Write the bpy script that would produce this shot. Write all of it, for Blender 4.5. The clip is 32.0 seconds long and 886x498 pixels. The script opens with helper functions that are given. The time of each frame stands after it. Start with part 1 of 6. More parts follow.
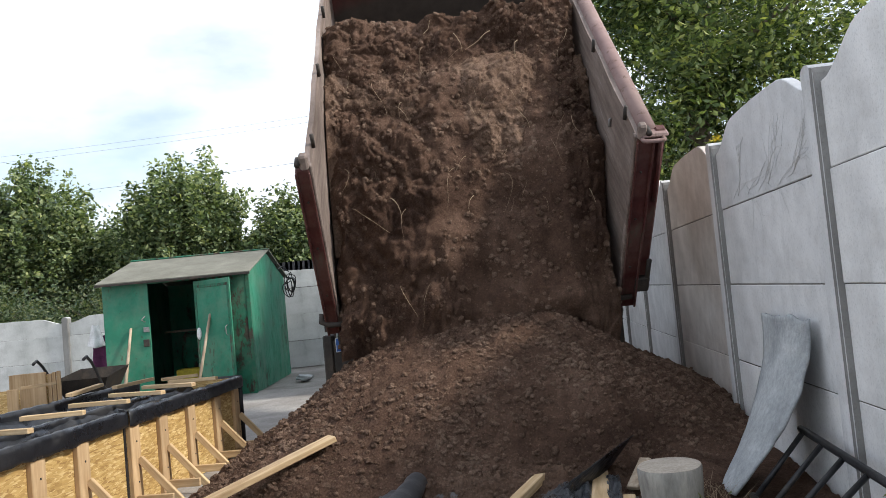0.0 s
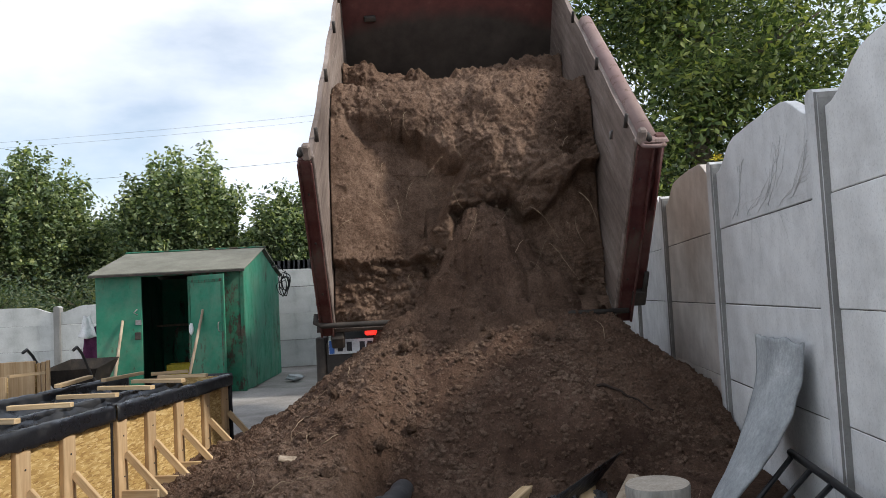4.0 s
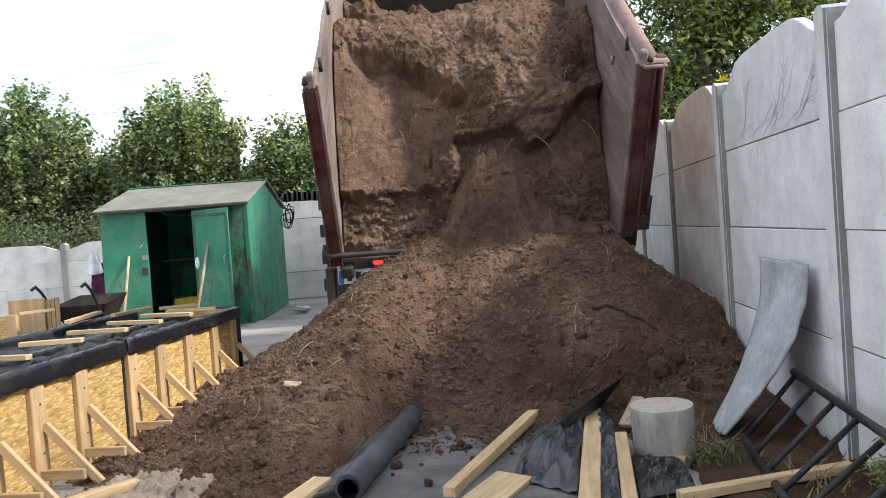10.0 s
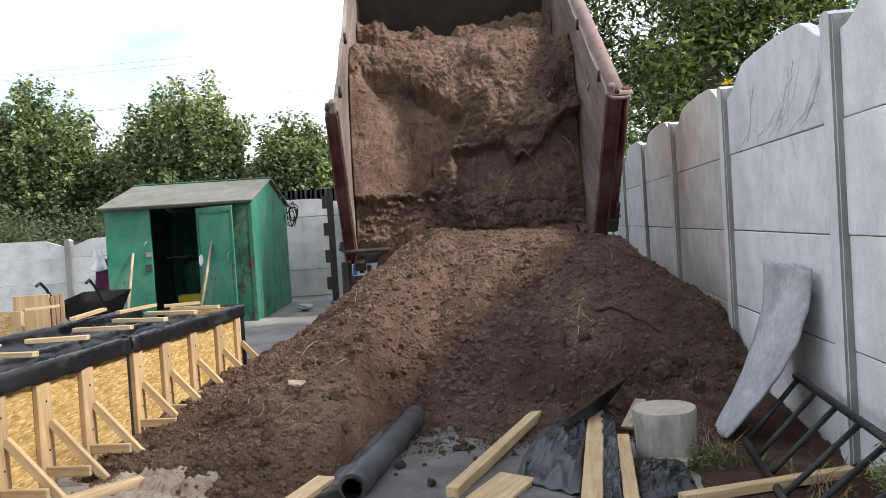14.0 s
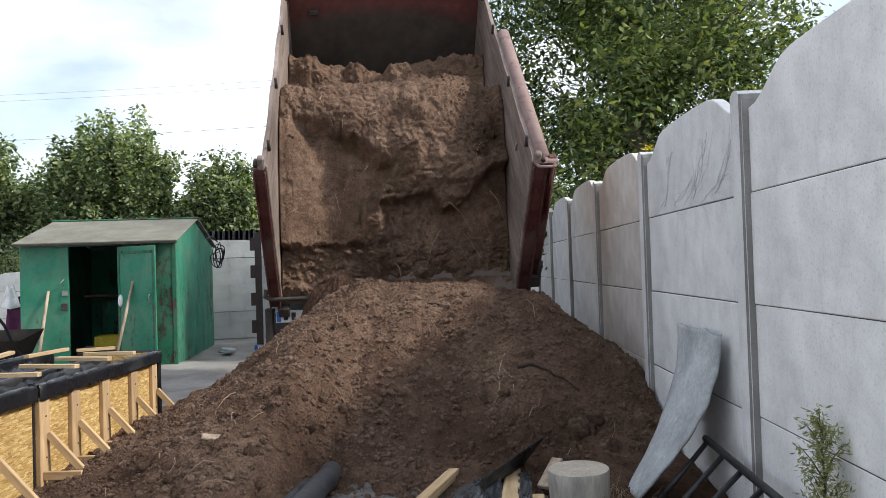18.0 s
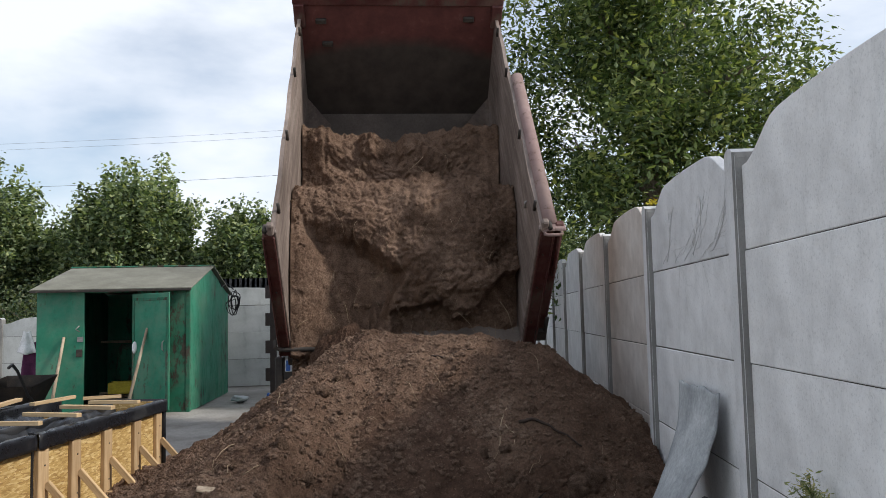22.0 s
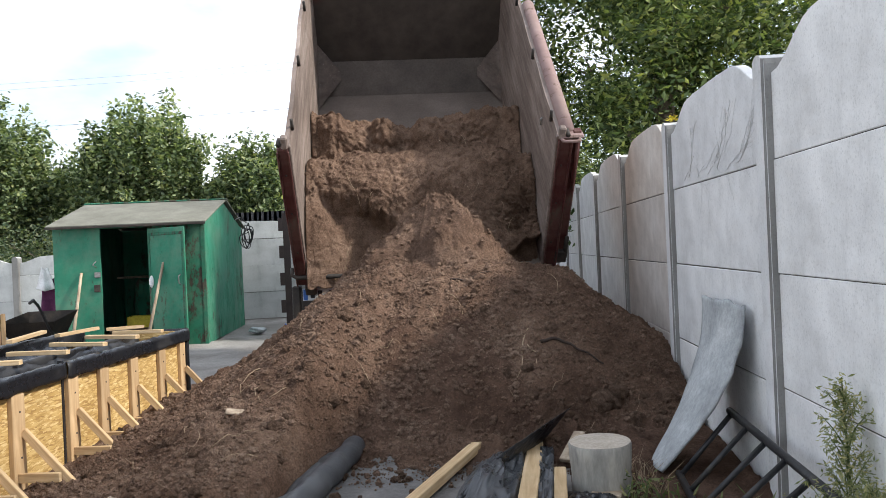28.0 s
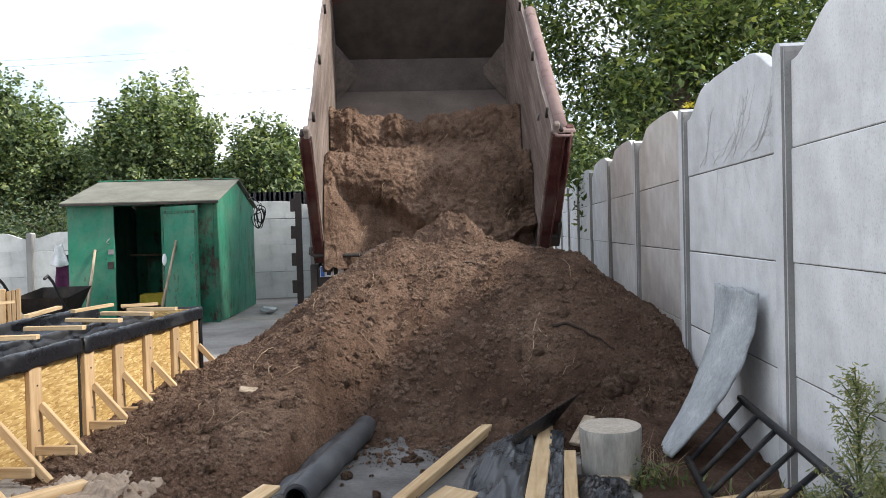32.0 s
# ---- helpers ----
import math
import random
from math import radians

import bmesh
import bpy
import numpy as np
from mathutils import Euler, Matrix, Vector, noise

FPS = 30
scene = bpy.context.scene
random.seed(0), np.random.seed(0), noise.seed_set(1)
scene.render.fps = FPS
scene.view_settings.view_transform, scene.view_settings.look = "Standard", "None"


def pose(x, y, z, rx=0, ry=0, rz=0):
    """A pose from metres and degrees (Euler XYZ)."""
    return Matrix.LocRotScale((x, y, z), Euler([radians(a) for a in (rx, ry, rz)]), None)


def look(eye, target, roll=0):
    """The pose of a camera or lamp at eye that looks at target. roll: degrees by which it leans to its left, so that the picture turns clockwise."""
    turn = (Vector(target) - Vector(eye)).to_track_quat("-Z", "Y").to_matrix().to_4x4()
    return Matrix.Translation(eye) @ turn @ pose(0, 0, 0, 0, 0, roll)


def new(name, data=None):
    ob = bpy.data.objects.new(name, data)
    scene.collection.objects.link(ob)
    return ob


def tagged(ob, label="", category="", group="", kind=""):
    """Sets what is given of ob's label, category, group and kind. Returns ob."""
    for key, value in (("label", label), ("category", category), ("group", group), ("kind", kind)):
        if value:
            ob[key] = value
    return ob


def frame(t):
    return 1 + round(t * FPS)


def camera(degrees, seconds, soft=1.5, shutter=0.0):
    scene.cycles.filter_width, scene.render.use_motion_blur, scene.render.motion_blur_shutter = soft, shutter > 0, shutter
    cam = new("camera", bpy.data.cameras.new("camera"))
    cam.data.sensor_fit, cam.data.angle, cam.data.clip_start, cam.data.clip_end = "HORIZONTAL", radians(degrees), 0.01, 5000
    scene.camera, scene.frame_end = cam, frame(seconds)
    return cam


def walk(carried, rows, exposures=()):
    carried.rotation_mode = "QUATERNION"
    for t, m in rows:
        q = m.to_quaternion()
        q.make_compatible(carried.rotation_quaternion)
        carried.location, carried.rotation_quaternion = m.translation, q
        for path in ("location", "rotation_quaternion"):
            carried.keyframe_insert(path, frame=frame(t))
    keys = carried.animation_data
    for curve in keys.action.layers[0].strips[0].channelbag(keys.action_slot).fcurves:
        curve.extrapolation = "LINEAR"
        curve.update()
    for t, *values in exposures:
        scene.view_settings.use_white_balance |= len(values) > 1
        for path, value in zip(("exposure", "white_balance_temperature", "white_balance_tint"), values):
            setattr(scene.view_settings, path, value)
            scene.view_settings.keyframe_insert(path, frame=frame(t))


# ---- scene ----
cam = camera(56.7, 32.0, 0.6)
PATH = [
    (0, (0.673, 0.337, 1.119), (0.472, 2.324, 1.228), -5.4),
    (0.5, (0.668, 0.338, 1.118), (0.467, 2.326, 1.218), -5.3),
    (1, (0.668, 0.334, 1.125), (0.477, 2.323, 1.208), -5.2),
    (1.5, (0.65, 0.325, 1.18), (0.483, 2.316, 1.276), -4.4),
    (2, (0.662, 0.338, 1.174), (0.494, 2.327, 1.293), -3.5),
    (2.5, (0.664, 0.335, 1.151), (0.494, 2.323, 1.287), -3.1),
    (3, (0.671, 0.342, 1.151), (0.498, 2.329, 1.29), -2.9),
    (3.5, (0.67, 0.348, 1.136), (0.487, 2.335, 1.268), -2.8),
    (5.5, (0.651, 0.339, 1.131), (0.449, 2.328, 1.199), -3.2),
    (6, (0.652, 0.343, 1.128), (0.451, 2.333, 1.168), -3.3),
    (6.5, (0.663, 0.352, 1.12), (0.468, 2.342, 1.123), -3.2),
    (7, (0.664, 0.351, 1.128), (0.465, 2.341, 1.119), -3.5),
    (7.5, (0.665, 0.356, 1.129), (0.466, 2.346, 1.11), -3.6),
    (8, (0.661, 0.35, 1.134), (0.458, 2.339, 1.107), -3.8),
    (8.5, (0.661, 0.344, 1.14), (0.457, 2.334, 1.105), -3.9),
    (9, (0.668, 0.356, 1.132), (0.461, 2.345, 1.094), -4.1),
    (9.5, (0.665, 0.35, 1.14), (0.456, 2.338, 1.093), -4.2),
    (10, (0.669, 0.362, 1.132), (0.458, 2.351, 1.081), -4.1),
    (10.5, (0.671, 0.363, 1.145), (0.456, 2.35, 1.084), -4.1),
    (11, (0.658, 0.349, 1.139), (0.446, 2.337, 1.076), -4.1),
    (11.5, (0.66, 0.349, 1.141), (0.447, 2.336, 1.077), -4.0),
    (12, (0.658, 0.348, 1.145), (0.442, 2.335, 1.08), -4.1),
    (12.5, (0.654, 0.347, 1.145), (0.439, 2.334, 1.083), -3.8),
    (13, (0.655, 0.347, 1.148), (0.438, 2.334, 1.086), -3.7),
    (13.5, (0.655, 0.343, 1.143), (0.438, 2.33, 1.089), -3.7),
    (14, (0.66, 0.342, 1.147), (0.443, 2.329, 1.093), -3.6),
    (14.5, (0.684, 0.344, 1.179), (0.51, 2.336, 1.144), -3.4),
    (15, (0.72, 0.313, 1.212), (0.642, 2.312, 1.207), -2.6),
    (15.5, (0.718, 0.321, 1.207), (0.651, 2.32, 1.21), -2.4),
    (17.5, (0.721, 0.344, 1.207), (0.671, 2.343, 1.246), -1.8),
    (18, (0.707, 0.322, 1.214), (0.661, 2.321, 1.257), -1.8),
    (18.5, (0.711, 0.331, 1.212), (0.662, 2.33, 1.259), -1.7),
    (19, (0.715, 0.337, 1.208), (0.665, 2.335, 1.265), -1.7),
    (19.5, (0.708, 0.328, 1.214), (0.658, 2.327, 1.27), -1.7),
    (20, (0.703, 0.32, 1.215), (0.648, 2.319, 1.275), -1.7),
    (20.5, (0.716, 0.325, 1.268), (0.688, 2.324, 1.33), -1.5),
    (21, (0.741, 0.337, 1.292), (0.643, 2.331, 1.415), -1.6),
    (21.5, (0.807, 0.312, 1.28), (0.708, 2.304, 1.428), -0.9),
    (22, (0.84, 0.313, 1.244), (0.743, 2.304, 1.404), -1.2),
    (22.5, (0.807, 0.302, 1.209), (0.735, 2.296, 1.347), -1.1),
    (23, (0.793, 0.318, 1.182), (0.712, 2.314, 1.282), -1.7),
    (23.5, (0.785, 0.334, 1.18), (0.69, 2.33, 1.272), -2.4),
    (24, (0.77, 0.33, 1.173), (0.668, 2.325, 1.262), -2.4),
    (24.5, (0.761, 0.327, 1.18), (0.652, 2.323, 1.261), -2.5),
    (25, (0.766, 0.334, 1.185), (0.655, 2.33, 1.257), -2.4),
    (25.5, (0.771, 0.342, 1.183), (0.658, 2.338, 1.247), -2.4),
    (27.5, (0.769, 0.338, 1.181), (0.648, 2.334, 1.19), -2.4),
    (28, (0.767, 0.345, 1.18), (0.644, 2.341, 1.177), -2.5),
    (28.5, (0.758, 0.335, 1.182), (0.635, 2.332, 1.174), -2.4),
    (29, (0.753, 0.332, 1.181), (0.623, 2.328, 1.166), -2.3),
    (29.5, (0.756, 0.339, 1.181), (0.622, 2.334, 1.158), -2.0),
    (30, (0.752, 0.328, 1.183), (0.616, 2.323, 1.15), -1.9),
    (30.5, (0.745, 0.319, 1.184), (0.611, 2.314, 1.144), -1.9),
    (31, (0.744, 0.316, 1.179), (0.603, 2.311, 1.141), -1.7),
    (31.5, (0.742, 0.322, 1.182), (0.6, 2.317, 1.144), -1.6),
    (32, (0.744, 0.326, 1.18), (0.596, 2.32, 1.137), -1.5),
]
EXPOSURES = [(0, 0.34), (1, 0.3), (2, 0.18), (3.5, 0.06), (5.5, 0.2), (6, 0.32), (7, 0.66), (9, 0.7), (13, 0.62), (14, 0.55), (15, 0.36), (19, 0.32), (20.5, 0.22), (21.5, -0.06), (22.3, -0.08), (23, 0.26), (25, 0.4), (28, 0.55), (32, 0.6)]
walk(cam, [(t, look(eye, target, roll)) for t, eye, target, roll in PATH], EXPOSURES)

# ---------------------------------------------------------------- light
world = bpy.data.worlds.new("sky")
scene.world = world
world.use_nodes = True
wn, wl = world.node_tree.nodes, world.node_tree.links
wn.clear()
SUN_EL, SUN_AZ = 40.0, 97.0   # elevation; bearing clockwise from +y
sky = wn.new("ShaderNodeTexSky")
sky.sky_type = 'NISHITA'
sky.sun_disc = False
sky.sun_elevation = radians(SUN_EL)
sky.sun_rotation = radians(SUN_AZ)
sky.dust_density = 0.7
sky.air_density = 1.0
wtc = wn.new("ShaderNodeTexCoord")
wmap = wn.new("ShaderNodeMapping")
wmap.inputs["Scale"].default_value = (1.6, 1.6, 4.0)
wnoise = wn.new("ShaderNodeTexNoise")
wnoise.inputs["Scale"].default_value = 1.7
wnoise.inputs["Detail"].default_value = 7
wramp = wn.new("ShaderNodeValToRGB")
wramp.color_ramp.elements[0].position = 0.38
wramp.color_ramp.elements[1].position = 0.6
wramp.color_ramp.elements[0].color = (0.3, 0.3, 0.3, 1)
wmix = wn.new("ShaderNodeMixRGB")
wmix.inputs[2].default_value = (6.9, 7.3, 7.95, 1)
bg = wn.new("ShaderNodeBackground")
bg.inputs["Strength"].default_value = 0.15
wout = wn.new("ShaderNodeOutputWorld")
wl.new(wtc.outputs["Generated"], wmap.inputs["Vector"])
wl.new(wmap.outputs[0], wnoise.inputs["Vector"])
wl.new(wnoise.outputs[0], wramp.inputs[0])
wl.new(wramp.outputs[0], wmix.inputs[0])
wl.new(sky.outputs[0], wmix.inputs[1])
wl.new(wmix.outputs[0], bg.inputs[0])
wl.new(bg.outputs[0], wout.inputs[0])

sun = new("sun", bpy.data.lights.new("sun", 'SUN'))
sun.data.energy = 3.6
sun.data.angle = radians(5)
sun.data.color = (1.0, 0.96, 0.89)
_a, _e = radians(SUN_AZ), radians(SUN_EL)
_d = Vector((math.sin(_a) * math.cos(_e), math.cos(_a) * math.cos(_e), math.sin(_e)))
sun.matrix_world = look(_d * 60, (0, 0, 0))

# ---------------------------------------------------------------- materials
def ramp_of(nt, fac, stops):
    r = nt.nodes.new("ShaderNodeValToRGB")
    els = r.color_ramp.elements
    while len(els) < len(stops):
        els.new(0.5)
    for e, (p, c) in zip(els, stops):
        e.position, e.color = p, (*c, 1)
    nt.links.new(fac, r.inputs[0])
    return r.outputs[0]


def noise_of(nt, scale, detail=6, rough=0.6, stretch=None, turn=None, distort=0.0, obj=True):
    tc = nt.nodes.new("ShaderNodeTexCoord")
    mp = nt.nodes.new("ShaderNodeMapping")
    if stretch:
        mp.inputs["Scale"].default_value = stretch
    if turn:
        mp.inputs["Rotation"].default_value = [radians(a) for a in turn]
    n = nt.nodes.new("ShaderNodeTexNoise")
    n.inputs["Scale"].default_value = scale
    n.inputs["Detail"].default_value = detail
    n.inputs["Roughness"].default_value = rough
    n.inputs["Distortion"].default_value = distort
    nt.links.new(tc.outputs["Object"], mp.inputs[0])
    nt.links.new(mp.outputs[0], n.inputs["Vector"])
    return n.outputs[0]


def mixed(nt, fac, a, b, mode='MIX'):
    m = nt.nodes.new("ShaderNodeMixRGB")
    m.blend_type = mode
    for k, v in enumerate((fac, a, b)):
        if isinstance(v, (int, float)):
            m.inputs[k].default_value = v if k == 0 else (v, v, v, 1)
        elif isinstance(v, tuple):
            m.inputs[k].default_value = (*v, 1)
        else:
            nt.links.new(v, m.inputs[k])
    return m.outputs[0]


def bumped(nt, bsdf, height, strength=0.4, dist=0.01):
    b = nt.nodes.new("ShaderNodeBump")
    b.inputs["Strength"].default_value = strength
    b.inputs["Distance"].default_value = dist
    nt.links.new(height, b.inputs["Height"])
    nt.links.new(b.outputs[0], bsdf.inputs["Normal"])


def fresh(name, rough=0.8, metal=0.0, spec=0.3):
    m = bpy.data.materials.new(name)
    m.use_nodes = True
    nt = m.node_tree
    b = nt.nodes["Principled BSDF"]
    b.inputs["Roughness"].default_value = rough
    b.inputs["Metallic"].default_value = metal
    b.inputs["Specular IOR Level"].default_value = spec
    return m, nt, b


def mottled(name, c1, c2, c3=None, scale=6.0, rough=0.85, metal=0.0, bump=0.3, fine=60.0, stretch=None, dist=0.006, spec=0.3, vary=0.12):
    """A surface of two or three colours in broad stains with a fine grain and relief."""
    m, nt, b = fresh(name, rough, metal, spec)
    big = noise_of(nt, scale, 7, 0.65, stretch)
    col = ramp_of(nt, big, [(0.32, c1), (0.52, c2), (0.7, c3 or c2)])
    grain = noise_of(nt, fine, 5, 0.7, stretch)
    g = ramp_of(nt, grain, [(0.25, (0.62,) * 3), (0.75, (1.25,) * 3)])
    col = mixed(nt, 0.7, col, g, 'MULTIPLY')
    oi = nt.nodes.new("ShaderNodeObjectInfo")
    hv = ramp_of(nt, oi.outputs["Random"], [(0.0, (1 - vary,) * 3), (1.0, (1 + vary,) * 3)])
    col = mixed(nt, 1.0, col, hv, 'MULTIPLY')
    nt.links.new(col, b.inputs["Base Color"])
    rr = ramp_of(nt, big, [(0.3, (max(rough - 0.12, 0.05),) * 3), (0.7, (min(rough + 0.1, 1.0),) * 3)])
    nt.links.new(rr, b.inputs["Roughness"])
    bumped(nt, b, mixed(nt, 0.5, big, grain), bump, dist)
    return m


def soil_material(name, dark, mid, light, pale, grain=0.9):
    m, nt, b = fresh(name, 0.97, 0, 0.08)
    big = noise_of(nt, 1.5, 6, 0.62)
    col = ramp_of(nt, big, [(0.3, dark), (0.5, mid), (0.7, light)])
    med = noise_of(nt, 11, 8, 0.72)
    col = mixed(nt, 0.8, col, ramp_of(nt, med, [(0.32, (0.56, 0.54, 0.52)), (0.5, (0.95,) * 3), (0.7, (1.35, 1.36, 1.37))]), 'MULTIPLY')
    fine = noise_of(nt, 70, 7, 0.8)
    col = mixed(nt, grain, col, ramp_of(nt, fine, [(0.34, (0.52,) * 3), (0.5, (0.97,) * 3), (0.66, (1.5,) * 3)]), 'MULTIPLY')
    spk = noise_of(nt, 140, 3, 0.6)
    col = mixed(nt, ramp_of(nt, spk, [(0.67, (0,) * 3), (0.78, (0.45,) * 3)]), col, pale)
    nt.links.new(col, b.inputs["Base Color"])
    bumped(nt, b, mixed(nt, 0.7, med, fine), 1.0, 0.03)
    return m


def wood_material(name, c1, c2, c3, axis=0):
    m, nt, b = fresh(name, 0.75, 0, 0.25)
    st = [26.0, 26.0, 26.0]
    st[axis] = 1.6
    g = noise_of(nt, 1.0, 6, 0.6, tuple(st), None, 0.8)
    col = ramp_of(nt, g, [(0.3, c1), (0.5, c2), (0.68, c3)])
    stain = noise_of(nt, 3.5, 5, 0.6)
    col = mixed(nt, 0.6, col, ramp_of(nt, stain, [(0.3, (0.7, 0.68, 0.66)), (0.6, (1.08,) * 3)]), 'MULTIPLY')
    oi = nt.nodes.new("ShaderNodeObjectInfo")
    col = mixed(nt, 1.0, col, ramp_of(nt, oi.outputs["Random"], [(0, (0.82, 0.8, 0.78)), (1, (1.12, 1.1, 1.06))]), 'MULTIPLY')
    nt.links.new(col, b.inputs["Base Color"])
    bumped(nt, b, g, 0.3, 0.003)
    return m


def osb_material():
    m, nt, b = fresh("osb", 0.62, 0, 0.35)
    tc = nt.nodes.new("ShaderNodeTexCoord")
    layers = []
    for turn, seed in ((18, 0.0), (-38, 3.1), (72, 7.7)):
        mp = nt.nodes.new("ShaderNodeMapping")
        mp.inputs["Rotation"].default_value = (radians(turn), 0, 0)
        mp.inputs["Location"].default_value = (seed, seed, seed)
        mp.inputs["Scale"].default_value = (30, 21, 96)
        v = nt.nodes.new("ShaderNodeTexVoronoi")
        v.inputs["Scale"].default_value = 1.0
        nt.links.new(tc.outputs["Object"], mp.inputs[0])
        nt.links.new(mp.outputs[0], v.inputs["Vector"])
        sep = nt.nodes.new("ShaderNodeSeparateColor")
        nt.links.new(v.outputs["Color"], sep.inputs[0])
        layers.append((sep.outputs[0], sep.outputs[1], v.outputs["Distance"]))
    tone = [ramp_of(nt, l[0], [(0.0, (0.31, 0.18, 0.06)), (0.35, (0.46, 0.295, 0.105)), (0.75, (0.55, 0.375, 0.15)), (1.0, (0.68, 0.52, 0.27))]) for l in layers]
    pick = ramp_of(nt, layers[0][1], [(0.45, (0,) * 3), (0.5, (1,) * 3)])
    pick2 = ramp_of(nt, layers[1][1], [(0.55, (0,) * 3), (0.6, (1,) * 3)])
    col = mixed(nt, pick2, mixed(nt, pick, tone[0], tone[1]), tone[2])
    st = noise_of(nt, 2.2, 5, 0.6)
    col = mixed(nt, 0.55, col, ramp_of(nt, st, [(0.3, (0.72, 0.66, 0.6)), (0.62, (1.1,) * 3)]), 'MULTIPLY')
    nt.links.new(col, b.inputs["Base Color"])
    bumped(nt, b, mixed(nt, pick, layers[0][0], layers[1][0]), 0.35, 0.004)
    return m


def concrete_material(name, c1, c2, c3):
    m, nt, b = fresh(name, 0.9, 0, 0.2)
    big = noise_of(nt, 1.3, 6, 0.6)
    col = ramp_of(nt, big, [(0.3, c1), (0.5, c2), (0.7, c3)])
    streak = noise_of(nt, 1.0, 6, 0.65, (3.5, 3.5, 0.7))
    col = mixed(nt, 0.55, col, ramp_of(nt, streak, [(0.3, (0.52, 0.52, 0.51)), (0.45, (0.94,) * 3), (0.7, (1.06,) * 3)]), 'MULTIPLY')
    blot = noise_of(nt, 5.0, 8, 0.75)
    col = mixed(nt, 0.5, col, ramp_of(nt, blot, [(0.3, (0.72, 0.71, 0.7)), (0.55, (1.04,) * 3), (0.8, (1.1,) * 3)]), 'MULTIPLY')
    pit = noise_of(nt, 90, 4, 0.7)
    col = mixed(nt, 0.5, col, ramp_of(nt, pit, [(0.3, (0.6,) * 3), (0.46, (1.0,) * 3), (0.75, (1.08,) * 3)]), 'MULTIPLY')
    oi = nt.nodes.new("ShaderNodeObjectInfo")
    col = mixed(nt, 1.0, col, ramp_of(nt, oi.outputs["Random"], [(0, (0.9, 0.9, 0.9)), (1, (1.06, 1.05, 1.03))]), 'MULTIPLY')
    nt.links.new(col, b.inputs["Base Color"])
    bumped(nt, b, mixed(nt, 0.5, blot, pit), 0.35, 0.006)
    return m


def rusty_paint(name, paint1, paint2, rust, amount=0.62, rough=0.5, scale=3.0):
    """Painted steel with faded areas and rust breaking through in patches and streaks."""
    m, nt, b = fresh(name, rough, 0, 0.4)
    a = noise_of(nt, scale, 7, 0.65)
    col = ramp_of(nt, a, [(0.3, paint1), (0.65, paint2)])
    r = noise_of(nt, scale * 2.2, 9, 0.78, (1, 1, 0.45))
    mask = ramp_of(nt, r, [(amount, (0,) * 3), (amount + 0.06, (1,) * 3)])
    col = mixed(nt, mask, col, rust)
    dust = noise_of(nt, 1.4, 6, 0.7)
    col = mixed(nt, ramp_of(nt, dust, [(0.45, (0,) * 3), (0.75, (0.4,) * 3)]), col, (0.3, 0.24, 0.19))
    nt.links.new(col, b.inputs["Base Color"])
    nt.links.new(ramp_of(nt, r, [(amount - 0.1, (rough,) * 3), (amount + 0.06, (0.9,) * 3)]), b.inputs["Roughness"])
    bumped(nt, b, mixed(nt, 0.5, r, a), 0.25, 0.004)
    return m


def scuffed_steel(name, c1, c2, c3):
    """Bare sheet with a film of dried earth, long scuffs along the load's way and pale scratches across."""
    m, nt, b = fresh(name, 0.6, 0, 0.4)
    big = noise_of(nt, 2.2, 7, 0.65, (1, 0.45, 1))
    col = ramp_of(nt, big, [(0.32, c1), (0.52, c2), (0.7, c3)])
    scuff = noise_of(nt, 1.0, 6, 0.7, (8, 1.3, 15), (14, 0, 0))
    col = mixed(nt, 0.75, col, ramp_of(nt, scuff, [(0.32, (0.66, 0.63, 0.61)), (0.5, (1.0,) * 3), (0.68, (1.28, 1.27, 1.26))]), 'MULTIPLY')
    cut = noise_of(nt, 1.0, 3, 0.55, (30, 3.0, 70), (-38, 0, 0))
    col = mixed(nt, ramp_of(nt, cut, [(0.66, (0,) * 3), (0.72, (0.55,) * 3)]), col, (0.5, 0.46, 0.43))
    dirt = noise_of(nt, 26, 6, 0.75)
    col = mixed(nt, 0.6, col, ramp_of(nt, dirt, [(0.3, (0.7,) * 3), (0.6, (1.08,) * 3)]), 'MULTIPLY')
    nt.links.new(col, b.inputs["Base Color"])
    nt.links.new(ramp_of(nt, scuff, [(0.35, (0.75,) * 3), (0.65, (0.5,) * 3)]), b.inputs["Roughness"])
    bumped(nt, b, mixed(nt, 0.4, big, scuff), 0.3, 0.006)
    return m


def leaf_material(name, c1, c2, c3):
    m, nt, b = fresh(name, 0.55, 0, 0.35)
    geo = nt.nodes.new("ShaderNodeNewGeometry")
    col = ramp_of(nt, geo.outputs["Random Per Island"], [(0.0, c1), (0.5, c2), (0.86, c3), (1.0, (c3[0] * 1.35, c3[1] * 1.2, c3[2]))])
    br = noise_of(nt, 0.6, 4, 0.6)
    col = mixed(nt, 0.6, col, ramp_of(nt, br, [(0.3, (0.7,) * 3), (0.7, (1.2,) * 3)]), 'MULTIPLY')
    nt.links.new(col, b.inputs["Base Color"])
    tr = nt.nodes.new("ShaderNodeBsdfTranslucent")
    nt.links.new(mixed(nt, 1.0, col, (1.5, 1.6, 0.7), 'MULTIPLY'), tr.inputs[0])
    mx = nt.nodes.new("ShaderNodeMixShader")
    mx.inputs[0].default_value = 0.35
    out = nt.nodes["Material Output"]
    nt.links.new(b.outputs[0], mx.inputs[1])
    nt.links.new(tr.outputs[0], mx.inputs[2])
    nt.links.new(mx.outputs[0], out.inputs[0])
    return m


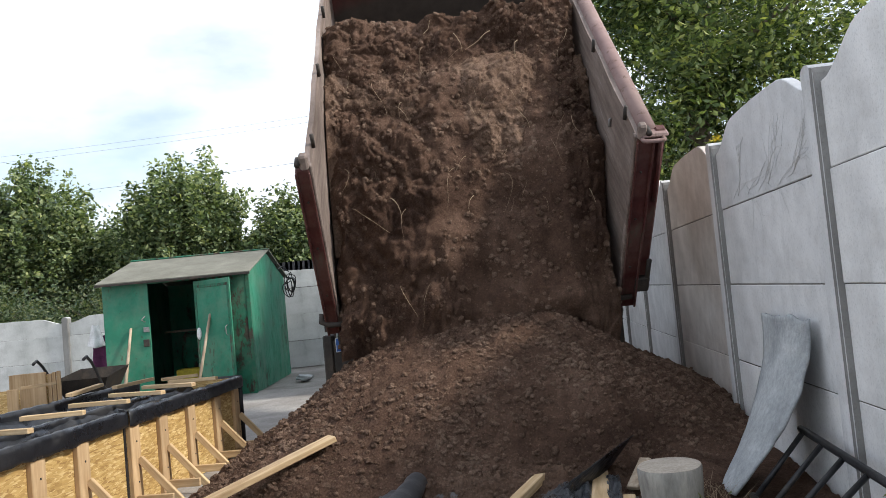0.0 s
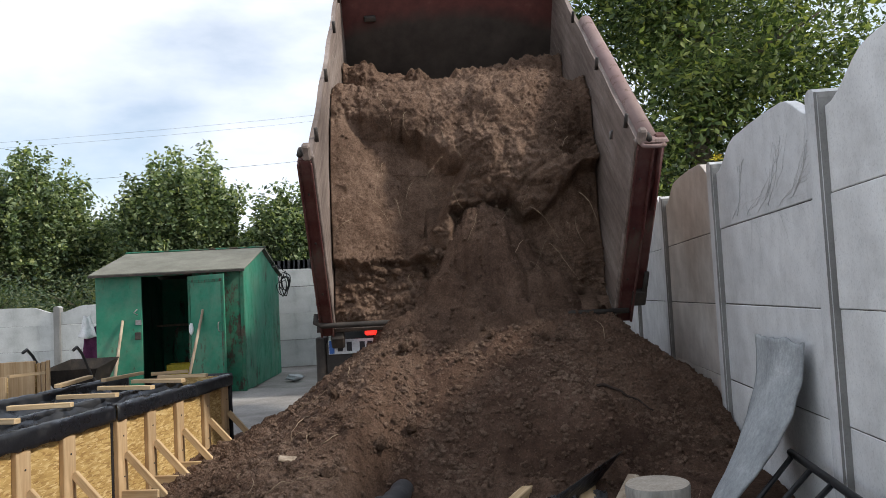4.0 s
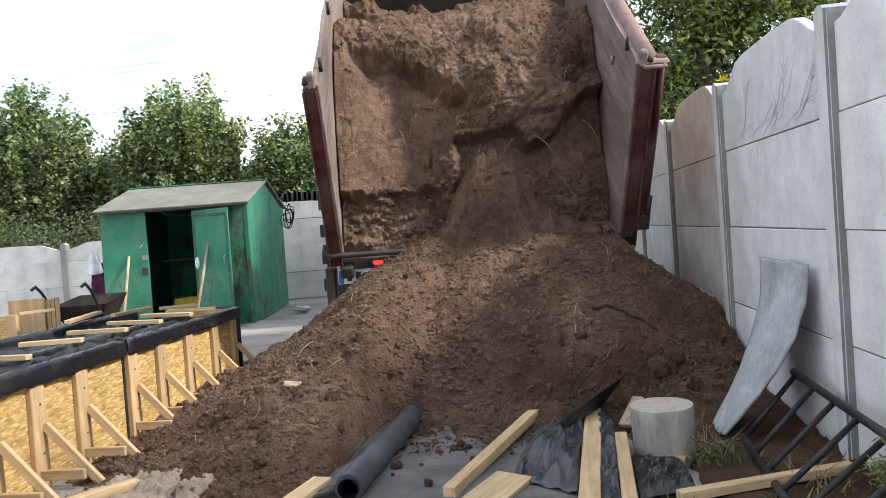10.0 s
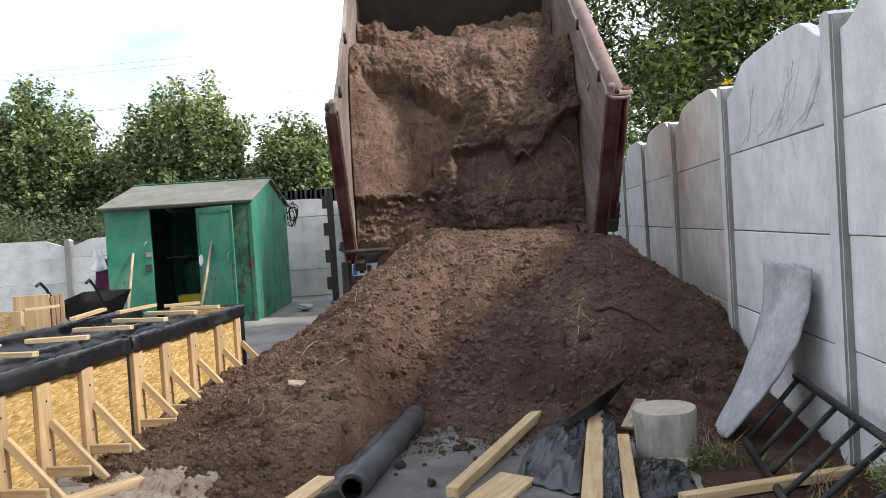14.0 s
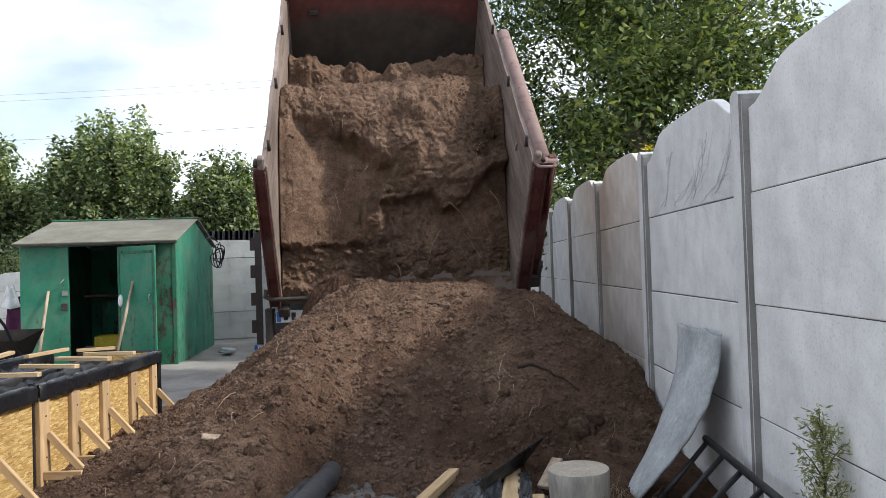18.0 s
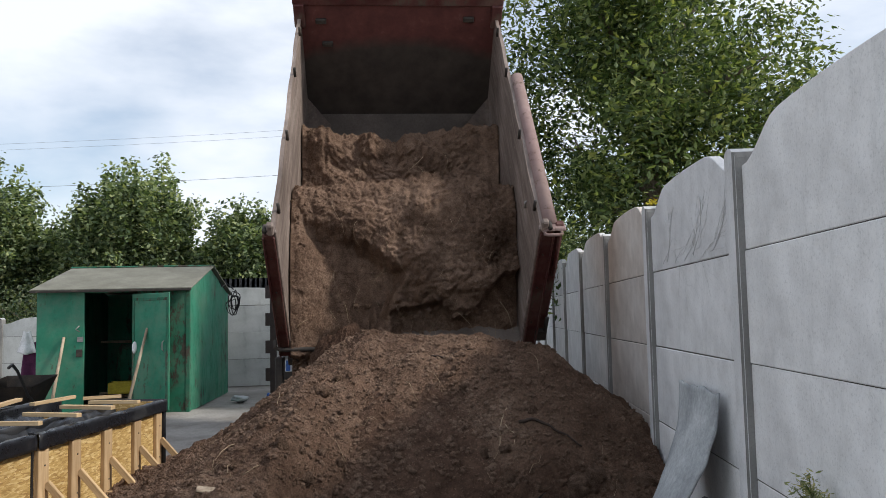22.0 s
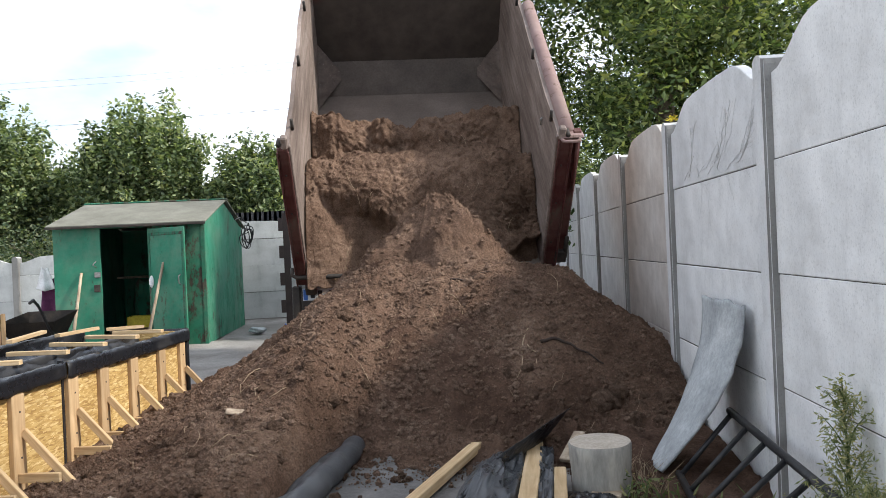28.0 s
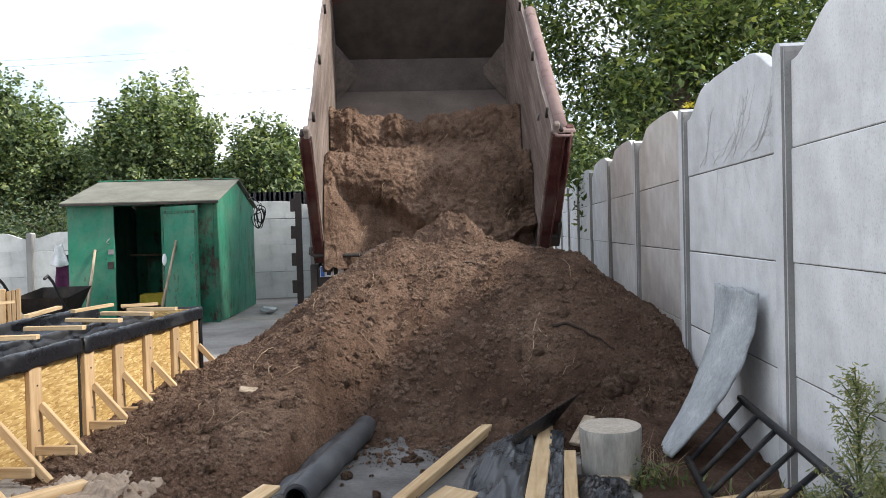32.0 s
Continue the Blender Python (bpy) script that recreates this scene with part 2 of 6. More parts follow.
def film_material(name, col, rough=0.35):
    m, nt, b = fresh(name, rough, 0, 0.5)
    n = noise_of(nt, 9, 7, 0.7, None, None, 1.2)
    d = noise_of(nt, 3, 6, 0.7)
    c = mixed(nt, ramp_of(nt, d, [(0.52, (0,) * 3), (0.74, (0.3,) * 3)]), col, (0.17, 0.165, 0.16))
    nt.links.new(c, b.inputs["Base Color"])
    nt.links.new(ramp_of(nt, d, [(0.4, (rough,) * 3), (0.75, (0.75,) * 3)]), b.inputs["Roughness"])
    bumped(nt, b, n, 0.25, 0.008)
    return m


SOIL = soil_material("soil_fresh", (0.082, 0.048, 0.033), (0.146, 0.09, 0.063), (0.222, 0.146, 0.104), (0.36, 0.27, 0.2))
SOIL_LOAD = soil_material("soil_load", (0.11, 0.068, 0.047), (0.19, 0.122, 0.086), (0.28, 0.187, 0.136), (0.42, 0.32, 0.25), 0.8)
CLOD = soil_material("soil_clod", (0.1, 0.062, 0.044), (0.165, 0.107, 0.076), (0.23, 0.156, 0.113), (0.36, 0.28, 0.22))
CRUMB = soil_material("soil_crumb", (0.11, 0.07, 0.05), (0.18, 0.118, 0.085), (0.255, 0.176, 0.13), (0.38, 0.29, 0.22))
SOIL_WET = soil_material("soil_slumping", (0.062, 0.036, 0.026), (0.112, 0.067, 0.047), (0.178, 0.112, 0.081), (0.32, 0.23, 0.17), 0.8)
SOIL_RUN = soil_material("soil_running", (0.095, 0.058, 0.041), (0.158, 0.1, 0.071), (0.225, 0.15, 0.109), (0.36, 0.28, 0.21), 0.85)
GROUND = mottled("packed_ground", (0.2, 0.18, 0.16), (0.3, 0.28, 0.26), (0.38, 0.36, 0.33), 1.2, 0.95, 0, 0.6, 40, None, 0.02, 0.15, 0)
CONCRETE = concrete_material("fence_concrete", (0.6, 0.6, 0.605), (0.7, 0.7, 0.705), (0.77, 0.77, 0.775))
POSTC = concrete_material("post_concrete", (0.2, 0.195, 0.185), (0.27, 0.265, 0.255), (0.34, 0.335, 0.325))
CONCRETE_DUSTY = concrete_material("dusty_concrete", (0.42, 0.37, 0.33), (0.55, 0.5, 0.46), (0.66, 0.62, 0.585))
CONCRETE_OLD = concrete_material("old_concrete", (0.42, 0.43, 0.42), (0.52, 0.53, 0.52), (0.6, 0.61, 0.6))
JOINT = mottled("joint_dark", (0.06, 0.055, 0.05), (0.1, 0.09, 0.08), None, 8, 0.95)
OSB = osb_material()
PINE = wood_material("pine_upright", (0.36, 0.235, 0.125), (0.47, 0.325, 0.185), (0.56, 0.41, 0.255), 2)
PINE_X = wood_material("pine_board", (0.42, 0.28, 0.15), (0.55, 0.4, 0.235), (0.66, 0.51, 0.33), 0)
PINE_Y = wood_material("pine_batten", (0.45, 0.3, 0.15), (0.62, 0.45, 0.25), (0.74, 0.58, 0.37), 1)
OLDWOOD = wood_material("weathered_wood", (0.26, 0.2, 0.14), (0.4, 0.32, 0.24), (0.52, 0.44, 0.34), 2)
STUMPW = mottled("stump_bark", (0.25, 0.24, 0.225), (0.35, 0.335, 0.3), (0.44, 0.405, 0.355), 5, 0.9, 0, 0.5, 40, (1, 1, 0.25))
STUMPTOP = mottled("stump_cut", (0.42, 0.36, 0.29), (0.52, 0.45, 0.37), (0.6, 0.53, 0.45), 9, 0.9, 0, 0.3, 70)
GREEN = rusty_paint("green_paint", (0.013, 0.14, 0.08), (0.032, 0.25, 0.15), (0.05, 0.042, 0.03), 0.575, 0.5, 1.9)
GREEN_D = rusty_paint("green_paint_worn", (0.01, 0.1, 0.058), (0.022, 0.19, 0.108), (0.045, 0.035, 0.026), 0.5, 0.55, 2.4)
ROOFING = mottled("roof_felt", (0.135, 0.128, 0.1), (0.19, 0.185, 0.15), (0.24, 0.235, 0.195), 2.5, 0.9, 0, 0.4, 70)
REDSTEEL = rusty_paint("truck_red", (0.05, 0.013, 0.012), (0.1, 0.022, 0.02), (0.075, 0.045, 0.034), 0.53, 0.45, 2.6)
REDRAIL = rusty_paint("truck_red_dusty", (0.2, 0.125, 0.115), (0.29, 0.2, 0.185), (0.13, 0.08, 0.065), 0.56, 0.7, 3.0)
DARKSTEEL = mottled("dark_steel", (0.025, 0.022, 0.02), (0.05, 0.042, 0.036), (0.09, 0.07, 0.055), 5, 0.7, 0.0, 0.3)
BEDSTEEL = scuffed_steel("bed_worn_steel", (0.125, 0.095, 0.08), (0.225, 0.175, 0.15), (0.34, 0.28, 0.245))
BEDFLOOR = mottled("bed_floor_steel", (0.115, 0.092, 0.077), (0.165, 0.133, 0.114), (0.22, 0.18, 0.156), 2.0, 0.6, 0.0, 0.3, 45, None, 0.005, 0.4, 0)
RUBBER = mottled("rubber", (0.018, 0.018, 0.018), (0.03, 0.03, 0.03), (0.06, 0.055, 0.05), 6, 0.85)
PIPE_BLACK = mottled("black_pipe", (0.02, 0.02, 0.022), (0.035, 0.035, 0.037), (0.08, 0.07, 0.06), 9, 0.45, 0.3, 0.3)
FILM = film_material("black_film", (0.01, 0.011, 0.014), 0.22)
FILM_G = film_material("grey_film", (0.05, 0.054, 0.06), 0.15)
FILM_R = film_material("grey_roll_film", (0.055, 0.058, 0.063), 0.36)
DUSTED = mottled("dusty_trodden_film", (0.085, 0.08, 0.075), (0.15, 0.142, 0.135), (0.23, 0.22, 0.21), 3.0, 0.8, 0, 0.6, 40, None, 0.015)
ASBESTOS = mottled("grey_sheet", (0.3, 0.315, 0.325), (0.42, 0.44, 0.45), (0.56, 0.58, 0.585), 4, 0.85, 0, 0.8, 40, None, 0.01)
BARK = mottled("bark", (0.09, 0.07, 0.055), (0.16, 0.13, 0.1), (0.23, 0.2, 0.16), 8, 0.95, 0, 0.7, 40, (1, 1, 0.3), 0.02)
BRANCH = mottled("dark_branch", (0.03, 0.02, 0.015), (0.05, 0.034, 0.026), (0.08, 0.056, 0.044), 14, 0.95, 0, 0.7, 40, None, 0.01)
ROOT = mottled("dry_root", (0.2, 0.135, 0.085), (0.34, 0.25, 0.165), (0.48, 0.37, 0.26), 12, 0.9)
CREEPER = mottled("creeper_stem", (0.42, 0.415, 0.41), (0.52, 0.515, 0.51), None, 12, 0.9)
LEAF_L = leaf_material("leaf_orchard", (0.034, 0.055, 0.028), (0.13, 0.18, 0.09), (0.31, 0.36, 0.2))
LEAF_R = leaf_material("leaf_walnut", (0.024, 0.045, 0.018), (0.085, 0.125, 0.047), (0.22, 0.265, 0.105))
LEAF_S = leaf_material("leaf_shrub", (0.035, 0.06, 0.035), (0.085, 0.12, 0.068), (0.17, 0.195, 0.115))
GRASS = leaf_material("grass_blade", (0.07, 0.1, 0.035), (0.13, 0.17, 0.07), (0.28, 0.25, 0.12))
WEED = leaf_material("weed_leaf", (0.14, 0.17, 0.075), (0.24, 0.26, 0.13), (0.38, 0.36, 0.2))
CLOTH_P = mottled("purple_cloth", (0.06, 0.012, 0.045), (0.1, 0.025, 0.07), None, 8, 0.95)
CLOTH_W = mottled("white_bag", (0.78, 0.78, 0.78), (0.86, 0.86, 0.86), None, 8, 0.8)
YELLOW = mottled("yellow_plastic", (0.35, 0.28, 0.02), (0.5, 0.4, 0.03), None, 8, 0.5)
BRICKW = mottled("white_brick", (0.5, 0.48, 0.46), (0.62, 0.6, 0.57), (0.68, 0.66, 0.63), 12, 0.9)
MORTAR = mottled("mortar", (0.3, 0.29, 0.28), (0.38, 0.37, 0.36), None, 12, 0.95)
SHEETG = mottled("grey_profile_sheet", (0.05, 0.052, 0.06), (0.075, 0.077, 0.085), None, 2, 0.5, 0.3)
BROWN = mottled("brown_metal", (0.045, 0.03, 0.028), (0.065, 0.045, 0.04), None, 4, 0.5)
ASH = mottled("lime_sand", (0.2, 0.15, 0.112), (0.31, 0.245, 0.19), (0.45, 0.375, 0.305), 6, 0.95, 0, 0.6, 80)
PLATEW = mottled("plate_white", (0.6, 0.62, 0.64), (0.7, 0.72, 0.74), None, 9, 0.5)
INK = mottled("ink", (0.02, 0.02, 0.025), (0.03, 0.03, 0.035), None, 9, 0.6)
BLUE = mottled("plate_blue", (0.03, 0.1, 0.35), (0.04, 0.13, 0.42), None, 9, 0.5)
WIRE = mottled("cable", (0.012, 0.012, 0.013), (0.02, 0.02, 0.02), None, 9, 0.6)
STEEL = mottled("grey_bolt", (0.2, 0.19, 0.18), (0.3, 0.29, 0.28), None, 12, 0.5, 0.6)
PLASTICB = mottled("crumpled_clear", (0.3, 0.32, 0.33), (0.42, 0.44, 0.45), None, 14, 0.4)
LAMP_RED, _nt, _b = fresh("tail_lamp_red", 0.3)
_b.inputs["Base Color"].default_value = (0.5, 0.01, 0.01, 1)
_b.inputs["Emission Color"].default_value = (1.0, 0.03, 0.02, 1)
_b.inputs["Emission Strength"].default_value = 1.6


def front_wall_material():
    """Red paint above, the earth's dark stain below an arched tide line."""
    m, nt, b = fresh("bed_front_paint", 0.7, 0, 0.3)
    tc = nt.nodes.new("ShaderNodeTexCoord")
    sep = nt.nodes.new("ShaderNodeSeparateXYZ")
    nt.links.new(tc.outputs["Object"], sep.inputs[0])
    sq = nt.nodes.new("ShaderNodeMath"); sq.operation = 'POWER'; sq.inputs[1].default_value = 2
    nt.links.new(sep.outputs[0], sq.inputs[0])
    mu = nt.nodes.new("ShaderNodeMath"); mu.operation = 'MULTIPLY_ADD'; mu.inputs[1].default_value = 0.16
    nt.links.new(sq.outputs[0], mu.inputs[0]); nt.links.new(sep.outputs[2], mu.inputs[2])
    n = noise_of(nt, 5, 6, 0.6)
    ad = nt.nodes.new("ShaderNodeMath"); ad.operation = 'MULTIPLY_ADD'; ad.inputs[1].default_value = 0.16
    nt.links.new(n, ad.inputs[0]); nt.links.new(mu.outputs[0], ad.inputs[2])
    rp = nt.nodes.new("ShaderNodeMapRange")
    rp.inputs["From Min"].default_value, rp.inputs["From Max"].default_value = 0.4, 0.58
    nt.links.new(ad.outputs[0], rp.inputs["Value"])
    red = ramp_of(nt, noise_of(nt, 4, 7, 0.7), [(0.3, (0.075, 0.028, 0.025)), (0.6, (0.14, 0.048, 0.042)), (0.75, (0.2, 0.11, 0.09))])
    dirt = ramp_of(nt, noise_of(nt, 3, 7, 0.7), [(0.3, (0.035, 0.028, 0.024)), (0.7, (0.08, 0.064, 0.054))])
    nt.links.new(mixed(nt, rp.outputs[0], dirt, red), b.inputs["Base Color"])
    bumped(nt, b, n, 0.3, 0.006)
    return m


BEDFRONT = front_wall_material()

# ---------------------------------------------------------------- mesh helpers
def part(name, bm, material, parent=None, label="", at=None, smooth=False):
    """Links a bmesh or a mesh as one object, under a thing or a part."""
    if isinstance(bm, bmesh.types.BMesh):
        me = bpy.data.meshes.new(name)
        bm.to_mesh(me)
        bm.free()
    else:
        me = bm
    if smooth:
        me.polygons.foreach_set("use_smooth", [True] * len(me.polygons))
    if not me.materials:
        me.materials.append(material)
    ob = new(name, me)
    if parent:
        ob.parent = parent
    if at is not None:
        ob.matrix_basis = at
    if label:
        ob["label"] = label
    return ob


def thing(name, at=None):
    ob = new(name)
    ob.empty_display_size = 0.2
    if at is not None:
        ob.matrix_basis = at
    return ob


def box_bm(sx, sy, sz, bevel=0.004, seg=1):
    bm = bmesh.new()
    bmesh.ops.create_cube(bm, size=1)
    bmesh.ops.scale(bm, vec=(sx, sy, sz), verts=bm.verts)
    if bevel:
        bmesh.ops.bevel(bm, geom=bm.edges[:], offset=min(bevel, 0.45 * min(sx, sy, sz)), segments=seg, affect='EDGES')
    return bm


def slab(name, lo, hi, material, parent=None, bevel=0.004, label=""):
    c = [(a + b) / 2 for a, b in zip(lo, hi)]
    return part(name, box_bm(*[b - a for a, b in zip(lo, hi)], bevel), material, parent, label, pose(*c))


def beam_pose(a, b, spin=0.0):
    a, b = Vector(a), Vector(b)
    q = (b - a).to_track_quat('X', 'Z').to_matrix().to_4x4()
    return Matrix.Translation((a + b) / 2) @ q @ pose(0, 0, 0, spin)


def beam(name, a, b, w, h, material, parent=None, bevel=0.003, label="", spin=0.0):
    """A bar from a to b, w wide and h high."""
    return part(name, box_bm((Vector(b) - Vector(a)).length, w, h, bevel), material, parent, label, beam_pose(a, b, spin))


def sweep(pts, radii, n=8, caps=True):
    """A bmesh tube along points with the radii given."""
    pts = [Vector(p) for p in pts]
    if isinstance(radii, (int, float)):
        radii = [radii] * len(pts)
    bm = bmesh.new()
    rings = []
    side = None
    for i, p in enumerate(pts):
        d = (pts[min(i + 1, len(pts) - 1)] - pts[max(i - 1, 0)]).normalized()
        if side is None:
            side = d.cross(Vector((0, 0, 1)))
            if side.length < 1e-3:
                side = d.cross(Vector((0, 1, 0)))
        side = (side - d * side.dot(d)).normalized()
        up = d.cross(side)
        rings.append([bm.verts.new(p + radii[i] * (math.cos(2 * math.pi * k / n) * side + math.sin(2 * math.pi * k / n) * up)) for k in range(n)])
    for a, b in zip(rings, rings[1:]):
        for k in range(n):
            bm.faces.new((a[k], a[(k + 1) % n], b[(k + 1) % n], b[k]))
    if caps:
        bm.faces.new(rings[0][::-1])
        bm.faces.new(rings[-1])
    bmesh.ops.recalc_face_normals(bm, faces=bm.faces)
    return bm


def tube(name, pts, r, material, parent=None, n=8, label=""):
    return part(name, sweep(pts, r, n), material, parent, label, None, True)


def grid_mesh(name, xs, ys, fz):
    """A mesh over a grid, fz(x, y) giving a point."""
    verts, faces = [], []
    for y in ys:
        for x in xs:
            verts.append(fz(x, y))
    nx = len(xs)
    for j in range(len(ys) - 1):
        for i in range(nx - 1):
            a = j * nx + i
            faces.append((a, a + 1, a + nx + 1, a + nx))
    me = bpy.data.meshes.new(name)
    me.from_pydata(verts, [], faces)
    return me


def fbm(x, y, z, scale, octaves=4):
    return noise.fractal(Vector((x, y, z)) * scale, 1.0, 2.0, octaves)


def lerp_table(table):
    xs, ys = [p[0] for p in table], [p[1] for p in table]
    return lambda v: float(np.interp(v, xs, ys))


def smooth01(v):
    v = min(max(v, 0.0), 1.0)
    return v * v * (3 - 2 * v)


def leaves_mesh(name, centres, per, spread_r, size, seed, flat=0.5, narrow=0.5):
    """Many small folded leaves round the centres."""
    r = np.random.RandomState(seed)
    c = np.repeat(np.asarray(centres, float), per, axis=0)
    n = len(c)
    off = r.normal(0, 1, (n, 3)) * spread_r
    p = c + off
    ax = r.normal(0, 1, (n, 3))
    ax[:, 2] = ax[:, 2] * 0.55 - 0.35
    ax /= np.linalg.norm(ax, axis=1, keepdims=True)
    upv = r.normal(0, flat, (n, 3)) + (0, 0, 1)
    sd = np.cross(ax, upv)
    sd /= np.linalg.norm(sd, axis=1, keepdims=True) + 1e-9
    nr = np.cross(sd, ax)
    L = size * r.uniform(0.6, 1.3, (n, 1))
    W = L * narrow
    V = np.stack([p, p + ax * L * 0.5 + sd * W * 0.5 - nr * L * 0.06, p + ax * L, p + ax * L * 0.5 - sd * W * 0.5 - nr * L * 0.06], 1).reshape(-1, 3)
    me = bpy.data.meshes.new(name)
    idx = np.arange(n) * 4
    F = np.concatenate([np.stack([idx, idx + 1, idx + 2], 1), np.stack([idx, idx + 2, idx + 3], 1)])
    me.from_pydata(V.tolist(), [], F.tolist())
    return me


# ---------------------------------------------------------------- ground
def ground_z(x, y):
    near = smooth01((14 - abs(y - 5)) / 6) * smooth01((9 - abs(x)) / 4)
    return (0.025 * fbm(x, y, 0, 1.1, 4) + 0.008 * fbm(x, y, 3, 7, 3)) * near - 0.012


gx = sorted(set([-400, -150, -60, -30, -16] + [round(-10 + 0.1 * k, 3) for k in range(161)] + [9, 14, 30, 60, 150, 400]))
gy = sorted(set([-400, -150, -60, -30, -14, -6] + [round(-2 + 0.1 * k, 3) for k in range(181)] + [17, 19, 22, 30, 60, 150, 400]))
ground = part("ground", grid_mesh("ground", gx, gy, lambda x, y: (x, y, ground_z(x, y))), GROUND, None, "", None, True)
tagged(ground, "dusty grey packed earth of the yard", "ground", "", "structure")


# ---------------------------------------------------------------- concrete fence on the right
FX = 2.0


def arch_profile(length, low, rise):
    pts = []
    for k in range(25):
        s = k / 24
        e = min(s, 1 - s) * length
        pts.append((s * length, low + rise * smooth01((e - 0.04) / 0.42) + 0.25 * rise * math.sin(math.pi * s)))
    return pts


def plate_bm(length, z0, z1, thick, arch=0.0):
    """An upright plate along y from 0 to length, its top edge arched."""
    bm = bmesh.new()
    top = arch_profile(length, z1, arch) if arch else [(0, z1), (length, z1)]
    loop = [(0, z0), (length, z0)] + top[::-1]
    fr = [bm.verts.new((-thick / 2, a, b)) for a, b in loop]
    bk = [bm.verts.new((thick / 2, a, b)) for a, b in loop]
    bm.faces.new(fr[::-1])
    bm.faces.new(bk)
    for i in range(len(loop)):
        j = (i + 1) % len(loop)
        bm.faces.new((fr[i], fr[j], bk[j], bk[i]))
    bmesh.ops.recalc_face_normals(bm, faces=bm.faces)
    es = [e for e in bm.edges if abs(e.verts[0].co.x - e.verts[1].co.x) < 1e-6]
    bmesh.ops.bevel(bm, geom=es, offset=0.004, segments=1, affect='EDGES')
    return bm


def post_bm(h, w, d):
    """A post with a rounded cap, w along the fence, d through it."""
    bm = bmesh.new()
    loop = [(-w / 2, -0.05), (w / 2, -0.05), (w / 2, h - 0.05)]
    loop += [(w / 2 * math.cos(a), h - 0.05 + 0.05 * math.sin(a)) for a in (radians(30), radians(60), radians(90), radians(120), radians(150))]
    loop += [(-w / 2, h - 0.05)]
    fr = [bm.verts.new((-d / 2, a, b)) for a, b in loop]
    bk = [bm.verts.new((d / 2, a, b)) for a, b in loop]
    bm.faces.new(fr[::-1])
    bm.faces.new(bk)
    for i in range(len(loop)):
        j = (i + 1) % len(loop)
        bm.faces.new((fr[i], fr[j], bk[j], bk[i]))
    bmesh.ops.recalc_face_normals(bm, faces=bm.faces)
    bmesh.ops.bevel(bm, geom=[e for e in bm.edges if e.calc_length() > 0.2], offset=0.012, segments=2, affect='EDGES')
    return bm


def concrete_fence(name, at, bays, rows, spacing, top, rise, postmat, platemat, label, posth, thick=0.06, cap=True):
    """Posts with stacked plates between them along local y; the top plate is arched."""
    f = thing(name, at)
    tagged(f, label, "fence")
    pm = None
    plates = {}
    for k in range(bays + 1):
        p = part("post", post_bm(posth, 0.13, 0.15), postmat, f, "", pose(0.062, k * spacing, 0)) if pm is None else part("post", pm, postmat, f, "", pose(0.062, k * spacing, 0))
        # yard face and cap take the plates' tone, the sides keep the darker one
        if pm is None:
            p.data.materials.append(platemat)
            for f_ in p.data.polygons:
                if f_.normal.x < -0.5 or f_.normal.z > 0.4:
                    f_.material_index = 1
        pm = p.data
    for k in range(bays):
        for r in range(rows):
            last = r == rows - 1
            key = (last, r if last else 0)
            L = spacing - 0.115
            if key not in plates:
                bm = plate_bm(L, 0.003, top - r * 0.5, thick, rise) if last else plate_bm(L, 0.003, 0.498, thick)
                me = bpy.data.meshes.new("plate")
                bm.to_mesh(me)
                bm.free()
                plates[key] = me
            part("plate", plates[key], platemat, f, "", pose(0.055 + random.uniform(-0.004, 0.004), k * spacing + 0.0575, r * 0.5, random.uniform(-0.12, 0.12)))
    # dark strips added inside the gaps to keep the sky from showing through
    jm = None
    for k in range(bays):
        for r in range(1, rows):
            if jm is None:
                jm = bpy.data.meshes.new("mortar_joint")
                q = box_bm(thick - 0.014, spacing - 0.13, 0.03, 0)
                q.to_mesh(jm)
                q.free()
            part("mortar_joint", jm, JOINT, f, "", pose(0.055, (k + 0.5) * spacing, r * 0.5))
    return f


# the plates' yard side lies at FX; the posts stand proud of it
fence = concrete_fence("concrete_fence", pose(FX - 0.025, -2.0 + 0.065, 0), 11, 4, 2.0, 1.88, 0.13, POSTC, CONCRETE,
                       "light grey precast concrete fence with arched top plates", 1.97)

# one bay is browned by dust
for o in fence.children:
    if o.name.startswith("plate") and 7.9 < o.location.y < 8.1:
        o.data = o.data.copy()
        o.data.materials[0] = CONCRETE_DUSTY
        o["label"] = "plate browned by dust"

bloom = thing("flower", pose(FX + 0.03, 6.065, 1.96))
tagged(bloom, "small yellow flower growing over a fence post", "flower")
part("petals", leaves_mesh("petals", [Vector((0.0, 0.02 * k, 0.035 + 0.008 * k)) for k in range(3)], 9, 0.012, 0.035, 5, 0.6, 0.6), YELLOW, bloom)
part("leaf", leaves_mesh("leaf", [Vector((0.02, 0.0, 0.0)), Vector((0.01, 0.05, 0.0))], 8, 0.02, 0.05, 6, 0.6, 0.5), GRASS, bloom)

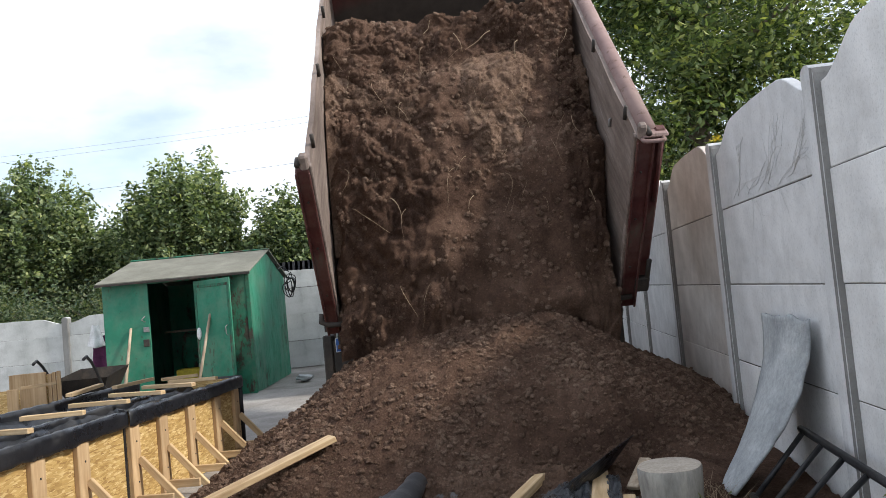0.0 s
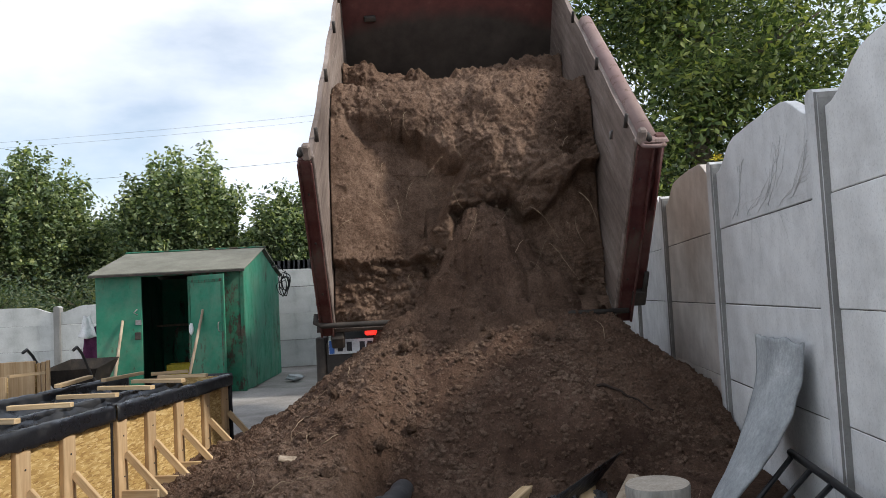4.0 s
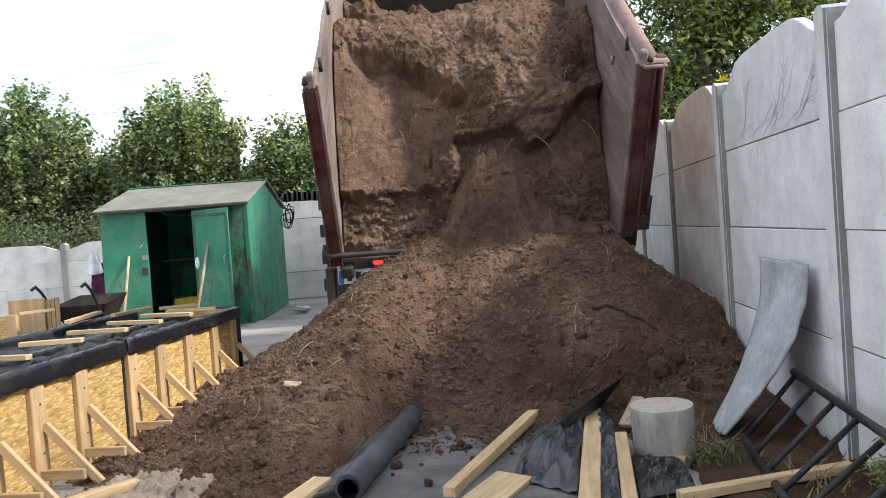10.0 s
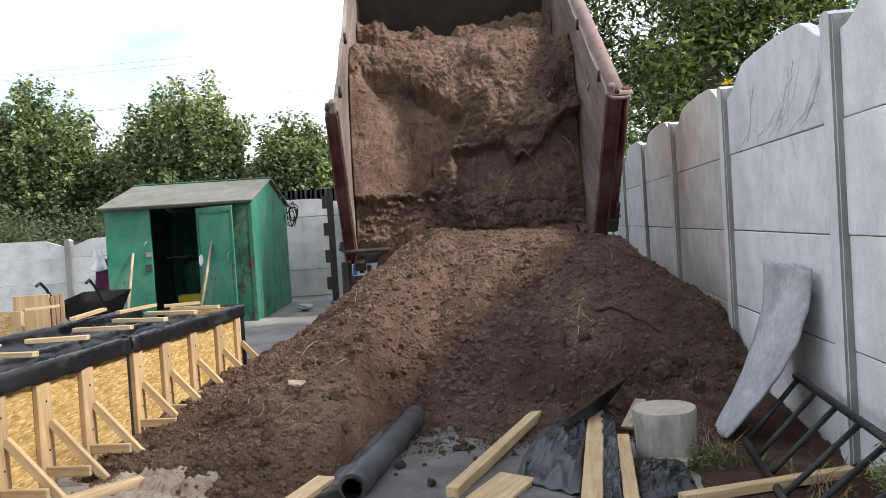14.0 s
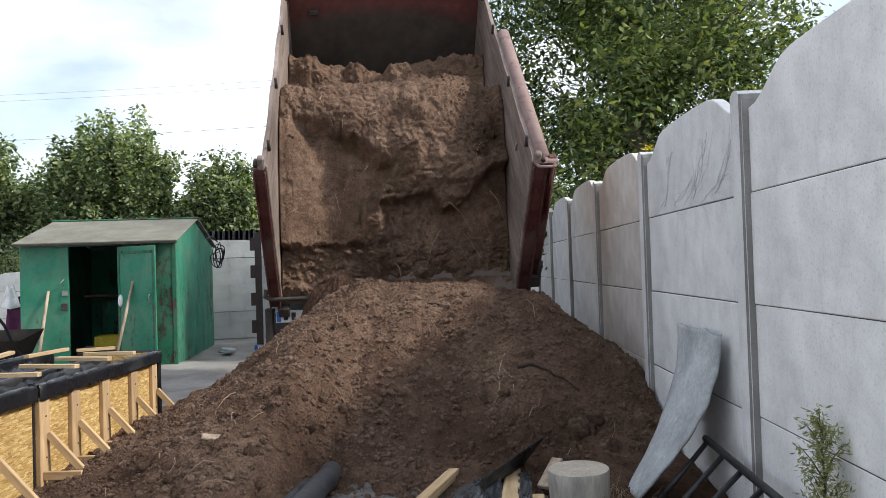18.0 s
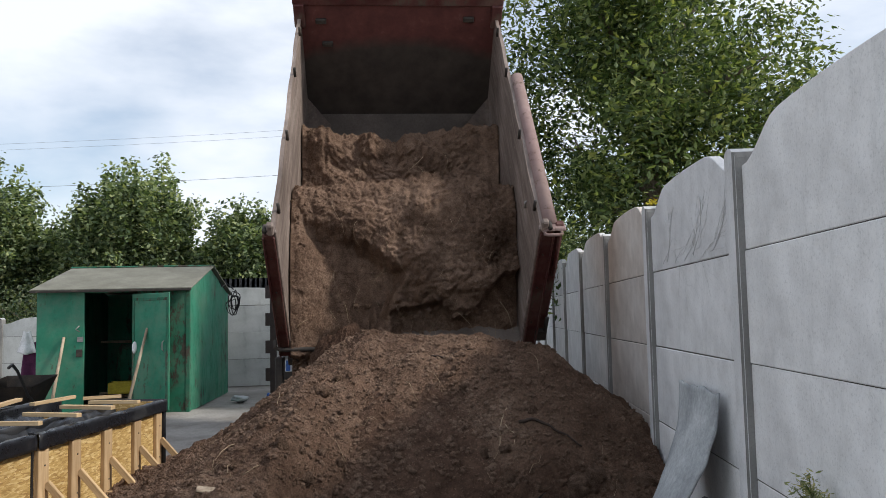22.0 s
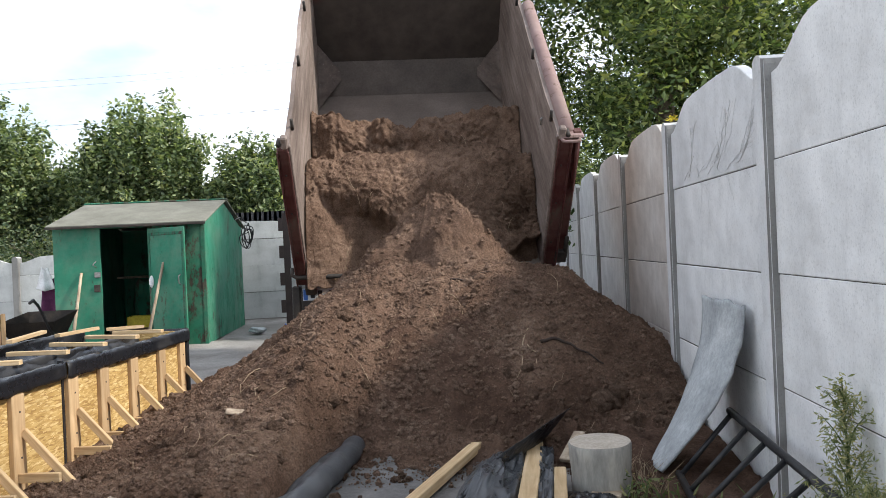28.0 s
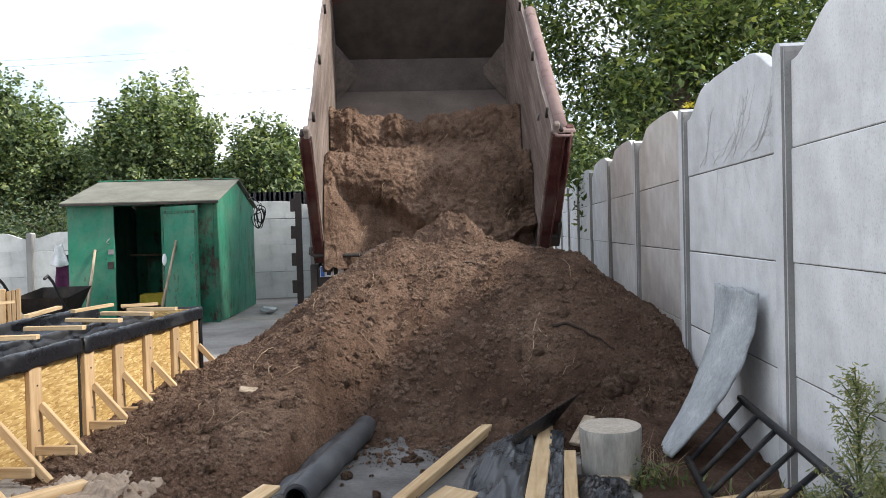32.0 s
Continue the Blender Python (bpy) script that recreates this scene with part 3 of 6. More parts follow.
# twigs' marks: thin dry creeper stems on one top plate
vine = thing("dry_creeper", pose(FX - 0.035, 4.0, 1.5))
tagged(vine, "thin dry creeper stems clinging to a fence plate", "creeper")
rv = random.Random(5)
for k in range(7):
    grow = [(Vector((0.033, 0.5 + 0.2 * k + rv.uniform(-0.06, 0.06), rv.uniform(0.01, 0.05))), radians(rv.uniform(138, 162)), 0.0015, 0)]
    while grow:
        p, a, th, level = grow.pop()
        pts = [p.copy()]
        for i in range(rv.randrange(7, 15)):
            a += rv.uniform(-0.24, 0.24)
            p = p + 0.026 * Vector((0, math.cos(a), math.sin(a)))
            if p.z > 0.37 or not 0.02 < p.y < 1.85:
                break
            pts.append(p.copy())
            if level < 2 and rv.random() < 0.28:
                grow.append((p.copy(), a + rv.choice((-1, 1)) * rv.uniform(0.25, 0.55), th * 0.75, level + 1))
        if len(pts) > 2:
            part("stem", sweep(pts, [th * (1 - 0.06 * i) for i in range(len(pts))], 4), CREEPER, vine)

# ---------------------------------------------------------------- fences at the back
concrete_fence("back_fence_low", pose(-16.0, 15.4, 0, 0, 0, -90 + 1.5), 4, 3, 2.55, 1.24, 0.1, POSTC, CONCRETE_OLD,
               "low grey precast concrete fence behind the yard", 1.36)
concrete_fence("back_fence_tall", pose(-5.75, 15.1, 0, 0, 0, -90 + 14), 1, 4, 2.95, 1.76, 0.06, POSTC, CONCRETE_OLD,
               "grey concrete fence bay beside the green shed", 1.74)
prof = thing("profiled_sheet_fence", pose(-6.4, 16.2, 0))
tagged(prof, "dark grey profiled sheet fence behind the concrete", "fence")
bm = bmesh.new()
vs = []
for k in range(81):
    x = k * 0.05
    o = 0.03 if (k // 2) % 2 else 0.0
    vs.append((bm.verts.new((x, o, 0.02)), bm.verts.new((x, o, 2.04))))
for a, b in zip(vs, vs[1:]):
    bm.faces.new((a[0], b[0], b[1], a[1]))
bmesh.ops.solidify(bm, geom=bm.faces[:], thickness=0.004)
part("sheet", bm, SHEETG, prof)
for x in (0.1, 2.0, 3.9):
    slab("post", (x - 0.03, 0.05, 0), (x + 0.03, 0.1, 1.95), DARKSTEEL, prof)
slab("rail", (0, 0.052, 1.6), (4, 0.09, 1.64), DARKSTEEL, prof)

# brown gate post with stepped hinge plates, and the white brick wall past it
gp = thing("gate_post", pose(-2.8, 14.35, 0, 0, 0, 10))
tagged(gp, "dark brown steel gate post with square lugs", "gate post")
slab("upright", (-0.05, -0.05, -0.03), (0.06, 0.05, 1.9), BROWN, gp)
for k in range(4):
    slab("lug", (-0.13, -0.03, 0.18 + 0.47 * k), (-0.049, 0.03, 0.4 + 0.47 * k), BROWN, gp)

bw = thing("brick_wall", pose(-3.0, 17.0, 0))
tagged(bw, "white silicate brick wall beyond the gate", "wall")
slab("core", (0, 0.012, -0.03), (3.2, 0.24, 1.75), MORTAR, bw, 0.0)
bmk = bpy.data.meshes.new("brick")
_b2 = box_bm(0.242, 0.05, 0.064, 0.004)
_b2.to_mesh(bmk)
_b2.free()
for r in range(23):
    for k in range(12):
        x = 0.13 + k * 0.252 + (0.126 if r % 2 else 0)
        if x < 3.1:
            part("brick", bmk, BRICKW, bw, "", pose(x, 0.025, 0.04 + r * 0.075))


# ---------------------------------------------------------------- green shed
SHED = pose(-5.22, 11.18, 0, 0, 0, 7.4)
SW, SD, SE, SR = 2.03, 2.9, 1.70, 2.06
shed = thing("shed", SHED)
tagged(shed, "rusty green sheet-metal shed with an open door", "shed")
T = 0.03


D0, D1 = 0.63, 1.33
slab("front_panel", (0, 0, 0), (D0, T, SE), GREEN, shed, 0.006, "green front panel with scratches and rust")
slab("front_panel", (D1, 0, 0), (SW, T, SE), GREEN_D, shed, 0.006, "darker worn green front panel")
slab("lintel", (D0, 0, SE - 0.06), (D1, T, SE), GREEN_D, shed, 0.004)
slab("back_wall", (0, SD - T, 0), (SW, SD, SE), GREEN, shed)
for nm, x0 in (("side_wall", 0.002), ("side_wall", SW - T - 0.002)):
    bm = bmesh.new()
    loop = [(T, 0), (SD - T, 0), (SD - T, SE - 0.02), (SD / 2, SR - 0.03), (T, SE - 0.02)]
    a = [bm.verts.new((x0, y, z)) for y, z in loop]
    b = [bm.verts.new((x0 + T, y, z)) for y, z in loop]
    bm.faces.new(a[::-1])
    bm.faces.new(b)
    for i in range(5):
        j = (i + 1) % 5
        bm.faces.new((a[i], a[j], b[j], b[i]))
    bmesh.ops.recalc_face_normals(bm, faces=bm.faces)
    part(nm, bm, GREEN, shed)
slab("corner_angle", (SW - 0.05, -0.006, 0), (SW + 0.006, 0.04, SE - 0.01), GREEN_D, shed, 0.004, "rusty corner angle")
slab("floor_plate", (T, T, 0.0), (SW - T, SD - T, 0.04), DARKSTEEL, shed, 0.002)
ang = math.atan2(SR - SE, SD / 2)
Ls = (SD / 2 + 0.12) / math.cos(ang)
for sgn in (1, -1):
    y0 = -0.12 if sgn > 0 else SD + 0.12
    m = Matrix.Translation((SW / 2, SD / 2, SR + 0.012)) @ pose(0, 0, 0, math.degrees(ang) * sgn, 0, 0) @ pose(0, -sgn * Ls / 2, 0)
    part("roof_slope", box_bm(SW + 0.1, Ls, 0.024, 0.005), ROOFING, shed, "brown-grey roofing felt slope", m)
slab("ridge_cap", (-0.06, SD / 2 - 0.07, SR + 0.01), (SW + 0.06, SD / 2 + 0.07, SR + 0.034), GREEN_D, shed, 0.008, "green ridge strip")
beam("fascia", (-0.05, -0.125, SE - 0.035), (SW + 0.05, -0.125, SE - 0.035), 0.02, 0.03, DARKSTEEL, shed)
# half-open leaf, hinged on the doorway's far jamb
door = part("door_leaf", box_bm(0.64, 0.025, 1.56, 0.004), GREEN, shed, "worn green door leaf standing ajar", Matrix.Translation((D1 + 0.02, -0.02, 0)) @ pose(0, 0, 0, 0, 0, -28) @ pose(0.32 - 0.08, -0.02, 0.84))
for z in (-0.7, 0.7):
    slab("stiffener", (-0.3, -0.02, z - 0.02), (0.3, -0.0125, z + 0.02), GREEN_D, door)
for x in (-0.29, 0.29):
    slab("stiffener", (x - 0.02, -0.02, -0.68), (x + 0.02, -0.0125, 0.68), GREEN_D, door)
tube("handle", [(0.24, -0.013, 0.0), (0.24, -0.05, 0.02), (0.24, -0.05, 0.12), (0.24, -0.013, 0.14)], 0.007, STEEL, door, 6)
slab("hasp", (D0 - 0.09, -0.012, 0.98), (D0 - 0.01, 0.0, 1.05), STEEL, shed, 0.003)
slab("lock_box", (D0 - 0.1, -0.02, 0.78), (D0 - 0.02, 0.0, 0.88), DARKSTEEL, shed, 0.006)
tube("handle", [(D0 - 0.06, -0.01, 1.12), (D0 - 0.1, -0.04, 1.15), (D0 - 0.06, -0.01, 1.2)], 0.008, STEEL, shed, 6)
# rafter and shelf seen inside
slab("inner_shelf", (0.1, SD - 0.6, 0.9), (SW - 0.1, SD - 0.05, 0.93), OLDWOOD, shed)

# clutter inside the shed
rs = random.Random(11)
def crate(name, at, sx, sy, sz, material, label, cat):
    c = thing(name, at)
    tagged(c, label, cat)
    slab("base", (-sx / 2, -sy / 2, 0), (sx / 2, sy / 2, 0.02), material, c)
    for a, b in (((-sx / 2, -sy / 2, 0.02), (sx / 2, -sy / 2 + 0.015, sz)), ((-sx / 2, sy / 2 - 0.015, 0.02), (sx / 2, sy / 2, sz)),
                 ((-sx / 2, -sy / 2 + 0.015, 0.02), (-sx / 2 + 0.015, sy / 2 - 0.015, sz)), ((sx / 2 - 0.015, -sy / 2 + 0.015, 0.02), (sx / 2, sy / 2 - 0.015, sz))):
        slab("side", a, b, material, c)
    return c


crate("crate", SHED @ pose(1.0, 0.75, 0.22, 0, 0, 8), 0.5, 0.35, 0.16, YELLOW, "yellow plastic crate on old boards in the shed", "crate")
for k in range(5):
    o = beam("loose_board", SHED @ Vector((0.5 + rs.uniform(-0.1, 0.1), 0.4 + 0.15 * k, 0.06 + 0.035 * k)), SHED @ Vector((1.6 + rs.uniform(-0.2, 0.1), 0.5 + 0.14 * k, 0.06 + 0.035 * k)), 0.12, 0.03, OLDWOOD)
    tagged(o, "weathered board stacked inside the dark shed", "board", "boards in the shed")


def rumpled(name, at, size, material, label, cat, seed, amp=0.3, sub=3):
    bm = bmesh.new()
    bmesh.ops.create_icosphere(bm, subdivisions=sub, radius=1)
    for v in bm.verts:
        n = noise.fractal(v.co * 1.4 + Vector((seed, seed * 2, 0)), 1, 2, 3)
        v.co = Vector((v.co.x * size[0], v.co.y * size[1], v.co.z * size[2])) * (1 + amp * n)
    low = min(v.co.z for v in bm.verts)
    bmesh.ops.translate(bm, vec=(0, 0, -low), verts=bm.verts)
    return tagged(part(name, bm, material, None, "", at, True), label, cat)


rumpled("sack", SHED @ pose(1.15, 1.6, 0.04), (0.3, 0.22, 0.3), CLOTH_W, "dusty pale sack standing in the dark shed", "sack", 3)
rumpled("sack", SHED @ pose(0.75, 1.75, 0.04), (0.25, 0.2, 0.42), GREEN_D, "dark full sack at the back of the shed", "sack", 5)

# poles leaning on the shed
for a, b in (((0.30, -0.3, 0.0), (0.37, -0.015, 1.05)), ((1.30, -0.42, 0.0), (1.5, -0.13, 1.15))):
    o = part("pole", sweep([SHED @ Vector(a), SHED @ ((Vector(a) + Vector(b)) / 2), SHED @ Vector(b)], [0.022, 0.02, 0.018], 8), OLDWOOD, None, "", None, True)
    tagged(o, "round wooden tool handle leaning on the shed", "pole", "poles by the shed")
# black hose coil on the gable
hose = thing("cable_coil", SHED @ pose(SW + 0.14, SD - 0.25, 1.5, 0, 0, -82))
tagged(hose, "black cable hanging in loops on the shed gable", "cable")
rh = random.Random(9)
for k in range(6):
    pts = []
    cy, cz, ry, rz, ph = rh.uniform(-0.03, 0.07), rh.uniform(-0.1, 0.1), rh.uniform(0.05, 0.1), rh.uniform(0.09, 0.19), rh.uniform(0, 6)
    for i in range(25):
        a = 2 * math.pi * i / 24
        pts.append((0.012 + 0.009 * k + 0.008 * math.sin(3 * a), cy + ry * math.cos(a) + 0.015 * math.sin(2 * a + ph), cz + rz * math.sin(a) + 0.02 * math.sin(3 * a + ph)))
    tube("loop", pts, 0.008, WIRE, hose, 6)
tube("lead", [(1.5, -0.16, 0.32), (1.0, -0.15, 0.26), (0.5, -0.14, 0.3), (0.1, -0.1, 0.34), (0.0, 0, 0.25)], 0.008, WIRE, hose, 6)
# line from the shed to the low fence with a white bag and a purple cloth
cl = thing("washing_line", SHED @ pose(-0.01, 0.05, 1.25))
tagged(cl, "thin line from the shed to the fence", "line")
tube("cord", [(0, 0, 0), (-0.5, 1.5, -0.06), (-1.1, 3.2, -0.02), (-1.6, 4.3, 0.02)], 0.005, WIRE, cl, 5)


def hung(name, at, w, h, material, label, cat, seed, taper):
    me = grid_mesh(name, [k / 12 for k in range(13)], [k / 16 for k in range(17)],
                   lambda s, t: ((s - 0.5) * w * (1 - taper * (1 - t)), 0.03 * math.sin(9 * s + seed) * t + 0.02 * noise.noise((s * 3, t * 3, seed)), -t * h + 0.06 * abs(s - 0.5)))
    bm = bmesh.new()
    bm.from_mesh(me)
    bmesh.ops.solidify(bm, geom=bm.faces[:], thickness=0.006)
    return tagged(part(name, bm, material, None, "", at, True), label, cat)


hung("white_bag", SHED @ pose(-0.2, 0.2, 1.12, 0, 0, 10), 0.26, 0.3, CLOTH_W, "white plastic bag hanging on the line", "bag", 1, 0.7)
hung("purple_cloth", SHED @ pose(-0.16, 0.3, 0.98, 0, 0, 5), 0.3, 0.62, CLOTH_P, "dark purple cloth hanging beside the shed", "cloth", 4, 0.25)

# ---------------------------------------------------------------- formwork
WX, FH = -1.78, 0.60       # outer face of the near wall; height
Y_END, Y_NEAR = 6.9, 2.6
UPRIGHTS = [2.95, 3.4, 3.75, 4.1, 4.5, 5.07, 5.46, 5.9, 6.38, 6.78]
form = thing("formwork", pose(WX, 0, 0))
tagged(form, "OSB foundation formwork with pine uprights and braces", "formwork")
JY = 4.99
slab("osb_board", (-0.012, Y_NEAR, 0), (0, JY - 0.006, FH), OSB, form, 0.0015, "strand board sheet")
slab("osb_board", (-0.012, JY + 0.006, 0), (0, Y_END, FH), OSB, form, 0.0015, "strand board sheet")
slab("film_seam", (-0.02, JY - 0.012, 0), (0.006, JY + 0.012, FH + 0.02), FILM, form, 0.002, "black film showing at the joint")
for y in UPRIGHTS:
    w = 0.058 if y < 6.7 else 0.05
    u = slab("upright", (0.0, y - w, -0.02), (0.028, y + w, FH - 0.07), PINE, form, 0.003)
    for z in (0.2, 0.44):
        part("screw", sweep([(0.013, 0.01, z - 0.28), (0.017, 0.01, z - 0.28)], 0.006, 6), DARKSTEEL, u)
    if y > 3.2:
        beam("brace", (0.03, y + 0.03, 0.31), (0.3, y + 0.03, 0.015), 0.028, 0.042, PINE_X, form)
        beam("strut", (0.028, y - 0.02, 0.075), (0.25, y - 0.02, 0.075), 0.026, 0.05, PINE_X, form)
# inner walls of the trenches
slab("osb_board", (-0.42, Y_NEAR, 0), (-0.408, Y_END - 0.03, FH - 0.02), OSB, form, 0.0015)
slab("osb_board", (-1.05, Y_NEAR + 1.0, 0), (-1.038, Y_END + 0.35, FH), OSB, form, 0.0015)
slab("osb_board", (-0.42, Y_END - 0.012, 0), (0, Y_END, FH - 0.004), OSB, form, 0.0015)
slab("osb_board", (-3.6, 7.28, 0), (-2.16, 7.292, FH + 0.02), OSB, form, 0.0015)
slab("upright", (-1.036, 5.2, -0.02), (-1.008, 5.3, FH - 0.03), PINE, form, 0.003)
slab("upright", (-2.26, 7.25, -0.02), (-2.16, 7.279, FH + 0.03), PINE, form, 0.003)


def film_over(name, x0, x1, y0, y1, z, drop0, drop1, seed):
    """Film lying over a wall's top edge, hanging down on both sides with creases."""
    def at(s, y):
        u = s
        n = 1.2 * (1 - 2.2 * abs(noise.noise((u * 0.8, y * 4.5, seed)))) * noise.noise((u, y * 2, seed + 7)) + 0.5 * noise.noise((u * 2, y * 11, seed + 2))
        n2 = 0.5 - 2 * abs(noise.noise((u * 1.5, y * 9, seed + 5)))
        if u < 0:      # hangs outside
            return (x1 + 0.004 + 0.008 * abs(n), y, z + u * drop1 * (1 + 0.16 * n) + 0.003 * n2)
        if u <= 1:
            return (x1 + (x0 - x1) * u + 0.004 * n, y, z + 0.004 + 0.008 * n2 + 0.006 * n)
        return (x0 - 0.006 - 0.02 - 0.03 * abs(n), y, z - (u - 1) * drop0 + 0.01 * n)
    ss = [-1, -0.8, -0.6, -0.4, -0.2, 0, 0.33, 0.66, 1, 1.2, 1.4, 1.6, 1.8, 2]
    ys = [y0 + (y1 - y0) * k / int((y1 - y0) / 0.025) for k in range(int((y1 - y0) / 0.025) + 1)]
    me = grid_mesh(name, ss, ys, at)
    bm = bmesh.new()
    bm.from_mesh(me)
    bmesh.ops.solidify(bm, geom=bm.faces[:], thickness=0.0015)
    return part(name, bm, FILM, form, "black polyethylene film folded over the edge", None, True)


film_over("film", -0.014, 0.03, Y_NEAR, JY - 0.01, FH, 0.5, 0.085, 1.0)
film_over("film", -0.014, 0.03, JY + 0.01, Y_END + 0.02, FH, 0.5, 0.085, 8.0)
film_over("film", -0.44, -0.4, Y_NEAR, Y_END, FH - 0.02, 0.5, 0.06, 21.0)
film_over("film", -1.07, -1.02, Y_NEAR + 1, Y_END + 0.35, FH, 0.4, 0.12, 33.0)
bm = bmesh.new()
bm.from_mesh(grid_mesh("film_end", [k / 20 for k in range(21)], [k / 10 for k in range(11)],
                       lambda s, t: (-0.43 + 0.46 * s, Y_END + 0.012 + 0.012 * noise.noise((s * 6, t * 4, 2)), FH + 0.015 - t * (FH + 0.02))))
bmesh.ops.solidify(bm, geom=bm.faces[:], thickness=0.0015)
part("film_end", bm, FILM, form, "black film hanging over the end", None, True)
def lining(x0, x1, y0, y1, z, seed):
    """Creased film sagging into a trench."""
    bm = bmesh.new()
    bm.from_mesh(grid_mesh("film_lining", [k / 14 for k in range(15)], [k / 60 for k in range(61)],
                           lambda s, t: (x0 + (x1 - x0) * s, y0 + (y1 - y0) * t, z - 0.18 * math.sin(math.pi * s) + 0.03 * (1 - 2.4 * abs(noise.noise((s * 3, t * 14, seed)))) + 0.015 * noise.noise((s * 8, t * 40, seed)))))
    bmesh.ops.solidify(bm, geom=bm.faces[:], thickness=0.0015)
    part("film_lining", bm, FILM, form, "black film lining the trench", None, True)


lining(-0.4, -0.03, Y_NEAR, Y_END - 0.03, FH - 0.05, 3.0)
lining(-1.02, -0.46, Y_NEAR + 1, Y_END - 0.03, FH - 0.06, 6.0)
for x0, y0, x1, y1 in ((-0.43, 4.68, -0.08, 4.72), (-0.43, 5.17, -0.04, 5.15), (-0.43, 5.66, 0.0, 5.54), (-0.41, 6.1, 0.03, 5.96), (-0.34, 6.37, 0.05, 6.34), (-0.55, 6.69, -0.3, 6.82),
                       (-0.9, 5.95, -1.05, 6.67), (-0.74, 6.3, -0.69, 6.82), (-2.03, 7.1, -1.86, 7.36), (-0.4, 4.15, 0.0, 4.1), (-0.4, 3.5, 0.0, 3.46)):
    beam("cross_batten", (x0, y0, FH + 0.048), (x1, y1, FH + 0.05), 0.045, 0.026, PINE_X, form, 0.002, "", random.uniform(-3, 3))

# a stack of board offcuts and the wheelbarrow behind
st = thing("board_offcuts", pose(-4.55, 8.4, 0, 0, 0, 12))
tagged(st, "stack of strand board offcuts standing behind the formwork", "offcuts")
for k in range(6):
    slab("offcut", (-0.2 + 0.012 * k, -0.03 + k * 0.02, 0), (0.16 - 0.02 * (k % 3), -0.016 + k * 0.02, 0.7 - 0.03 * (k % 2)), OSB if k % 2 else PINE, st, 0.001)
for k in range(3):
    slab("batten", (0.17 + k * 0.045, 0.0, 0), (0.205 + k * 0.045, 0.03, 0.68 + 0.01 * k), PINE, st, 0.002)

wb = thing("wheelbarrow", pose(-4.75, 9.95, 0, 0, 0, 100))
tagged(wb, "black steel wheelbarrow standing behind the formwork", "wheelbarrow")
bm = bmesh.new()
lo = [(-0.3, -0.22, 0.3), (0.25, -0.2, 0.26), (0.25, 0.2, 0.26), (-0.3, 0.22, 0.3)]
hi = [(-0.42, -0.32, 0.52), (0.48, -0.3, 0.6), (0.48, 0.3, 0.6), (-0.42, 0.32, 0.52)]
a = [bm.verts.new(p) for p in lo]
b = [bm.verts.new(p) for p in hi]
bm.faces.new(a)
for i in range(4):
    j = (i + 1) % 4
    bm.faces.new((a[i], a[j], b[j], b[i]))
bmesh.ops.solidify(bm, geom=bm.faces[:], thickness=0.006)
part("tray", bm, DARKSTEEL, wb, "black tray")
for s in (-1, 1):
    tube("handle", [(0.6, s * 0.08, 0.2), (0.1, s * 0.2, 0.24), (-0.4, s * 0.26, 0.42), (-0.75, s * 0.27, 0.72), (-0.9, s * 0.27, 0.8), (-1.0, s * 0.27, 0.77)], 0.017, PIPE_BLACK, wb)
    tube("leg", [(-0.2, s * 0.23, 0.32), (-0.32, s * 0.24, 0.0), (-0.2, s * 0.24, 0.0), (-0.05, s * 0.22, 0.28)], 0.014, PIPE_BLACK, wb)
wheel = part("wheel", sweep([(0.62, -0.04, 0.19), (0.62, 0.04, 0.19)], 0.19, 20), RUBBER, wb)
part("hub", sweep([(0.62, -0.055, 0.19), (0.62, 0.055, 0.19)], 0.06, 12), STEEL, wheel)

# plastic litter by the shed
rumpled("plastic_bag", pose(-2.85, 12.6, -0.01), (0.13, 0.1, 0.05), PLASTICB, "crumpled clear plastic on the ground by the shed", "litter", 9, 0.5)
rumpled("blue_bottle", pose(-2.5, 12.9, -0.005), (0.03, 0.03, 0.06), BLUE, "small blue plastic bottle on the ground", "bottle", 2, 0.1, 2)
rumpled("white_rag", SHED @ pose(1.31, -0.05, 0.8), (0.035, 0.02, 0.08), CLOTH_W, "white rag hung on the shed door", "rag", 7, 0.3, 2)

# ---------------------------------------------------------------- foreground
# log
bm = bmesh.new()
rings = []
for k, (z, r) in enumerate(((0, 0.135), (0.02, 0.142), (0.12, 0.14), (0.2, 0.146), (0.255, 0.148), (0.265, 0.143))):
    rings.append([bm.verts.new((r * (1 + 0.05 * noise.noise((math.cos(a) * 1.5, math.sin(a) * 1.5, z * 2))) * math.cos(a), r * (1 + 0.05 * noise.noise((math.cos(a) * 1.5, math.sin(a) * 1.5, z * 2))) * math.sin(a), z)) for a in [2 * math.pi * i / 40 for i in range(40)]])
for p, q in zip(rings, rings[1:]):
    for i in range(40):
        bm.faces.new((p[i], p[(i + 1) % 40], q[(i + 1) % 40], q[i]))
bm.faces.new(rings[0][::-1])
stump = thing("log_stump", pose(1.235, 4.27, -0.03, 1.5, -1, 0))
tagged(stump, "short grey sawn log standing on end", "log")
part("bark", bm, STUMPW, stump, "", None, True)
bm = bmesh.new()
vs = [bm.verts.new((0.144 * (1 + 0.05 * noise.noise((math.cos(a) * 1.5, math.sin(a) * 1.5, 0.58))) * math.cos(a), 0.144 * (1 + 0.05 * noise.noise((math.cos(a) * 1.5, math.sin(a) * 1.5, 0.58))) * math.sin(a), 0.265)) for a in [2 * math.pi * i / 40 for i in range(40)]]
c = bm.verts.new((0, 0, 0.271))
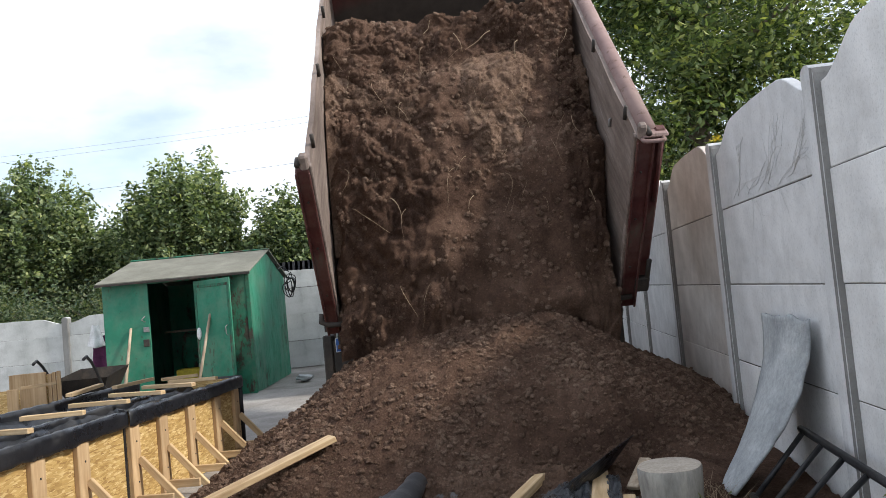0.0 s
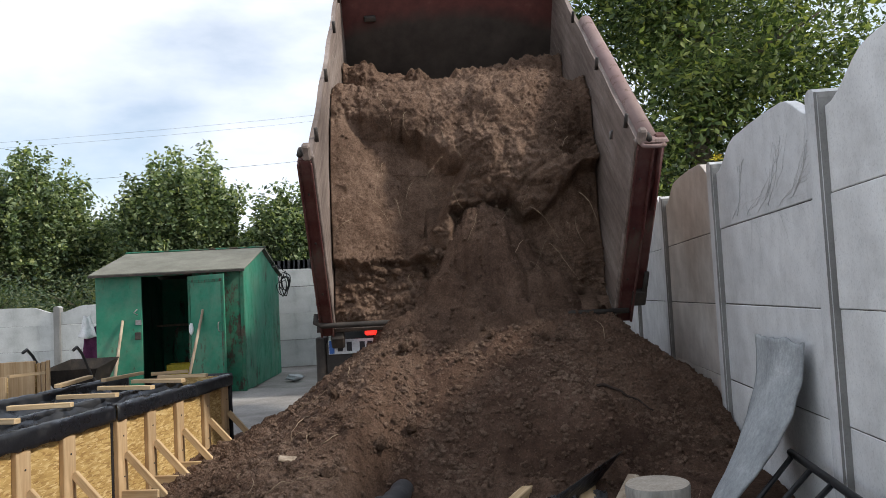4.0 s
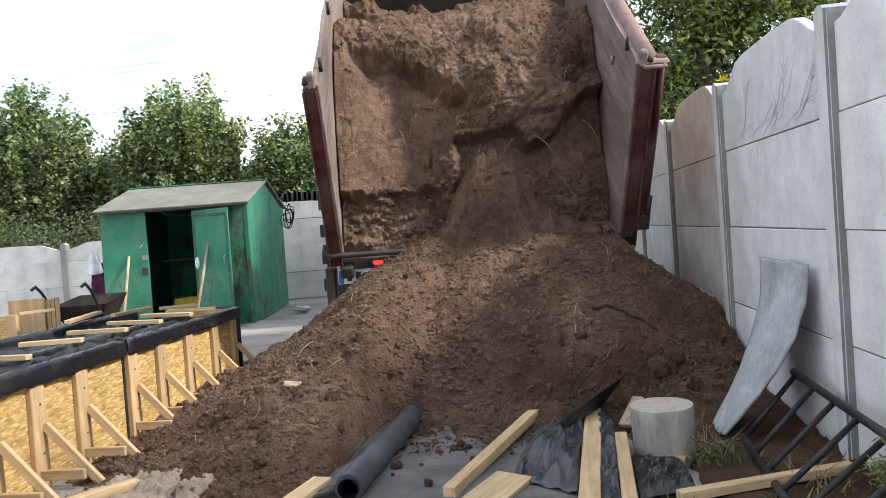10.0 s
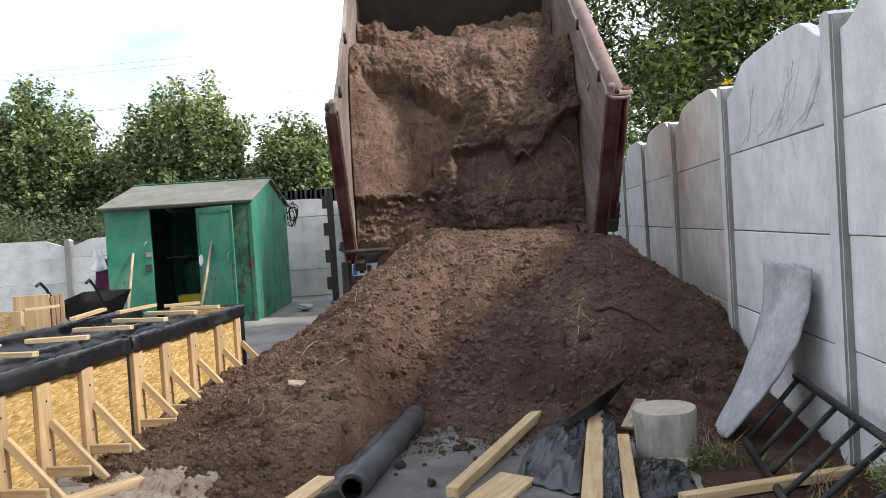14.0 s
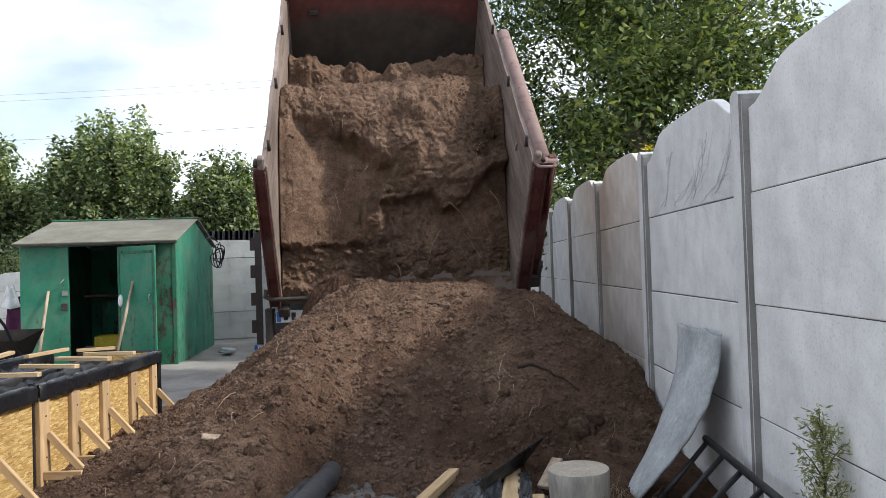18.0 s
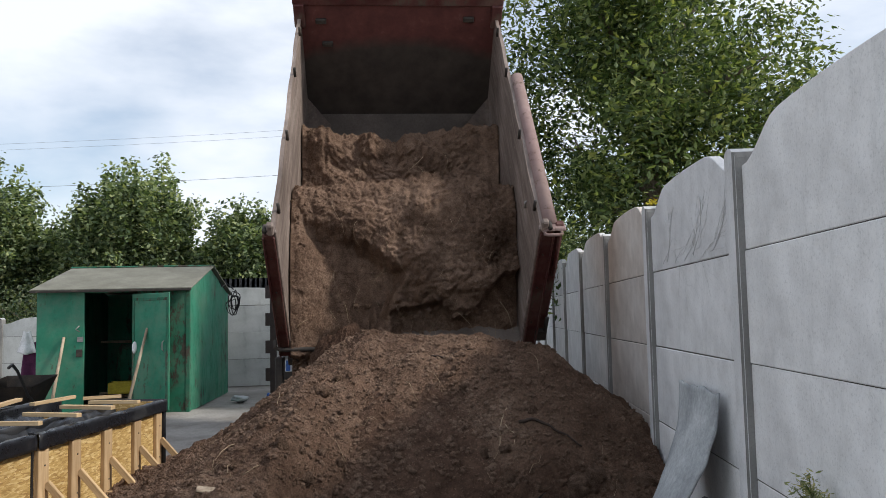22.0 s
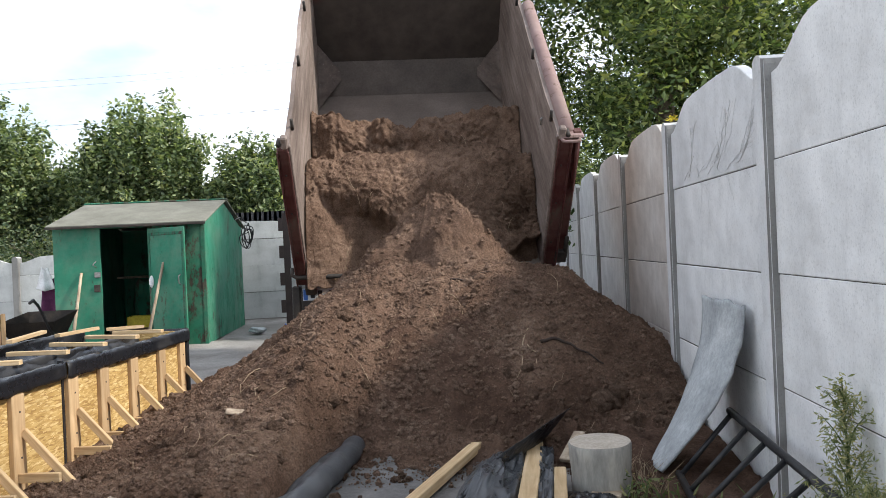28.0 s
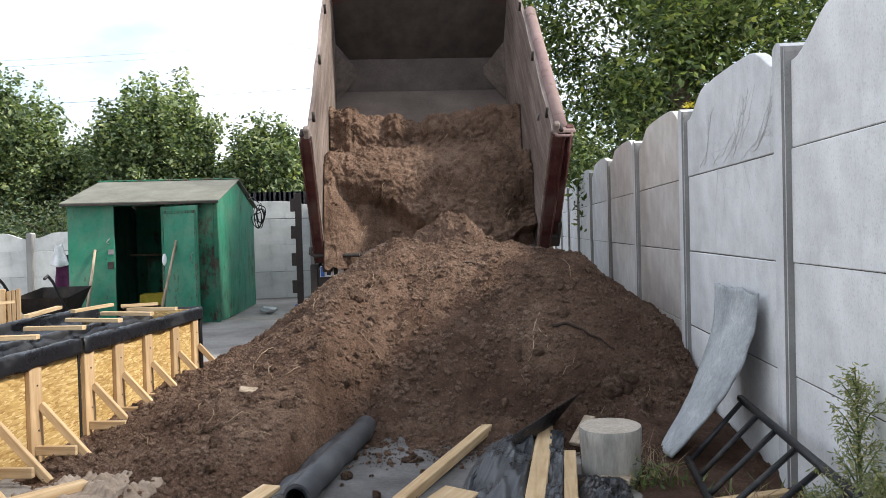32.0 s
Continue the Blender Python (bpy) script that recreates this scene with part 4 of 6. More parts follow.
for i in range(40):
    bm.faces.new((vs[i], vs[(i + 1) % 40], c))
part("sawn_face", bm, STUMPTOP, stump, "pale sawn top")

# film roll with a loose flap
rl = thing("film_roll", pose(0, 0, 0))
tagged(rl, "roll of dark grey polyethylene film with a loose flap", "film roll")
RA, RB = Vector((-0.163, 3.75, 0.06)), Vector((-0.06, 4.94, 0.08))
pts = [RA.lerp(RB, k / 24) + Vector((0.004 * math.sin(k), 0, 0.004 * math.sin(k * 1.7))) for k in range(25)]
part("roll", sweep(pts, [0.062 + 0.003 * noise.noise((k * 0.4, 0, 0)) for k in range(25)], 22, False), FILM_R, rl, "", None, True)
part("core_tube", sweep([RA - Vector((0.002, 0.02, 0)), RB + Vector((0, 0.01, 0))], 0.045, 18, False), FILM, rl, "", None, True)
d_end = (RB - RA).normalized()
bm = bmesh.new()
for r0, r1 in ((0.045, 0.062),):
    ring = []
    for rr in (r0, r1):
        ring.append([bm.verts.new(RA - 0.001 * d_end + Vector((rr * math.cos(a), 0, rr * math.sin(a)))) for a in [2 * math.pi * i / 22 for i in range(22)]])
    for i in range(22):
        bm.faces.new((ring[0][i], ring[0][(i + 1) % 22], ring[1][(i + 1) % 22], ring[1][i]))
part("roll_end", bm, FILM_R, rl)
bm = bmesh.new()
bm.from_mesh(grid_mesh("flap", [k / 14 for k in range(15)], [k / 40 for k in range(41)],
                       lambda s, t: tuple(RA.lerp(RB, 0.02 + 0.9 * t) + Vector((-0.05 - 0.13 * s * (1 - 0.1 * t), 0.05 * s, 0.02 - 0.06 * s + 0.022 * noise.noise((s * 2, t * 6, 1)) + 0.006 * noise.noise((s * 5, t * 14, 4)))))))
bmesh.ops.solidify(bm, geom=bm.faces[:], thickness=0.002)
part("flap", bm, FILM_R, rl, "", None, True)

# timbers
def timber(a, b, w, h, material, label, spin=0.0):
    return tagged(beam("timber", a, b, w, h, material, None, 0.004, "", spin), label, "timber", "timbers on the ground")


timber((0.265, 3.72, 0.035), (0.652, 4.99, 0.075), 0.058, 0.05, PINE_X, "squared pine batten with soil on its far end")
timber((0.3, 3.36, 0.02), (0.535, 3.91, 0.035), 0.17, 0.025, PINE_X, "flat pine board lying under the film", 4)
timber((0.81, 3.3, 0.05), (0.955, 4.95, 0.065), 0.085, 0.03, PINE_X, "flat pine board lying toward the heap")
timber((0.965, 3.3, 0.045), (1.05, 4.46, 0.05), 0.06, 0.032, PINE_X, "rough pine board with dark knots")
timber((1.18, 3.62, 0.02), (1.92, 3.86, 0.035), 0.05, 0.04, PINE_X, "pale batten lying in the weeds by the fence")
timber((1.3, 4.1, 0.02), (1.17, 4.15, 0.02), 0.08, 0.03, OLDWOOD, "weathered board scrap beside the log")
timber((1.09, 4.66, 0.04), (1.19, 4.82, 0.15), 0.065, 0.025, OLDWOOD, "broken board end sticking out of the soil")
timber((-1.42, 4.7, 0.02), (-0.6, 5.26, 0.315), 0.11, 0.035, PINE_X, "long pine board lying on the edge of the heap")
timber((-0.52, 3.2, 0.02), (-0.33, 3.95, 0.04), 0.09, 0.03, PINE_X, "pine board end showing beside the film roll")
timber((-1.95, 3.1, 0.03), (-1.2, 3.95, 0.06), 0.06, 0.04, PINE_X, "pine batten lying beside the formwork")


def film_patch(name, cx, cy, sx, sy, turn, amp, material, label, seed, lift=0.02, fold=None):
    rot = Matrix.Rotation(radians(turn), 3, 'Z')
    def at(s, t):
        p = rot @ Vector(((s - 0.5) * sx * (1 + 0.3 * noise.noise((t * 3, seed, 0))), (t - 0.5) * sy * (1 + 0.25 * noise.noise((s * 3, seed, 5))), 0))
        rg = 1 - 2.4 * abs(noise.noise((s * 3.1 + t * 1.2, t * 1.7 - s, seed)))
        rg2 = 1 - 2.4 * abs(noise.noise((s * 7 - t * 3, t * 5 + s * 2, seed + 3)))
        z = lift + amp * (0.55 * max(rg, -0.3) + 0.22 * max(rg2, -0.3) + 0.3 * noise.noise((s * 1.6, t * 1.6, seed)))
        if fold:
            z += fold * smooth01((t - 0.55) / 0.45) * (0.6 + 0.6 * noise.noise((s * 2, seed, 3)))
        return (cx + p.x, cy + p.y, max(z, 0.008))
    me = grid_mesh(name, [k / 44 for k in range(45)], [k / 44 for k in range(45)], at)
    bm = bmesh.new()
    bm.from_mesh(me)
    bmesh.ops.solidify(bm, geom=bm.faces[:], thickness=0.002)
    return tagged(part(name, bm, material, None, "", None, True), label, "film", "film on the ground")


def film_quad(name, c, amp, material, label, seed, along=(2.0, 9.0), rise=0.0, solid=0.0025):
    """A creased piece of film between four corners, its inner part standing off the ground."""
    c = [Vector(p) for p in c]
    def at(s, t):
        s2 = s + 0.05 * noise.noise((t * 4, seed, 1)) * (1 if 0 < s < 1 else 0.6)
        p = c[0].lerp(c[1], s2).lerp(c[3].lerp(c[2], s2), t)
        cr = 1 - 2.6 * abs(noise.noise((s * along[0] + 0.7 * t, t * along[1], seed)))
        fine = 1 - 2.6 * abs(noise.noise((s * along[0] * 3 - t, t * along[1] * 2.2 + s, seed + 4)))
        e = min(1.0, 5 * min(s, 1 - s, t, 1 - t) + 0.25)
        z = p.z + e * (amp * (0.6 * max(cr, -0.35) + 0.25 * max(fine, -0.3)) + rise * math.sin(math.pi * s) * math.sin(math.pi * t))
        e2 = min(1.0, 6 * min(s, 1 - s, t, 1 - t))
        return (p.x + 0.3 * amp * cr * e2, p.y + 0.3 * amp * fine * e2, max(z, 0.012))
    bm = bmesh.new()
    bm.from_mesh(grid_mesh(name, [k / 50 for k in range(51)], [k / 60 for k in range(61)], at))
    bmesh.ops.solidify(bm, geom=bm.faces[:], thickness=solid)
    return tagged(part(name, bm, material, None, "", None, True), label, "film", "film on the ground")


film_quad("film_scrap", ((0.5, 3.93, 0.012), (0.79, 3.66, 0.03), (0.92, 4.92, 0.05), (0.63, 4.62, 0.03)), 0.065, FILM_G, "creased grey film pulled taut between two boards", 2.0, (4.0, 2.5), 0.05)
film_quad("film_scrap", ((0.6, 4.1, 0.02), (0.96, 4.93, 0.04), (1.16, 5.02, 0.24), (0.635, 4.3, 0.1)), 0.018, FILM, "black film edge pulled up into a point", 6.0, (6.0, 2.0))
film_quad("film_scrap", ((0.865, 3.5, 0.05), (0.945, 3.5, 0.05), (1.06, 5.0, 0.055), (0.965, 4.98, 0.055)), 0.04, FILM_G, "wrinkled strip of grey film along a board", 9.0, (2.0, 9.0))
film_quad("film_scrap", ((1.03, 3.62, 0.012), (1.27, 3.7, 0.012), (1.27, 4.08, 0.03), (1.06, 4.16, 0.03)), 0.03, FILM, "crumpled black film at the foot of the log", 12.0, (4.0, 4.0), 0.03)
film_patch("film_scrap", 0.3, 4.3, 1.0, 1.6, 5, 0.012, DUSTED, "flattened dusty grey film trodden into the ground", 15.0, 0.012)

# bent sheet leaning on the fence
pf = [(0.0, 1.56, 0.0), (0.15, 1.65, 0.12), (0.3, 1.735, 0.24), (0.45, 1.81, 0.37), (0.6, 1.875, 0.5), (0.75, 1.925, 0.63), (0.9, 1.95, 0.75), (1.0, 1.96, 0.83)]
fx_, fz_ = lerp_table([(p[0], p[1]) for p in pf]), lerp_table([(p[0], p[2]) for p in pf])
near_, far_ = lerp_table([(0, 4.49), (0.2, 4.43), (0.4, 4.36), (0.6, 4.33), (0.8, 4.34), (1, 4.36)]), lerp_table([(0, 4.74), (0.3, 4.86), (0.6, 4.99), (1, 5.15)])


def sheet_at(s, t):
    """s from the near edge to the far one, t from the ground up."""
    edge = 0.02 * noise.noise((t * 8, 3 if s > 0.5 else 9, 0)) * (abs(s - 0.5) * 2) ** 4
    y = near_(t) + (far_(t) - near_(t)) * s + edge
    top = (0.03 * noise.noise((s * 5, 1, 7)) + 0.012 * noise.noise((s * 17, 2, 7))) * t ** 6
    return (fx_(t) - 0.02 * math.sin(math.pi * s) * (1 - 0.3 * t), y, fz_(t) + top + 0.012)


bm = bmesh.new()
bm.from_mesh(grid_mesh("leaning_sheet", [k / 20 for k in range(21)], [k / 40 for k in range(41)], sheet_at))
bmesh.ops.solidify(bm, geom=bm.faces[:], thickness=0.012)
tagged(part("leaning_sheet", bm, ASBESTOS, None, "", None, True), "bent pale grey fibre-cement sheet leaning on the fence", "sheet")

# welded pipe grille lying against the fence
gr = thing("pipe_grille")
tagged(gr, "black welded pipe grille leaning low against the fence", "grille")
hi_ = [Vector((1.9, 4.5, 0.31)), Vector((1.9, 2.9, 0.25))]
lo_ = [Vector((1.63, 4.45, 0.02)), Vector((1.5, 2.8, 0.02))]
tube("rail", hi_, 0.018, PIPE_BLACK, gr)
tube("rail", lo_, 0.018, PIPE_BLACK, gr)
for k in range(7):
    s = 0.03 + k * 0.158
    tube("rung", [lo_[0].lerp(lo_[1], s), hi_[0].lerp(hi_[1], s)], 0.013, PIPE_BLACK, gr)


# ---------------------------------------------------------------- dump truck
HZ, HEAD = 0.95, 7.0
truck = thing("dump_truck")
tagged(truck, "dusty dark red dump truck with raised open bed", "truck")
ch = part("chassis", box_bm(0.8, 5.6, 0.2, 0.02), DARKSTEEL, truck, "dark steel frame", pose(0, 2.9, 0.68))
for s in (-1, 1):
    slab("frame_rail", (s * 0.4 - 0.05, -2.7, -0.15), (s * 0.4 + 0.05, 2.8, 0.12), DARKSTEEL, ch, 0.01)
slab("rear_beam", (-0.95, 0.12, 0.55), (0.95, 0.24, 0.72), DARKSTEEL, truck, 0.01, "dark rear beam")
slab("lamp_board", (-1.16, 0.1, 0.56), (-0.45, 0.13, 0.84), DARKSTEEL, truck, 0.01)
slab("side_bracket", (-1.24, 0.1, 0.35), (-1.165, 0.3, 0.88), DARKSTEEL, truck, 0.01)
slab("side_bracket", (1.05, 0.1, 0.35), (1.12, 0.3, 0.86), DARKSTEEL, truck, 0.01)
pl = slab("plate", (-1.14, 0.085, 0.745), (-0.62, 0.098, 0.857), PLATEW, truck, 0.003, "white registration plate, its marks as bars")
slab("blue_band", (-0.255, -0.0085, -0.05), (-0.215, -0.0066, 0.05), BLUE, pl, 0)
for x in (-0.17, -0.1, 0.0, 0.06, 0.12, 0.18):
    slab("bar", (x - 0.02, -0.0085, -0.035), (x + 0.02, -0.0066, 0.035), INK, pl, 0)
tl = slab("tail_lamp", (-0.855, 0.05, 0.88), (-0.765, 0.1, 0.925), LAMP_RED, truck, 0.012, "glowing red tail lamp")
slab("tail_lamp", (0.5, 0.06, 0.86), (0.62, 0.1, 0.92), LAMP_RED, truck, 0.012, "red tail lamp")
for s in (-1, 1):
    for y in (1.15, 4.6):
        w = part("wheel", sweep([(-0.25 if y < 2 else -0.13, 0, 0), (0.25 if y < 2 else 0.13, 0, 0)], 0.5, 28), RUBBER, truck, "black tyre", pose(s * 0.85, y, 0.49))
        part("rim", sweep([(-0.262 if y < 2 else -0.14, 0, 0), (0.262 if y < 2 else 0.14, 0, 0)], 0.24, 20), DARKSTEEL, w)
slab("mud_flap", (-1.05, 0.55, 0.25), (-0.55, 0.565, 0.8), RUBBER, truck, 0.002)
slab("mud_flap", (0.55, 0.55, 0.25), (1.05, 0.565, 0.8), RUBBER, truck, 0.002)
tube("axle", [(-0.6, 1.15, 0.49), (0.6, 1.15, 0.49)], 0.07, DARKSTEEL, truck)
tube("axle", [(-0.6, 4.6, 0.49), (0.6, 4.6, 0.49)], 0.06, DARKSTEEL, truck)

# the cab ahead of the bed
cab = slab("cab", (-1.08, 4.0, 0.75), (1.08, 5.55, 2.45), REDSTEEL, truck, 0.08, "dark red cab")
slab("windscreen", (-0.9, 0.772, 0.05), (0.9, 0.785, 0.65), RUBBER, cab, 0.005)
slab("rear_window", (-0.6, -0.785, 0.15), (0.6, -0.772, 0.6), RUBBER, cab, 0.005)
slab("bumper", (-1.1, 5.56, 0.5), (1.1, 5.7, 0.74), DARKSTEEL, truck, 0.02)

# the bed: x across, y up the floor from the hinge, z off the floor
BL, BW, BT = 3.45, 1.08, 1.5
bed = part("bed", box_bm(2 * BW + 0.16, BL, 0.05, 0.01), BEDFLOOR, truck, "worn steel tipping bed")
bed.data.transform(Matrix.Translation((0, BL / 2, -0.026)))


def side_bm(s):
    """A side wall with its top edge rising to the front."""
    bm = bmesh.new()
    n = 28
    fr, bk = [], []
    for col in (0, 1):
        x = s * (BW + 0.035 * col)
        ring = []
        for k in range(n + 1):
            y = 0.02 + (BL - 0.02) * k / n
            ring.append((bm.verts.new((x, y, 0.0)), bm.verts.new((x + s * 0.004 * math.sin(y * 7), y, BT - 0.02 + 0.08 * y / BL))))
        (fr if col == 0 else bk).extend(ring)
    for k in range(n):
        bm.faces.new((fr[k][0], fr[k + 1][0], fr[k + 1][1], fr[k][1]))
        bm.faces.new((bk[k][0], bk[k][1], bk[k + 1][1], bk[k + 1][0]))
        bm.faces.new((fr[k][1], fr[k + 1][1], bk[k + 1][1], bk[k][1]))
    for k in (0, n):
        bm.faces.new((fr[k][0], fr[k][1], bk[k][1], bk[k][0]))
    bmesh.ops.recalc_face_normals(bm, faces=bm.faces)
    return bm


for s in (-1, 1):
    part("side_wall", side_bm(s), BEDSTEEL, bed, "scuffed steel side wall")
    w = 0.10 if s < 0 else 0.12
    a, b = sorted((s * (BW + 0.002), s * (BW + w)))
    slab("corner_post", (a, -0.03, -0.06), (b, 0.05, BT - 0.04), REDSTEEL, bed, 0.012, "dark red corner post")
    for e0, e1 in ((0.002, 0.014), (w - 0.014, w + 0.002)):
        p, q = sorted((s * (BW + e0), s * (BW + e1)))
        slab("post_lip", (p, -0.052, -0.05), (q, -0.028, BT - 0.06), REDSTEEL, bed, 0.004)
    p, q = sorted((s * (BW - 0.012), s * (BW + 0.01)))
    slab("wall_edge", (p, -0.02, 0.0), (q, 0.03, BT - 0.02), BEDSTEEL, bed, 0.006, "dusty bare edge of the side wall")
    for z in (0.35, 0.8, 1.2):
        tube("rivet", [(s * (BW + 0.05), -0.036, z), (s * (BW + 0.05), -0.028, z)], 0.009, DARKSTEEL, bed, 8)
    a, b = sorted((s * (BW + 0.005), s * (BW + 0.06)))
    slab("post_cap", (a, -0.045, BT - 0.04), (b, 0.02, BT + 0.07), BEDSTEEL, bed, 0.012, "grey steel post cap")
    tube("cap_pin", [(s * (BW + 0.075), -0.05, BT + 0.01), (s * (BW + 0.075), 0.03, BT + 0.01)], 0.02, DARKSTEEL, bed)
    for y in (0.25, 1.25, 2.3, 3.1):
        z = BT + 0.02 + 0.08 * y / BL
        tube("lug", [(s * (BW - 0.012), y, z - 0.07), (s * (BW - 0.012), y, z + 0.03)], 0.014, DARKSTEEL, bed, 8)
    slab("hinge_plate", (s * (BW - 0.02) - 0.05, -0.06, -0.16), (s * (BW - 0.02) + 0.05, 0.06, -0.052), DARKSTEEL, bed, 0.01)
# second flange, rail and latch on the fence side
slab("flange", (BW + 0.125, -0.01, 0.12), (BW + 0.2, 0.06, BT + 0.01), REDSTEEL, bed, 0.012, "dark red outer flange")
tube("outer_rail", [(BW + 0.092, 0.03, BT - 0.03), (BW + 0.092, 1.1, BT - 0.005), (BW + 0.092, 2.25, BT + 0.02)], 0.062, REDRAIL, bed, 16, "dusty pink-red outer rail")
tube("hinge_loop", [(BW + 0.03, -0.03, BT - 0.03), (BW + 0.03, -0.085, BT - 0.02), (BW + 0.05, -0.1, BT - 0.015), (BW + 0.15, -0.1, BT - 0.015), (BW + 0.17, -0.085, BT - 0.02), (BW + 0.17, -0.02, BT - 0.03)], 0.014, REDRAIL, bed, 8, "bent bar of the tailgate hinge")
slab("latch_block", (BW + 0.1, -0.05, 0.1), (BW + 0.21, 0.04, 0.24), DARKSTEEL, bed, 0.01)
tube("latch_pin", [(BW + 0.19, -0.03, 0.2), (BW + 0.19, -0.03, 0.4)], 0.02, DARKSTEEL, bed)
tube("latch_rod", [(BW + 0.165, -0.03, 0.95), (BW + 0.165, -0.03, BT - 0.05)], 0.016, REDSTEEL, bed)
slab("top_cap", (BW + 0.02, -0.05, BT - 0.03), (BW + 0.21, 0.03, BT + 0.0), REDRAIL, bed, 0.012)
tube("eye_bolt", [(BW + 0.01, 0.62, 1.25), (BW - 0.02, 0.6, 1.25), (BW - 0.02, 0.58, 1.2)], 0.01, STEEL, bed)
slab("front_wall", (-BW - 0.03, BL, 0.0), (BW + 0.03, BL + 0.04, 1.72), BEDFRONT, bed, 0.008, "front wall, red above the earth's stain")
slab("front_rim", (-BW - 0.08, BL - 0.02, 1.70), (BW + 0.08, BL + 0.08, 1.8), REDSTEEL, bed, 0.012, "red front rim")
slab("front_rim", (-BW - 0.07, BL - 0.05, 1.45), (-BW + 0.05, BL + 0.0, 1.72), REDSTEEL, bed, 0.01)
slab("front_rim", (BW - 0.05, BL - 0.05, 1.45), (BW + 0.07, BL + 0.0, 1.72), REDSTEEL, bed, 0.01)
for y0, y1, z0, z1 in ((BL - 0.02, BL - 0.32, 0.3, 0.004),):
    bm = bmesh.new()
    f = [bm.verts.new(p) for p in ((-BW, y0, z0), (BW, y0, z0), (BW, y1, z1), (-BW, y1, z1))]
    bm.faces.new(f)
    bmesh.ops.solidify(bm, geom=bm.faces[:], thickness=0.01)
    part("toe_plate", bm, BEDFLOOR, bed, "sloping plate at the bed's front")
for s in (-1, 1):
    bm = bmesh.new()
    f = [bm.verts.new(p) for p in ((s * (BW - 0.003), BL - 0.05, 0.55), (s * (BW - 0.003), BL - 0.6, 0.02), (s * (BW - 0.3), BL - 0.12, 0.16))]
    bm.faces.new(f)
    bmesh.ops.solidify(bm, geom=bm.faces[:], thickness=0.008)
    part("corner_gusset", bm, BEDSTEEL, bed, "sloping corner gusset")
for x, z in ((-0.86, 1.52), (0.78, 1.55), (-0.8, 1.24)):
    slab("hook_block", (x - 0.06, BL - 0.045, z - 0.03), (x + 0.06, BL, z + 0.03), DARKSTEEL, bed, 0.01)
tube("tail_bar", [(-BW - 0.12, -0.0, 0.14), (-BW - 0.13, -0.05, 0.1), (-BW - 0.08, -0.06, 0.075), (-0.6, -0.06, 0.075), (0.6, -0.06, 0.075), (BW + 0.08, -0.06, 0.075)], 0.022, DARKSTEEL, bed, 8, "steel tail bar")

# ---------------------------------------------------------------- soil
def clods(v, s):
    """Rounded lumps with creases between them, from 0 to 1."""
    d = noise.voronoi(v * s)[0][0]
    return max(0.0, 1.0 - 1.35 * d)


def billow(v, s):
    """Rounded lumps parted by sharp creases."""
    return abs(noise.noise(v * s))


def rough(x, y, z, seed):
    """Clods and crumbs of loose earth: fine runs in some places, lumps gathered in others."""
    v = Vector((x, y, z + seed))
    n = 0.06 * fbm(x, y, z + seed, 1.7, 3) + 0.02 * fbm(x, y, z + seed + 9, 5.5, 4)
    gate = smooth01(0.42 + 1.9 * noise.noise(v * 1.6))
    lump = 0.05 * clods(v, 6.0) * max(0.0, noise.noise(v * 2.7) + 0.02) + 0.055 * billow(v, 7.0) + 0.03 * billow(v, 14.5)
    return n + (0.55 + 0.45 * gate) * lump + 0.038 * billow(v, 27.0) + 0.006 * noise.noise(v * 47) - 0.026


CREST_F = lerp_table([(-2.4, 0.0), (-1.78, 0.12), (-1.5, 0.23), (-1.06, 0.47), (-0.77, 0.72), (-0.4, 0.97), (-0.1, 1.13), (0.31, 1.13), (0.83, 1.12), (1.12, 1.04), (1.32, 0.97), (1.72, 0.68), (2.0, 0.5), (2.4, 0.4)])
FOOT_F = lerp_table([(-2.2, 3.95), (-1.3, 3.75), (-0.6, 3.7), (-0.36, 3.95), (-0.2, 4.75), (0.0, 5.05), (0.5, 5.2), (1.3, 5.1), (2.0, 5.2), (2.4, 5.2)])
CREST_B = lerp_table([(-2.4, -0.1), (-1.65, 0.0), (-1.3, 0.25), (-0.8, 0.66), (-0.35, 0.83), (0.04, 0.94), (0.5, 0.97), (0.91, 0.88), (1.14, 0.76), (1.35, 0.64), (2.0, 0.27), (2.4, 0.2)])
FOOT_B = lerp_table([(-2.4, 5.2), (-1.2, 4.7), (0.0, 4.95), (0.6, 5.1), (2.4, 5.1)])


def heap_z(x, y, crest, foot, ridge):
    c, f = crest(x), foot(x)
    if y <= ridge:
        s = (y - f) / (ridge - f)
        s = -0.15 if s < -0.15 else s
        z = c * (s if s < 0 else math.sin(min(s, 1.0) * math.pi / 2) ** 0.5 * s ** 0.42)
    else:
        flank = smooth01((x - 1.35) / 0.6)
        d = (y - ridge - 0.35) / (1.7 + 6 * flank)
        z = c * (1 - smooth01(d)) if d > 0 else c
    return z


def heap_mesh(name, crest, foot, ridge, seed, y1):
    xs = [-2.1 + 0.0155 * k for k in range(266)]
    ys = [3.45 + 0.0155 * k for k in range(int((7.2 - 3.45) / 0.0155))] + [7.2 + 0.06 * k for k in range(int((y1 - 7.2) / 0.06))]
    def at(x, y):
        z = heap_z(x, y, crest, foot, ridge)
        w = min(1.0, max(0.0, (z + 0.02) / 0.1))
        lim = 1.975
        return (min(x, lim), y, z + rough(x, y, 0, seed) * w - 0.035)
    return grid_mesh(name, xs, ys, at)


